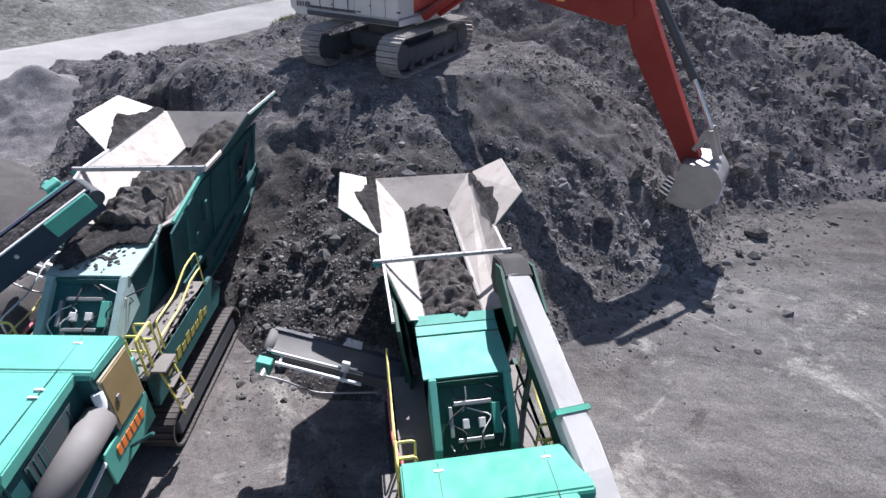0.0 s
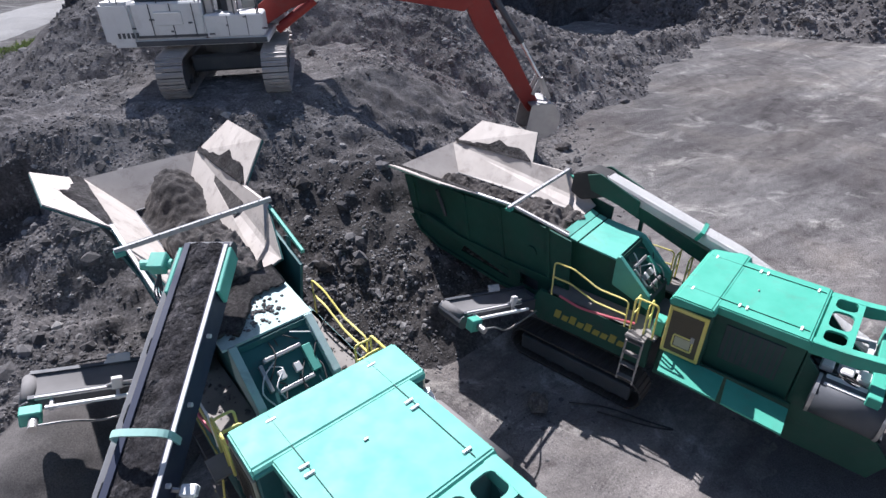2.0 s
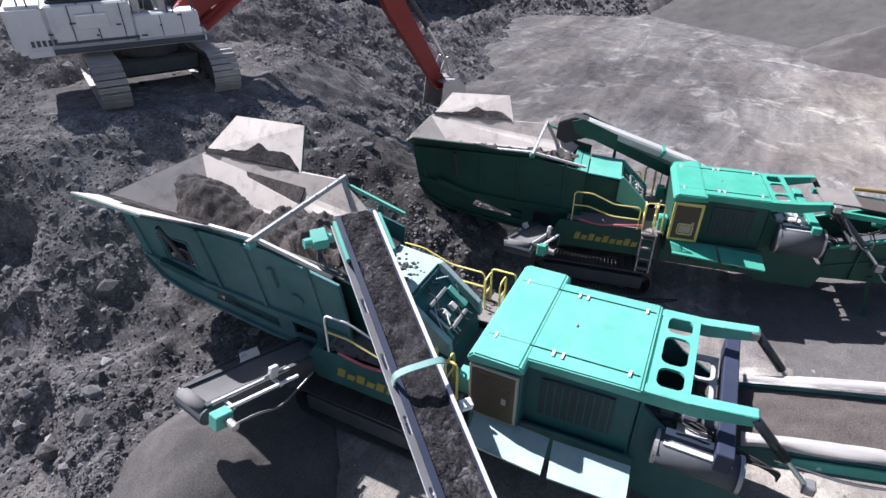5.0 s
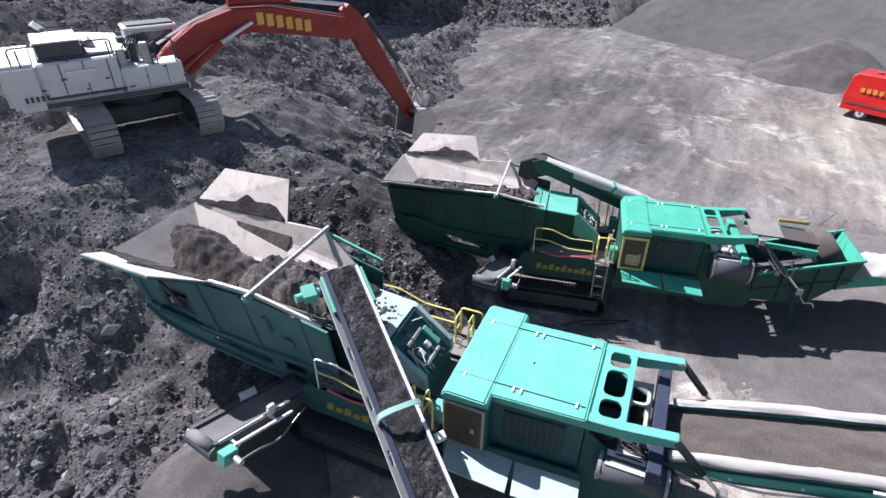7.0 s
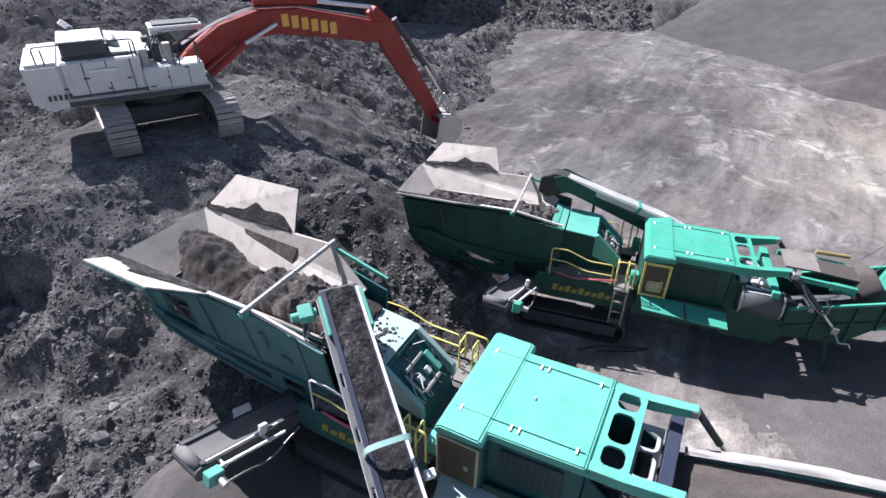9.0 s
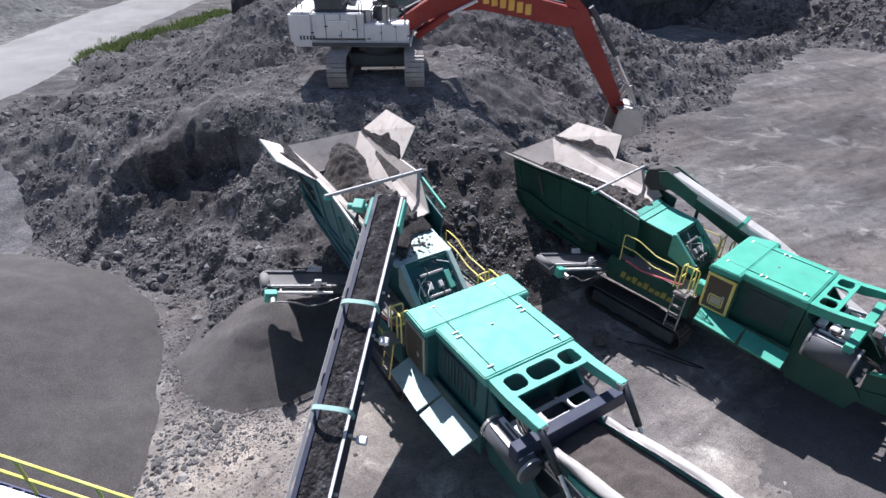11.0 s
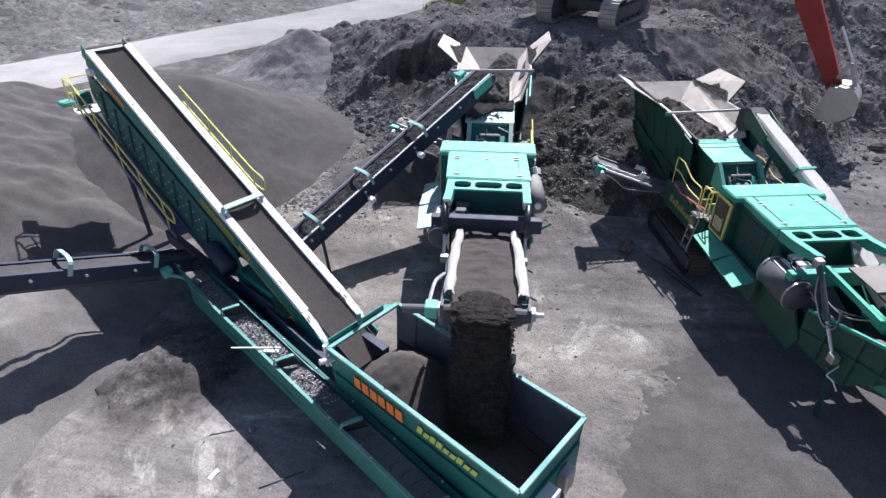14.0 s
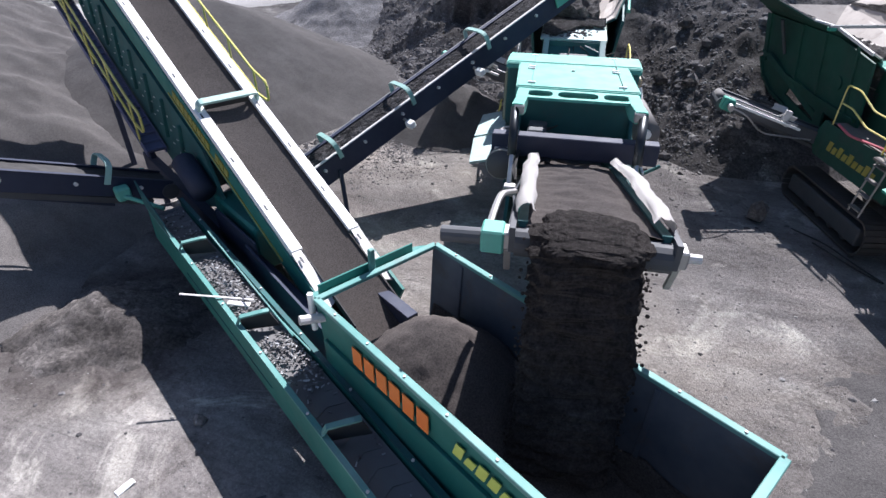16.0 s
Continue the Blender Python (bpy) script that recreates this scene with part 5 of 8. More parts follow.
    P("feeder_liner", box((-inn, 9.10, 2.9), (inn, 9.15, zi + 0.03), 0), DARK_STEEL, root)
    P("feeder_belly", prism([(9.2, 2.85), (9.0, 2.45), (6.0, 2.0), (4.2, 1.9), (4.2, 2.85)], -0.66, 0.66), DARK_STEEL, root)
    br = P("spreader_bar", bar((-1.58, 5.70, 4.26), (1.46, 5.64, 4.36), 0.08, 0.08), spec["pale"], root, "pale square spreader bar over the hopper")
    for k in range(7):
        P("bar_hole", rod((-1.2 + 0.4 * k, 5.64, 4.31 + 0.012 * k), (-1.2 + 0.4 * k, 5.64, 4.325 + 0.012 * k), 0.022, 8), DARK_STEEL, br)
    P("bar_strut", bar((1.34, 5.62, 4.30), (1.02, 5.15, 3.55), 0.10, 0.06), spec["pale"], br)
    P("bar_foot", box((-1.60, 5.62, 4.14), (-1.42, 5.78, 4.24), 0.01), clean, br)

    # lettering panels, walkways, rails
    for s in (-1, 1):
        P("side_beam", prism([(1.5, 1.30), (1.5, 2.05), (1.9, 2.12), (4.6, 2.12), (4.9, 1.6), (4.6, 1.30)], s * 1.42 - 0.05, s * 1.42 + 0.05, bev=0.01), paint_side, root)
        P("walkway", box((min(s * 0.72, s * 1.46), 1.42, 2.06), (max(s * 0.72, s * 1.46), 4.4, 2.12), 0.006), PLATE_DIRTY, root, "dirty checker-plate walkway")
        lm = (pose(s * 1.478, 2.0, 1.52, 0, 0, 90) if s > 0 else pose(s * 1.478, 4.1, 1.52, 0, 0, -90))
        x = 0.0
        for k in range(9):
            w_ = 0.17
            h_ = 0.22 if k in (0, 2, 4, 7) else 0.15
            pts = [lm @ Vector(q) for q in ((x, 0, 0.05), (x + w_, 0, 0.05), (x + w_ + 0.05, 0, 0.05 + h_), (x + 0.05, 0, 0.05 + h_))]
            P("lettering_bar", plate(pts, 0.012), DULL_YELLOW, root)
            x += w_ + 0.055
        rail = P("guard_rail", tube(rounded([(s * 1.46, 4.25, 2.12), (s * 1.46, 4.25, 3.02), (s * 1.46, 3.7, 3.02), (s * 1.46, 3.0, 2.78), (s * 1.46, 2.2, 2.78), (s * 1.46, 2.2, 2.12)], 0.12), 0.021, 6), YELLOW if spec["yellow_rails"] or s > 0 else BEAM_WHITE, root, "bent tube guard rail")
        P("mid_rail", tube(rounded([(s * 1.46, 4.25, 2.62), (s * 1.46, 3.75, 2.62), (s * 1.46, 3.05, 2.42), (s * 1.46, 2.2, 2.42)], 0.1), 0.022, 6), YELLOW, rail)
        for y in (2.05, 1.72):
            r_ = P("guard_rail", tube(rounded([(s * 1.46, y, 2.12), (s * 1.46, y, 2.86), (s * (1.46 - 0.34), y, 2.86), (s * (1.46 - 0.34), y, 2.12)], 0.09), 0.024, 6), YELLOW, root, "yellow hoop rail")
            P("mid_rail", tube([(s * 1.46, y, 2.5), (s * 1.12, y, 2.5)], 0.02, 6), YELLOW, r_)
        P("guard_rail", tube(rounded([(s * 1.46, 2.05, 2.12), (s * 1.46, 2.05, 2.95), (s * 1.46, 1.5, 2.95), (s * 1.46, 1.5, 2.12)], 0.1), 0.024, 6), YELLOW, root, "yellow hoop rail")
        lad = P("ladder", bar((s * 1.62, 1.62, 2.1), (s * 1.80, 1.62, 0.95), 0.05, 0.03), spec["ladder"], root, "short steel access ladder")
        P("ladder_stile", bar((s * 1.62, 2.02, 2.1), (s * 1.80, 2.02, 0.95), 0.05, 0.03), spec["ladder"], lad)
        for k in range(4):
            q = 0.12 + 0.26 * k
            P("rung", box((s * (1.62 + 0.18 * q) - 0.07, 1.62, 2.1 - 1.15 * q), (s * (1.62 + 0.18 * q) + 0.07, 2.02, 2.13 - 1.15 * q), 0.004), PLATE_DIRTY, lad)
        P("step_plate", box((min(s * 1.44, s * 1.74), 1.58, 2.08), (max(s * 1.44, s * 1.74), 2.06, 2.13), 0.006), PLATE_DIRTY, root)
        P("cable_box", box((s * 1.12 - 0.16, 1.34, 2.12), (s * 1.12 + 0.16, 1.6, 2.5), 0.02), clean, root)
    P("red_hose", tube(rounded([(-1.48, 4.0, 2.2), (-1.5, 3.4, 2.12), (-1.47, 2.6, 2.2), (-1.3, 2.0, 2.2)], 0.2), 0.03, 6), PINK, root)
    for s, y0 in ((spec["orange_side"], 0.42),):
        lm = pose(s * 1.445 + s * 0.005, 0.2 if s > 0 else 1.2, 1.58, 0, 0, 90 if s > 0 else -90)
        x = 0.0
        for k in range(6):
            pts = [lm @ Vector(q) for q in ((x, 0, 0), (x + 0.11, 0, 0), (x + 0.11, 0, 0.2), (x, 0, 0.2))]
            P("lettering_bar", plate(pts, 0.012), ORANGE, root)
            x += 0.15

    # natural-fines side conveyor: a narrow belt, open frame and white rail beside it
    sb0, sb1 = Vector((-1.1, 5.02, 1.62)), Vector(spec["side_tip"])
    sc = P("side_conveyor", bar((sb0.x, sb0.y, sb0.z - 0.32), (sb1.x + 0.3, sb1.y, sb1.z - 0.3), 0.4, 0.08), DARK_STEEL, root, "short side belt on a steel frame")

    def PS(name, bm, material, parent=None, label="", smooth=False):
        return P(name, bm, material, sc, label, smooth)

    ms, ns = belt_conveyor(sc, PS, sb0, sb1, 0.70, 0.2, RUBBER_DUSTY, DARK_STEEL, load=0.0, rollers=False)
    # along the belt x is across (minus: towards the drive), y towards the tip
    w_ = -1 if (ms.to_3x3() @ Vector((1, 0, 0))).y > 0 else 1
    PS("belt_nose", rod(ms @ Vector((-0.33, ns, -0.04)), ms @ Vector((0.33, ns, -0.04)), 0.12, 16), RUBBER_DUSTY, None, "worn grey belt turning over the nose", True)
    for k in (-1, 1):
        PS("guide_plate", plate([ms @ Vector((k * 0.33, 1.05, 0.09)), ms @ Vector((k * 0.33, 1.50, 0.09)), ms @ Vector((k * 0.44, 1.40, 0.22)), ms @ Vector((k * 0.44, 1.05, 0.22))], 0.02), SHEET, None, "pale spill guide")
    PS("guide_clamp", box((w_ * 0.40 - 0.05, 1.22, 0.05), (w_ * 0.40 + 0.05, 1.40, 0.30), 0.015, m=ms), SHEET)
    PS("guide_clamp", box((-w_ * 0.42 - 0.05, 1.30, 0.10), (-w_ * 0.42 + 0.05, 1.44, 0.22), 0.015, m=ms), SHEET)
    PS("outer_rail", bar(ms @ Vector((w_ * 0.62, 0.9, 0.02)), ms @ Vector((w_ * 0.60, ns - 0.25, 0.02)), 0.06, 0.06), BEAM_WHITE, None, "chalky white square rail")
    PS("inner_rail", bar(ms @ Vector((w_ * 0.36, 0.9, 0.06)), ms @ Vector((w_ * 0.36, ns - 0.1, 0.06)), 0.05, 0.07), SHEET)
    for y in (1.3, ns - 0.35):
        PS("rail_tie", bar(ms @ Vector((w_ * 0.34, y, 0.0)), ms @ Vector((w_ * 0.64, y, 0.0)), 0.05, 0.05), SHEET)
    PS("drive_motor", box((w_ * 0.70 - 0.12, ns - 0.22, -0.16), (w_ * 0.70 + 0.12, ns + 0.10, 0.12), 0.02, m=ms), clean, None, "pale drive motor box")
    PS("motor_body", rod(ms @ Vector((w_ * 0.82, ns - 0.10, -0.02)), ms @ Vector((w_ * 1.04, ns - 0.10, -0.03)), 0.075, 12), STEEL)
    PS("axle_end", rod(ms @ Vector((-w_ * 0.30, ns, -0.02)), ms @ Vector((-w_ * 0.44, ns, -0.02)), 0.035, 8), SHEET)
    PS("hose", tube(rounded([ms @ Vector((w_ * 0.98, ns - 0.10, -0.02)), ms @ Vector((w_ * 0.95, ns - 0.6, -0.05)), ms @ Vector((w_ * 0.80, ns - 1.2, -0.35)), ms @ Vector((w_ * 0.6, 0.5, -0.1))], 0.3), 0.022, 6), STEEL)
    PS("hose", tube(rounded([ms @ Vector((-w_ * 0.36, ns - 0.1, 0.0)), ms @ Vector((-w_ * 0.50, ns - 0.6, 0.06)), ms @ Vector((-w_ * 0.46, ns - 1.1, 0.12)), ms @ Vector((-w_ * 0.42, 1.3, 0.16))], 0.2), 0.016, 5), RUBBER)
    if spec["rear"] == 0:
        # an inner frame seen through the mesh of the grille door
        door_in = P("door_panel", tube(rounded([(-1.475, 0.62, 2.18), (-1.475, 1.05, 2.18), (-1.475, 1.05, 2.48), (-1.475, 0.62, 2.48)], 0.04, 2, True), 0.022, 4, True), YELLOW, root, "yellow handle frame on the grille door")
        P("panel_sheet", box((-1.478, 0.66, 2.22), (-1.466, 1.01, 2.44), 0), TAN_FRAME, door_in)
    return root, P


A_POSE = pose(-7.57, 5.99, 0, 0, 0, 4.2)
B_POSE = pose(0.2, 4.6, 0, 0, 0, 13.5)
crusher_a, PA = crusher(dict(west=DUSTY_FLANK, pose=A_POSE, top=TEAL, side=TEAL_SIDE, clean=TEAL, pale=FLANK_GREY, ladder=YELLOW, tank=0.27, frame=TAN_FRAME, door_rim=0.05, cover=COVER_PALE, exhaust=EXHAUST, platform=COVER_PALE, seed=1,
                             rear=0.11, kx=1.0, ky=1.0, kz=(1.0, 1.0), flaps=(4.8, 5.1), yellow_rails=False, orange_side=1, side_tip=(-3.62, 5.47, 2.30),
                             label="faded teal tracked jaw crusher with a pale dirt-filled hopper"))
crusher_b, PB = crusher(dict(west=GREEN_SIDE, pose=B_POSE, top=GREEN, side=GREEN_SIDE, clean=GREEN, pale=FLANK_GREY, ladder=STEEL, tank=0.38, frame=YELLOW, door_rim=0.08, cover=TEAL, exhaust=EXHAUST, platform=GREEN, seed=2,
                             rear=0.0, kx=0.84, ky=0.85, kz=(0.985, 0.70), flaps=(4.8, 5.1), yellow_rails=True, orange_side=1, side_tip=(-4.0, 5.55, 2.42),
                             label="dusty green tracked jaw crusher with a pale hopper"))

# crusher A: open discharge belt with rolled white skirts
def shifted(bm):
    """Set the belt a little askew, as it hangs."""
    for v in bm.verts:
        v.co.x += 0.03 + 0.024 * max(0.0, -2.3 - v.co.y)
    return bm


P0, P1 = Vector((0.0, -2.3, 2.10)), Vector((0.0, -7.05, 3.42))
conv = PA("discharge_conveyor", shifted(bar((0, -1.0, 1.2), (0, -7.0, 3.05), 0.9, 0.10)), DARK_STEEL, crusher_a, "broad discharge belt carrying dark fines")


def PC(name, bm, material, parent=None, label="", smooth=False):
    return PA(name, shifted(bm), material, conv, label, smooth)


m_d, n_d = belt_conveyor(conv, PC, P0, P1, 1.42, 0.26, FINES, TEAL_SIDE, load=0.13, seed=7.0)
for s in (-1, 1):
    pts = [m_d @ Vector((s * 0.66, 0.75, 0.26)), m_d @ Vector((s * 0.69, 2.6, 0.28)), m_d @ Vector((s * 0.70, n_d - 0.15, 0.25))]
    bm = bmesh.new()
    rings = []
    for k in range(31):
        t = k / 30
        c = m_d @ Vector((s * (0.68 + 0.03 * math.sin(t * 3)), 0.7 + t * (n_d - 0.8), 0.20 + 0.05 * math.sin(t * math.pi) - 0.05 * t * t))
        ax = m_d.to_3x3()
        rings.append([bm.verts.new(c + ax @ Vector((s * math.cos(a), 0, math.sin(a))) * (0.105 + 0.045 * fbm(t * 5, a, 1.0, 3, s + 3.0))) for a in (radians(-35 + 25 * q) for q in range(9))])
    for a, b in zip(rings, rings[1:]):
        for q in range(8):
            bm.faces.new((a[q], a[q + 1], b[q + 1], b[q]))
    bmesh.ops.solidify(bm, geom=list(bm.faces), thickness=0.02)
    PC("rolled_skirt", bm, SHEET, None, "rolled white dust skirt", True)
    PC("head_plate", prism([(P1.y + 0.5, 3.1), (P1.y - 0.14, 3.22), (P1.y - 0.16, 3.52), (P1.y + 0.3, 3.46)], s * 0.80 - 0.03, s * 0.80 + 0.03), DARK_STEEL)
    PC("bearing", box((s * 0.86 - 0.06, P1.y - 0.12, 3.22), (s * 0.86 + 0.06, P1.y + 0.10, 3.42), 0.02), STEEL)
    PC("scraper_arm", bar((s * 0.84, P1.y - 0.05, 3.2), (s * 0.84, P1.y + 0.1, 2.85), 0.07, 0.05), STEEL)
    PC("axle_end", rod((s * 0.86, P1.y, 3.30), (s * 1.06, P1.y, 3.30), 0.05, 10), SHEET)
    PC("side_guard", bar(m_d @ Vector((s * 0.78, 1.2, -0.05)), m_d @ Vector((s * 0.78, n_d - 0.8, -0.05)), 0.03, 0.16), TEAL)
PC("motor_box", box((-1.12, P1.y - 0.16, 3.18), (-0.88, P1.y + 0.12, 3.44), 0.02), TEAL, None, "teal motor guard box")
PC("motor_body", rod((-1.12, P1.y - 0.02, 3.30), (-1.55, P1.y - 0.02, 3.28), 0.09, 14), DARK_STEEL)
PC("motor_hose", tube(rounded([(-1.05, P1.y + 0.1, 3.4), (-1.0, P1.y + 0.6, 3.5), (-0.86, P1.y + 1.2, 3.25)], 0.2), 0.04, 7), STEEL)
for k in range(3):
    PC("cable", tube(rounded([(-0.84, -3.4 - 0.1 * k, 2.4), (-0.90 - 0.02 * k, -4.4, 2.5), (-0.86, -5.6, 2.85 + 0.04 * k), (-0.88, -6.8, 3.15)], 0.3), 0.014, 5), DARK_STEEL)

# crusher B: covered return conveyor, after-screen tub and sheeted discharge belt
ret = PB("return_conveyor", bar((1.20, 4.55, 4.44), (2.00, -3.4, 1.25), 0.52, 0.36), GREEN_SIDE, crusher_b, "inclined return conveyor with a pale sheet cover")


def PR(name, bm, material, parent=None, label="", smooth=False):
    return PB(name, bm, material, ret, label, smooth)


c0, c1 = Vector((1.20, 4.30, 4.72)), Vector((1.98, -3.3, 1.62))
mm, nn = frame_of(c0, c1)
bm = bmesh.new()
rings = []
N = 66
for k in range(N + 1):
    y = nn * k / N
    lift = 0.004 * noise.noise(Vector((0.9 * y, 0, 0)))
    rings.append([bm.verts.new(mm @ Vector((px, y, pz + lift))) for px, pz in ((-0.30, -0.24), (-0.29, -0.10), (-0.21, 0.05), (0.21, 0.05), (0.27, -0.02), (0.30, -0.24))])
for a, b in zip(rings, rings[1:]):
    for q in range(5):
        bm.faces.new((a[q], a[q + 1], b[q + 1], b[q]))
bmesh.ops.solidify(bm, geom=list(bm.faces), thickness=0.015)
PR("sheet_cover", bm, CURVED_SHEET, None, "pale dusty sheet cover")
PR("cover_strap", box((-0.31, nn * 0.342, -0.24), (0.31, nn * 0.342 + 0.10, 0.078), 0.004, m=mm), GREEN, None, "green strap")
PR("head_chute", prism([(4.2, 4.05), (4.2, 4.75), (4.7, 4.85), (5.2, 4.6), (5.25, 3.9), (4.9, 3.7)], 0.92, 1.50, bev=0.03), RUBBER, None, "black rubber head chute")
PR("head_cheek", prism([(3.4, 3.9), (3.4, 4.4), (4.4, 4.85), (4.75, 4.7), (4.6, 4.2)], 1.52, 1.57), GREEN_SIDE)
PR("head_cheek", prism([(3.2, 3.8), (3.2, 4.3), (4.4, 4.85), (4.75, 4.7), (4.6, 4.2)], 0.86, 0.91), GREEN_SIDE)
PR("return_leg", bar((1.3, 3.2, 3.8), (1.25, 3.2, 2.1), 0.10, 0.10), GREEN_SIDE)
PR("return_leg", bar((1.65, -0.4, 2.4), (1.3, -0.4, 1.9), 0.10, 0.10), GREEN_SIDE)

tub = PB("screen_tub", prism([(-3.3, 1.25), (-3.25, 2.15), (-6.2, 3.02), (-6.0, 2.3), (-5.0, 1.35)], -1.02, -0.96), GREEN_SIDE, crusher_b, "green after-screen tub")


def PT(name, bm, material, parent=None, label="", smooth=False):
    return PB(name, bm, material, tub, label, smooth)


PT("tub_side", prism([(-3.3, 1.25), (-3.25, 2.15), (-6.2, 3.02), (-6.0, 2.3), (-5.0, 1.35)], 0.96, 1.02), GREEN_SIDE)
PT("tub_end", plate([(-0.99, -6.18, 3.02), (0.99, -6.18, 3.02), (0.99, -5.9, 2.25), (-0.99, -5.9, 2.25)], 0.05), GREEN)
PT("tub_floor", plate([(-0.97, -6.05, 2.2), (0.97, -6.05, 2.2), (0.97, -3.4, 1.5), (-0.97, -3.4, 1.5)], 0.05), DARK_STEEL)
for s in (-1, 1):
    PT("tub_rim", bar((s * 1.0, -3.3, 2.17), (s * 1.0, -6.22, 3.03), 0.09, 0.05), GREEN, None, "bright green rim")
    PT("screen_rail", bar((s * 0.72, -2.9, 3.06), (s * 0.72, -4.9, 2.95), 0.12, 0.12), GREEN)
PT("screen_cover", plate([(-0.2, -3.0, 3.08), (0.86, -3.0, 3.12), (0.86, -4.0, 3.10), (-0.2, -4.0, 3.06)], 0.05), PLATE_DIRTY, None, "dirty sheet cover")
PT("screen_deck", plate([(-0.15, -4.0, 3.02), (0.66, -4.0, 3.04), (0.66, -5.3, 2.95), (-0.15, -5.3, 2.93)], 0.05), FINES)
PT("spray_pipe", rod((0.8, -4.0, 3.22), (0.85, -5.0, 3.2), 0.06, 10), MESH_TAN)
PT("screen_drum", rod((-0.45, -5.45, 2.66), (0.6, -5.45, 2.70), 0.42, 20), FINES, None, "dirt-caked rubber drum", True)
PT("motor", rod((-0.55, -4.3, 2.86), (-0.55, -4.95, 2.82), 0.14, 12), GREEN, None, "", True)
PT("aerial", rod((0.8, -5.3, 3.2), (0.95, -5.75, 3.75), 0.015, 5), DARK_STEEL)
PT("aerial", rod((0.3, -5.6, 3.1), (0.7, -6.0, 3.6), 0.012, 5), DARK_STEEL)
ram = PT("tub_ram", rod((-1.10, -3.05, 3.28), (-1.16, -4.05, 2.40), 0.075, 12), DARK_STEEL, None, "black hydraulic cylinder")
PB("piston_rod", rod((-1.16, -4.03, 2.42), (-1.17, -4.62, 1.88), 0.042, 10), CHROME, ram)
PB("clevis", box((-1.26, -4.76, 1.74), (-1.06, -4.54, 1.96), 0.02), STEEL, ram)
PB("clevis", box((-1.20, -3.14, 3.20), (-1.00, -2.94, 3.40), 0.02), STEEL, ram)
for k in range(2):
    w = 0.03 + 0.05 * k
    PB("ram_hose", tube(rounded([(-1.12, -3.2, 3.2), (-1.22 - w, -3.5, 2.85 - 0.05 * k), (-1.20 - w, -4.0 - 0.06 * k, 2.30), (-1.14, -4.35, 2.45 - 0.1 * k), (-0.98, -4.2 + 0.1 * k, 2.72)], 0.22), 0.018, 6), STEEL if k % 2 else RUBBER, ram)
PT("step_bracket", tube(rounded([(-1.02, -4.75, 1.70), (-1.34, -4.85, 1.55), (-1.36, -5.10, 1.60), (-1.28, -5.22, 1.42)], 0.05), 0.022, 6), SHEET)
for y, zt, zb in ((-4.1, 2.36, 1.35), (-5.05, 2.63, 1.42), (-5.7, 2.82, 2.0)):
    PT("tub_rib", bar((-1.05, y, zb), (-1.05, y, zt), 0.07, 0.06), GREEN_SIDE)
PT("tub_seam", bar((-1.045, -3.35, 1.62), (-1.045, -6.1, 2.36), 0.03, 0.05), GREEN_SIDE)
PT("tub_leg", bar((-1.02, -4.6, 1.5), (-1.1, -4.9, 0.35), 0.09, 0.09), GREEN_SIDE)
for k in range(2):
    PT("hose", tube(rounded([(-0.9, -2.9, 3.1), (-1.05 - 0.05 * k, -3.6 - 0.1 * k, 2.6 + 0.1 * k), (-1.0, -4.3, 2.75 - 0.1 * k), (-0.6, -4.6 - 0.1 * k, 2.85)], 0.25), 0.016, 6), STEEL if k % 2 else RUBBER)
dis = PB("discharge_conveyor", bar((0, -4.6, 1.55), (0, -8.3, 2.52), 1.0, 0.22), GREEN_SIDE, crusher_b, "sheeted discharge belt")


def PD(name, bm, material, parent=None, label="", smooth=False):
    return PB(name, bm, material, dis, label, smooth)


PD("side_frame", bar((-0.62, -4.6, 1.6), (-0.62, -8.3, 2.58), 0.06, 0.30), GREEN)
PD("side_frame", bar((0.62, -4.6, 1.6), (0.62, -8.3, 2.58), 0.06, 0.30), GREEN)
bm = bmesh.new()
rows = []
for i in range(25):
    y = -6.1 - 2.3 * i / 24
    z0 = 2.22 + (-6.1 - y) * 0.23
    rows.append([bm.verts.new((x * 0.74, y, z0 + 0.12 - 0.14 * abs(x) ** 3 + 0.13 * fbm(x * 1.4, y * 1.6, 1.0, 4, 5.0) - (0.35 * abs(x) ** 2 * smooth_step(-7.6, -8.4, y)))) for x in (k / 8 - 1 for k in range(17))])
for a, b in zip(rows, rows[1:]):
    for q in range(16):
        bm.faces.new((a[q], a[q + 1], b[q + 1], b[q]))
bmesh.ops.solidify(bm, geom=list(bm.faces), thickness=0.015)
PD("dust_sheet", bm, SHEET, None, "crumpled white dust sheet", True)
PD("end_roller", rod((-0.7, -8.32, 2.50), (0.7, -8.32, 2.50), 0.17, 16), DARK_STEEL)
PD("drive_motor", box((-0.98, -8.1, 2.3), (-0.68, -7.8, 2.5), 0.03), SHEET)
PD("head_bracket", tube(rounded([(-0.66, -8.4, 2.3), (-0.66, -8.65, 2.5), (-0.66, -8.5, 2.8)], 0.1), 0.02, 6), DARK_STEEL)


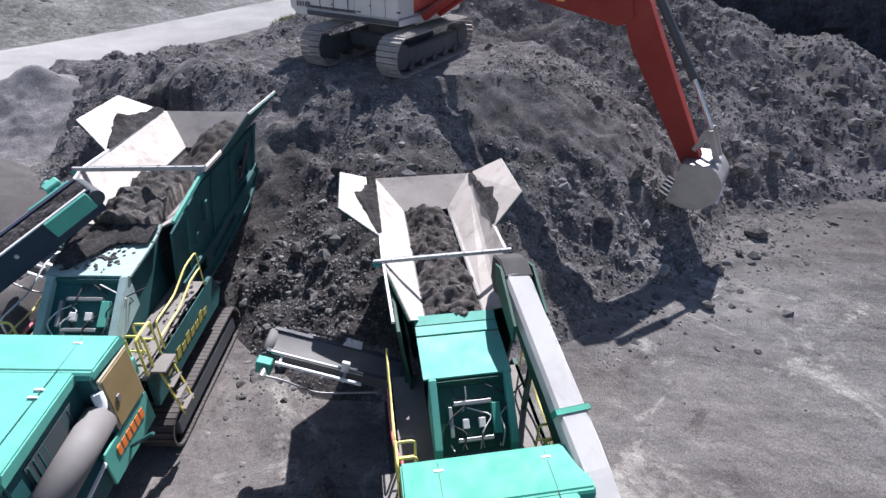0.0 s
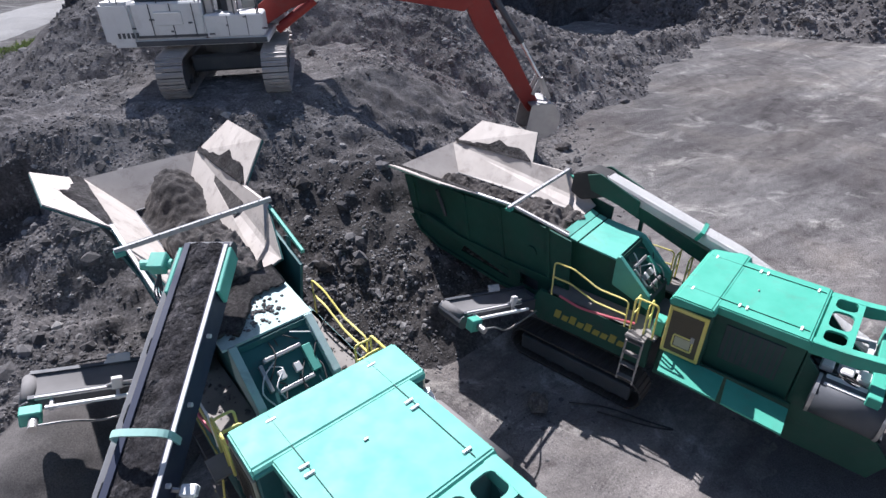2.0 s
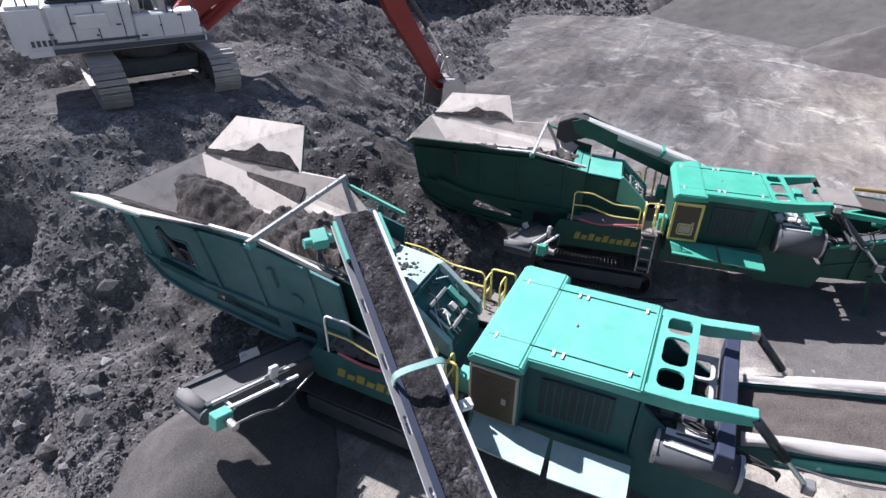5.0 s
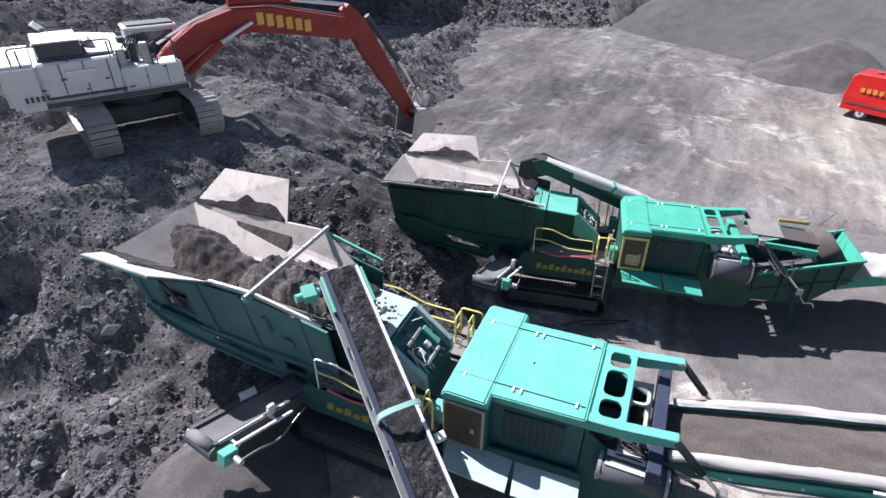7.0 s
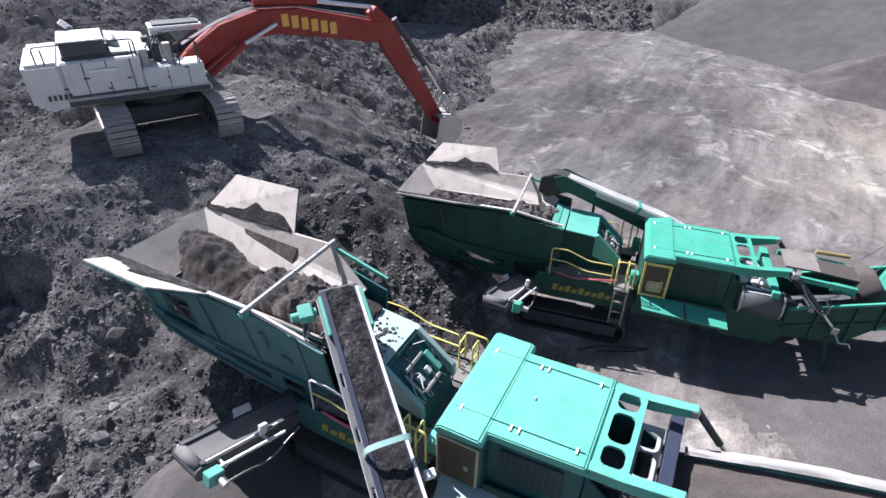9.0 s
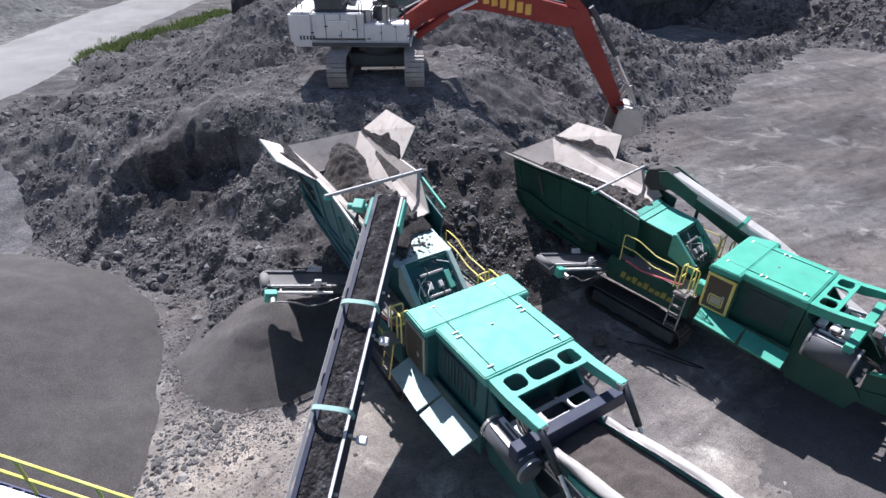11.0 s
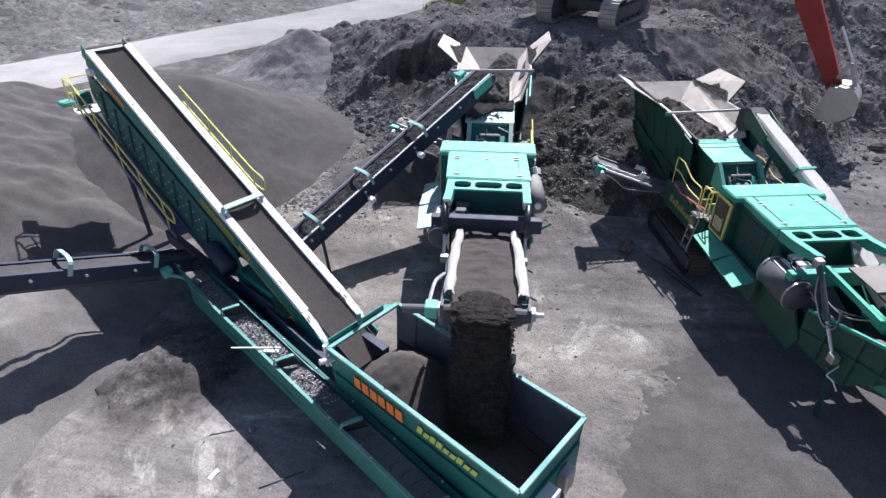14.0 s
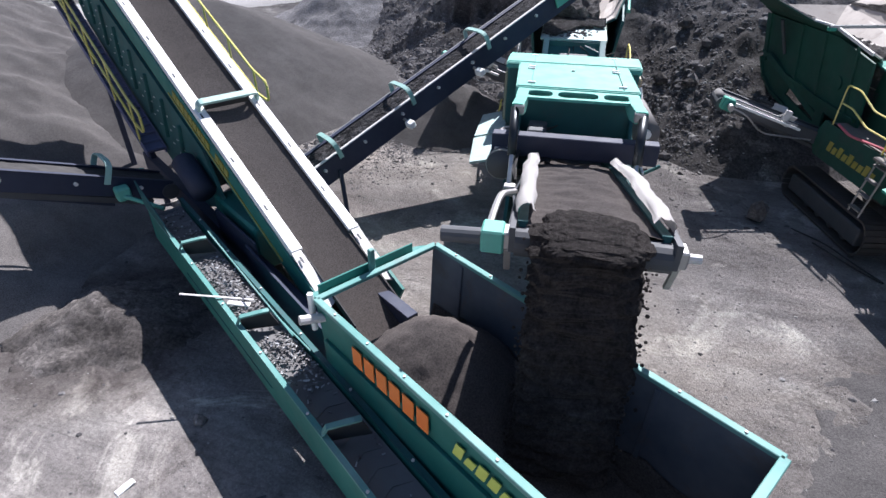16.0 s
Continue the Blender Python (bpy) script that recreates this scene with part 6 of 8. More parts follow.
def load(name, m, xs, ys, height, material, label, category="soil", thin=False):
    """Loose material lying in a bin or on a plate: a lumpy sheet with a flat underside."""
    bm = bmesh.new()
    top = [[bm.verts.new((x, y, height(x, y))) for x in xs] for y in ys]
    low = min(v.co.z for r in top for v in r) - 0.05
    bot = [[bm.verts.new((v.co.x, v.co.y, v.co.z - 0.02 if thin else low)) for v in r] for r in top]
    ny, nx = len(ys), len(xs)
    for j in range(ny - 1):
        for i in range(nx - 1):
            bm.faces.new((top[j][i], top[j][i + 1], top[j + 1][i + 1], top[j + 1][i]))
            bm.faces.new((bot[j][i], bot[j + 1][i], bot[j + 1][i + 1], bot[j][i + 1]))
    for j in range(ny - 1):
        for i in (0, nx - 1):
            bm.faces.new((top[j][i], top[j + 1][i], bot[j + 1][i], bot[j][i]))
    for i in range(nx - 1):
        for j in (0, ny - 1):
            bm.faces.new((top[j][i], top[j][i + 1], bot[j][i + 1], bot[j][i]))
    ob = part(name, bm, material, smooth=True)
    ob.matrix_world = m
    return tagged(ob, label, category, kind="stuff")


def hopper_fill(k):
    def z(x, y):
        t = min(1, max(0, (8.3 - y) / 1.6))
        e = 0.62 * t + 0.16 * (1 - (x / 0.9) ** 2) + 0.12 * fbm(x, y, 1.2, 4, k) + 0.13 * fbm(x, y, 3.5, 4, k)
        return 2.93 + max(0.0, e * smooth_step(8.1 + 0.4 * fbm(x, 2.0, 1.5, 3, k), 6.7, y) * 1.15)
    return z


load("soil_load", A_POSE, grid(-0.60, 0.60, 0.03), grid(4.4, 8.7, 0.035), hopper_fill(1.0), FEED_SOIL, "dark rocky soil lying in the crusher's feeder")
def tipped(x, y):
    # soil tipped in over the back wall, lying against the walls
    walls = max(3.38 + (abs(x) - 0.62) * 1.127, 3.38 + (y - 9.13) * 0.976) - 0.03
    z = 3.12 + 0.85 * math.exp(-((x - 0.42) / 0.85) ** 2) * smooth_step(6.6, 9.2, y) + 0.12 * fbm(x, y, 1.4, 4, 4.0) + 0.07 * fbm(x, y, 4.5, 3, 5.0)
    return max(walls, z)


load("soil_load", A_POSE, grid(-1.26, 1.26, 0.04), grid(6.6, 9.88, 0.04), tipped, FEED_SOIL, "brown soil tipped over the hopper's back wall", thin=True)
load("soil_load", B_POSE, grid(-0.54, 0.54, 0.03), grid(3.7, 7.74, 0.035), lambda x, y: 2.88 + max(0, (0.56 - 0.20 * (x / 0.55) ** 2 + 0.14 * fbm(x, y, 1.5, 4, 2.0) + 0.13 * fbm(x, y, 4, 4)) * smooth_step(8.9, 7.6, y)), FEED_SOIL, "dark rocky soil filling the crusher's feeder")


def strewn(name, m, spots, material, label, seed, hi=0.05):
    """Clods and crumbs lying where spots() drops them, in one mesh."""
    rng = random.Random(seed)
    bm = bmesh.new()
    for x, y, z in spots(rng):
        r = hi * rng.random() ** 2.2 + 0.008
        made = bmesh.ops.create_icosphere(bm, subdivisions=1, radius=r, matrix=pose(x, y, z + 0.3 * r, rng.uniform(0, 90), 0, rng.uniform(0, 360)))["verts"]
        for v in made:
            v.co += Vector((rng.uniform(-1, 1), rng.uniform(-1, 1), rng.uniform(-0.6, 0.4))) * r * 0.3
            v.co.z = z + (v.co.z - z) * 0.5
    ob = part(name, bm, material)
    ob.matrix_world = m.copy()
    return tagged(ob, label, "dirt", kind="stuff")


def on_cover(rng):
    for _ in range(520):
        y = 2.95 + 1.5 * rng.random() ** 0.55
        x = rng.gauss(-0.25, 0.42)
        if -0.84 < x < 0.78:
            yield x, y, 3.325 + 0.10 * (y - 2.92) + (0.02 if y > 3.97 else 0) + (0.03 if y > 4.25 else 0)


strewn("spilled_dirt", A_POSE, on_cover, HEAP, "dark crumbs of soil strewn over the crusher's cover plate", 31, 0.05)


def on_walkway(rng):
    for _ in range(260):
        s = rng.choice((-1, 1))
        yield s * rng.uniform(0.76, 1.42), rng.uniform(1.5, 4.35), 2.125


strewn("spilled_dirt", A_POSE, on_walkway, HEAP, "crumbs of soil lying on the crusher's walkways", 32, 0.045)


def smear(name, m, corner, du, dv, normal, edge, material, label, k):
    """Soil clinging to a sloping plate: a thin lumpy layer with a ragged upper edge."""
    bm = bmesh.new()
    nu, nv = 30, 12
    c, du, dv, normal = Vector(corner), Vector(du), Vector(dv), Vector(normal).normalized()
    rows = []
    for i in range(nu + 1):
        u = i / nu
        reach = max(0.03, edge(u) + 0.22 * fbm(u * 3, k, 1.3, 3, k) + 0.03 * fbm(u * 12, k, 1.3, 3, k))
        col = []
        for j in range(nv + 1):
            t = j / nv
            h = 0.015 + 0.05 * math.sqrt(max(0.0, 1 - t)) * (0.7 + 0.6 * fbm(u * 5, t * 5, 1, 3, k))
            col.append(bm.verts.new(c + du * u + dv * (t * reach) + normal * (h if j < nv else 0.005)))
        rows.append(col)
    for a, b in zip(rows, rows[1:]):
        for j in range(nv):
            bm.faces.new((a[j], a[j + 1], b[j + 1], b[j]))
    bmesh.ops.solidify(bm, geom=list(bm.faces), thickness=0.01)
    ob = part(name, bm, material, smooth=True)
    ob.matrix_world = m.copy()
    return tagged(ob, label, "dirt", kind="stuff")


def b_warp(x, y, z):
    z = z * 0.985 if z < 3.3 else 3.3 * 0.985 + (z - 3.3) * 0.70
    return Vector((x * 0.84, y * 0.85, z))


smear("clinging_dirt", A_POSE, (-0.84, 4.42, 3.56), (1.62, 0, 0), (0, -1.42, -0.20), (0, -0.1, 1), lambda u: 0.85 - 0.5 * u + 0.15 * math.sin(7 * u), HEAP,
      "dark soil spilled over the crusher's cover plate", 9.0)


def in_feeder(x0, x1, y0, y1, z, count):
    def spots(rng):
        for _ in range(count):
            yield rng.uniform(x0, x1), rng.uniform(y0, y1), z
    return spots


strewn("feeder_rocks", A_POSE, in_feeder(-0.5, 0.5, 4.5, 7.2, 3.42, 70), FEED_SOIL, "broken rocks lying on the soil in the feeder", 35, 0.11)
strewn("feeder_rocks", B_POSE, in_feeder(-0.42, 0.42, 3.8, 6.6, 3.42, 70), FEED_SOIL, "broken rocks lying on the soil in the feeder", 36, 0.11)
DIRT_LABEL = "soil clinging to the lower part of a hopper flap"
for m, f in ((A_POSE, Vector), (B_POSE, lambda q: b_warp(*q))):
    lo, hi_, tip = f((-1.35, 6.85, 4.23)), f((-1.35, 9.85, 4.21)), f((-2.28, 7.45, 4.82))
    smear("clinging_dirt", m, lo, hi_ - lo, (tip - lo) * 0.9, (hi_ - lo).cross(tip - lo), lambda u: 0.12 + 0.42 * math.exp(-((u - 0.45) / 0.3) ** 2), HEAP, DIRT_LABEL, 1.0)
    lo, hi_, tip = f((1.36, 6.9, 4.25)), f((1.36, 9.85, 4.21)), f((2.08, 7.2, 5.1))
    smear("clinging_dirt", m, lo, hi_ - lo, (tip - lo) * 0.9, (hi_ - lo).cross(tip - lo) * -1, lambda u: 0.10 + 0.38 * math.exp(-((u - 0.35) / 0.25) ** 2), HEAP, DIRT_LABEL, 4.0)

# ---- the tracked screener: x runs up its belt, y to its near side ----
S_POSE = pose(-7.425, -1.743, 0, 0, 0, 147.9)
screener = thing("mobile_screener", S_POSE, "long green tracked screener with a steep white-edged feed belt", "screener")


def PSC(name, bm, material, parent=None, label="", smooth=False):
    return part(name, bm, material, parent or screener, label, smooth)


# feed hopper, open box with folded rims
U0, U1, V0, V1, ZT, ZB = -2.38, 2.30, -0.97, 0.95, 2.14, 0.62
hop = PSC("feed_hopper", box((U0 + 0.2, -0.62, 0.38), (U1 + 0.6, 0.66, 0.56), 0.01), SCREEN_GREEN, None, "open green feed hopper")


def hopper_wall(pts, out):
    w_ = PSC("hopper_wall", plate(pts, 0.03), SCREEN_GREEN, hop)
    PSC("wall_lining", plate([Vector(p) - Vector(out) * 0.035 for p in pts], 0.02), SHEETS_IN, w_, "worn grey-blue steel lining")


hopper_wall([(U0, V1, ZT), (U1, V1, ZT), (U1, V1 - 0.1, ZB), (U0, V1 - 0.1, ZB)], (0, 1, 0))
hopper_wall([(U1, V0, ZT), (U0, V0, ZT), (U0, V0 + 0.1, ZB), (U1, V0 + 0.1, ZB)], (0, -1, 0))
hopper_wall([(U0, V0, ZT), (U0, V1, ZT), (U0 + 0.1, V1 - 0.1, ZB), (U0 + 0.1, V0 + 0.1, ZB)], (-1, 0, 0))
# near wall carried down to 0.34 to keep sunlight from under the hopper
PSC("hopper_wall", box((U0 + 0.02, V1 - 0.02, 0.34), (U1 - 0.1, V1 + 0.03, 1.6), 0.005), SCREEN_GREEN, hop)
PSC("hopper_wall", box((U0 + 0.02, V0 - 0.03, 0.62), (U1 - 0.1, V0 + 0.02, 1.6), 0.005), SCREEN_GREEN, hop)
PSC("hopper_wall", box((U0 - 0.03, V0 + 0.05, 0.62), (U0 + 0.02, V1 - 0.05, 1.6), 0.005), SCREEN_GREEN, hop)
PSC("hopper_floor", box((U0 + 0.1, V0 + 0.1, 0.57), (U1, V1 - 0.1, 0.62), 0), RUBBER, hop)
for a, b in (((U0, V1), (U1, V1)), ((U0, V0), (U1, V0)), ((U0, V0), (U0, V1)), ((U1, V0), (U1, V1))):
    PSC("hopper_rim", bar((*a, ZT + 0.02), (*b, ZT + 0.02), 0.09, 0.06), RIM, hop, "dusty worn rim")
PSC("rim_sill", plate([(U1 + 0.02, V0, ZT), (U1 + 0.02, V1, ZT), (U1 + 0.35, V1 - 0.1, ZT - 0.16), (U1 + 0.35, V0 + 0.1, ZT - 0.16)], 0.04), RIM, hop)
PSC("sill_plate", box((U1 + 0.14, V0 + 0.30, ZT - 0.10), (U1 + 0.17, V1 - 0.12, ZT + 0.10), 0.006), SCREEN_GREEN, hop)
PSC("sill_post", box((U1 + 0.05, 0.02, ZT - 0.05), (U1 + 0.12, 0.10, ZT + 0.34), 0.01), RIM, hop)
for k in range(7):
    for v in (V0, V1):
        PSC("rim_bolt", rod((U0 + 0.35 + 0.65 * k, v, ZT + 0.05), (U0 + 0.35 + 0.65 * k, v, ZT + 0.065), 0.016, 6), SHEET, hop)
for u in (-1.2, 0.4, 1.7):
    PSC("wall_rib", bar((u, V0 + 0.05, ZT - 0.03), (u, V0 + 0.15, ZB), 0.06, 0.05), SHEETS_IN, hop)
PSC("hopper_leg", bar((U0 + 0.15, V1 - 0.05, 0.7), (U0 + 0.15, V1 - 0.05, 0.0), 0.12, 0.12), SCREEN_GREEN, hop)
PSC("hopper_leg", bar((U0 + 0.15, V0 + 0.05, 0.7), (U0 + 0.15, V0 + 0.05, 0.0), 0.12, 0.12), SCREEN_GREEN, hop)
PSC("end_valve", box((U0 - 0.28, 0.1, 1.2), (U0 - 0.03, 0.5, 1.6), 0.02), SHEET, hop)
PSC("end_valve", box((U0 - 0.22, -0.5, 1.0), (U0 - 0.03, -0.2, 1.5), 0.02), STEEL, hop)
PSC("clamp_pin", rod((U1 - 0.15, V1 - 0.1, 1.95), (U1 - 0.05, V1 + 0.28, 2.02), 0.06, 10), SHEET, hop)
PSC("clamp_pin", rod((U1 + 0.05, V1 + 0.05, 1.7), (U1 + 0.05, V1 + 0.05, 2.25), 0.04, 10), BEAM_WHITE, hop)
for a, cnt, size, u, z, mat, hs in ((0, 6, 0.27, 1.5, 1.71, ORANGE, None), (1, 9, 0.18, -0.2, 1.80, LIME, (1.0, 0.7, 1.0, 0.95, 0.7, 0.7, 0.95, 0.7, 0.75))):
    x = 0.0
    for k in range(cnt):
        h_ = size * (hs[k] if hs else 1.0)
        w_ = size * 0.66
        uu = u - x
        sl = 0.05 if hs else 0.0
        PSC("lettering_bar", plate([(uu, V1 + 0.034, z), (uu - w_, V1 + 0.034, z), (uu - w_ - sl, V1 + 0.034, z + h_), (uu - sl, V1 + 0.034, z + h_)], 0.012), mat, hop)
        x += w_ + size * 0.2
PSC("door_handle", tube(rounded([(-2.0, V1 + 0.03, 1.05), (-2.0, V1 + 0.1, 1.05), (-2.0, V1 + 0.1, 1.35), (-2.0, V1 + 0.03, 1.35)], 0.03, 2), 0.02, 6), SCREEN_GREEN, hop)

# Added plate: stops sunlight passing over the belt's edge onto the ground.
PSC("sun_block_sheet", plate([(2.28, 0.66, 0.40), (5.2, 0.66, 0.55), (5.2, 0.66, 1.45), (2.28, 0.66, 1.12)], 0.04), BLUE_STEEL, None, "dark sheet added beside the belt's tail to block the sun")
# the long feed belt with broad white edge beams
VC, HW = -0.29, 0.53
B0, B1 = Vector((2.6, VC, 0.71)), Vector((13.7, VC, 5.95))
feed = PSC("feed_conveyor", bar(B0 + Vector((0.5, 0, -0.28)), B1 + Vector((-0.3, 0, -0.30)), 0.9, 0.14), DARK_STEEL, None, "steep feed conveyor with broad white edge beams")
mf, nf = frame_of(B0, B1)


def PF(name, bm, material, parent=None, label="", smooth=False):
    return part(name, bm, material, feed, label, smooth)


bm = bmesh.new()
rows = []
steps = 110
for i in range(steps + 1):
    y = nf * i / steps
    rows.append([bm.verts.new(mf @ Vector((t * (HW - 0.10), y, 0.02 + 0.07 * t * t + 0.03 * (1 - t * t) + 0.008 * fbm(y, t, 5, 3)))) for t in (k / 5 - 1 for k in range(11))])
for a, b in zip(rows, rows[1:]):
    for k in range(10):
        bm.faces.new((a[k], a[k + 1], b[k + 1], b[k]))
PF("belt", bm, FINES, None, "brown-black belt carrying a thin layer of fines", True)
for s in (-1, 1):
    PF("edge_beam", box((s * HW - 0.10, 1.85, 0.06), (s * HW + 0.10, nf - 0.02, 0.17), 0.012, m=mf), BEAM_WHITE, None, "broad chalky white edge beam")
    PF("skirt", box((s * (HW - 0.10) - 0.012, 0.3, 0.0), (s * (HW - 0.10) + 0.012, nf, 0.12), 0, m=mf), RUBBER)
    PF("side_frame", box((s * (HW + 0.10) - 0.03, 0.5, -0.34), (s * (HW + 0.10) + 0.03, nf, 0.07), 0.006, m=mf), SCREEN_GREEN, None, "green side frame")
    PF("beam_foot", plate([mf @ Vector(q) for q in ((s * (HW - 0.10), 0.85, 0.02), (s * (HW + 0.10), 0.75, 0.02), (s * (HW + 0.10), 1.95, 0.15), (s * (HW - 0.06), 1.95, 0.15))], 0.03), SHEET, None, "dull grey foot of the edge beam")
    for k in range(9):
        PF("beam_slot", box((s * HW - 0.04, 1.6 + 1.15 * k, 0.168), (s * HW - 0.01, 1.72 + 1.15 * k, 0.176), 0, m=mf), DARK_STEEL)
PF("return_belt", box((-HW + 0.1, 0.3, -0.42), (HW - 0.1, nf - 0.1, -0.40), 0, m=mf), RUBBER)
PF("head_drum", rod(mf @ Vector((-HW - 0.05, nf - 0.02, -0.15)), mf @ Vector((HW + 0.05, nf - 0.02, -0.15)), 0.2, 18), RUBBER)
PF("head_hood", plate([mf @ Vector((-HW, nf - 0.02, 0.2)), mf @ Vector((HW, nf - 0.02, 0.2)), mf @ Vector((HW, nf + 0.35, -0.02)), mf @ Vector((-HW, nf + 0.35, -0.02))], 0.02), RUBBER)
for s in (-1, 1):
    PF("head_cheek", plate([mf @ Vector((s * (HW + 0.05), nf - 0.9, -0.3)), mf @ Vector((s * (HW + 0.05), nf + 0.4, -0.3)), mf @ Vector((s * (HW + 0.05), nf + 0.35, 0.12)), mf @ Vector((s * (HW + 0.05), nf - 0.9, 0.1))], 0.03), SCREEN_GREEN)
ya = (7.37 - B0.x) / (B1.x - B0.x) * nf
pts = rounded([mf @ Vector((s * (HW + 0.02), ya, h)) for s, h in ((-1, 0.15), (-1, 0.33), (1, 0.33), (1, 0.15))], 0.08, 3)
bm = strap(pts, mf.to_3x3() @ Vector((0, 1, 0)), 0.13, 0.05)
PF("arch", bm, PALE_TEAL, None, "pale arch over the belt")
PF("arch_curtain", box((-HW + 0.12, ya + 0.02, 0.12), (HW - 0.12, ya + 0.05, 0.29), 0, m=mf), RUBBER)
# lettering along the near side frame
x = 0.0
for k in range(14):
    if k in (9, 10):
        x += 0.1
        continue
    y = (8.1 - B0.x) / (B1.x - B0.x) * nf - x
    PF("lettering_bar", box((-HW - 0.15, y - 0.13, -0.16), (-HW - 0.132, y, 0.0), 0, m=mf), DULL_YELLOW)
    x += 0.17
PF("stripe", box((-HW - 0.148, 2.0, -0.25), (-HW - 0.132, 6.3, -0.21), 0, m=mf), DULL_YELLOW)
for k in range(7):
    PF("lettering_bar", box((-HW - 0.15, 11.0 - 0.16 * k, -0.18), (-HW - 0.132, 11.11 - 0.16 * k, -0.04), 0, m=mf), ORANGE)

# screen box under the belt
box_pts = [(6.6, 1.5), (7.2, 2.42), (14.0, 5.50), (14.2, 4.75), (13.7, 3.85), (9.6, 1.6), (8.0, 0.95)]
for v, mat in ((0.36, TEAL_SIDE), (-1.02, TEAL_SIDE)):
    bm = bmesh.new()
    a = [bm.verts.new((u, v - 0.03, z)) for u, z in box_pts]
    b = [bm.verts.new((u, v + 0.03, z)) for u, z in box_pts]
    bm.faces.new(a)
    bm.faces.new(b[::-1])
    for i in range(len(a)):
        j = (i + 1) % len(a)
        bm.faces.new((a[i], b[i], b[j], a[j]))
    sw = PSC("screen_side", bm, mat, None, "green screen-box flank with rows of bolts")
    out = 0.035 if v > 0 else -0.035
    for k in range(60):
        r, c = k % 3, k // 3
        u = 8.3 + c * 0.285
        z = 1.75 + (u - 8.3) * 0.452 + 0.28 * r + 0.05
        PSC("bolt_plate", box((u - 0.05, min(v, v + out), z - 0.012), (u + 0.05, max(v, v + out) , z + 0.012), 0), SHEET, sw)
PSC("screen_body", bar((7.6, VC, 1.72), (13.8, VC, 4.55), 1.2, 0.75, 0.02), DARK_STEEL, None, "dark screen deck body")
for k in range(8):
    u = 8.4 + 0.72 * k
    z = 1.6 + (u - 8.0) * 0.47
    PSC("screen_stiffener", bar((u, 0.42, z), (u - 0.25, 0.42, z + 0.85), 0.07, 0.05), TEAL_SIDE)
# machinery between hopper and screen
PSC("power_pack", box((5.3, -0.95, 0.75), (7.0, 0.45, 1.62), 0.04), SCREEN_GREEN, None, "green engine casing")
PSC("engine_panel", box((5.0, 0.56, 0.95), (6.6, 0.60, 1.55), 0.01), BLUE_STEEL)
PSC("air_drum", rod((6.9, 0.62, 1.75), (7.7, 0.62, 2.1), 0.22, 18), BLUE_STEEL, None, "blue-grey drum", True)
PSC("main_beam", bar((2.4, -0.6, 0.81), (11.0, -0.6, 1.05), 0.2, 0.42), BLUE_STEEL)
PSC("main_beam", bar((2.4, 0.5, 0.81), (11.0, 0.5, 1.05), 0.2, 0.42), BLUE_STEEL)
for s in (-1.15, 0.62):
    tr = PSC("track", box((4.3, s - 0.22, 0.16), (8.0, s + 0.22, 0.62), 0.05), DARK_STEEL)
    bm = bmesh.new()
    for k in range(56):
        t = k / 56 * 2 * (3.4 + math.pi * 0.36)
        L, r = 3.4, 0.36
        if t < L:
            u, z, nx, nz = 4.5 + t, 0.39 + r, 0, 1
        elif t < L + math.pi * r:
            a = (t - L) / r
            u, z, nx, nz = 7.9 + r * math.sin(a), 0.39 + r * math.cos(a), math.sin(a), math.cos(a)
        elif t < 2 * L + math.pi * r:
            u, z, nx, nz = 7.9 - (t - L - math.pi * r), 0.39 - r, 0, -1
        else:
            a = (t - 2 * L - math.pi * r) / r
            u, z, nx, nz = 4.5 - r * math.sin(a), 0.39 - r * math.cos(a), -math.sin(a), -math.cos(a)
        bar((u, s - 0.25, z), (u, s + 0.25, z), 0.12, 0.04, 0, bm, up=(nx, 0, nz))
    PSC("track_chain", bm, TRACK, tr)
for u, v, z in ((10.6, 0.5, 2.4), (10.6, -1.1, 2.4), (13.0, 0.5, 3.5), (13.0, -1.1, 3.5)):
    PSC("prop_leg", bar((u, v, z), (u - 0.15, v, 0.0), 0.12, 0.12), BLUE_STEEL)

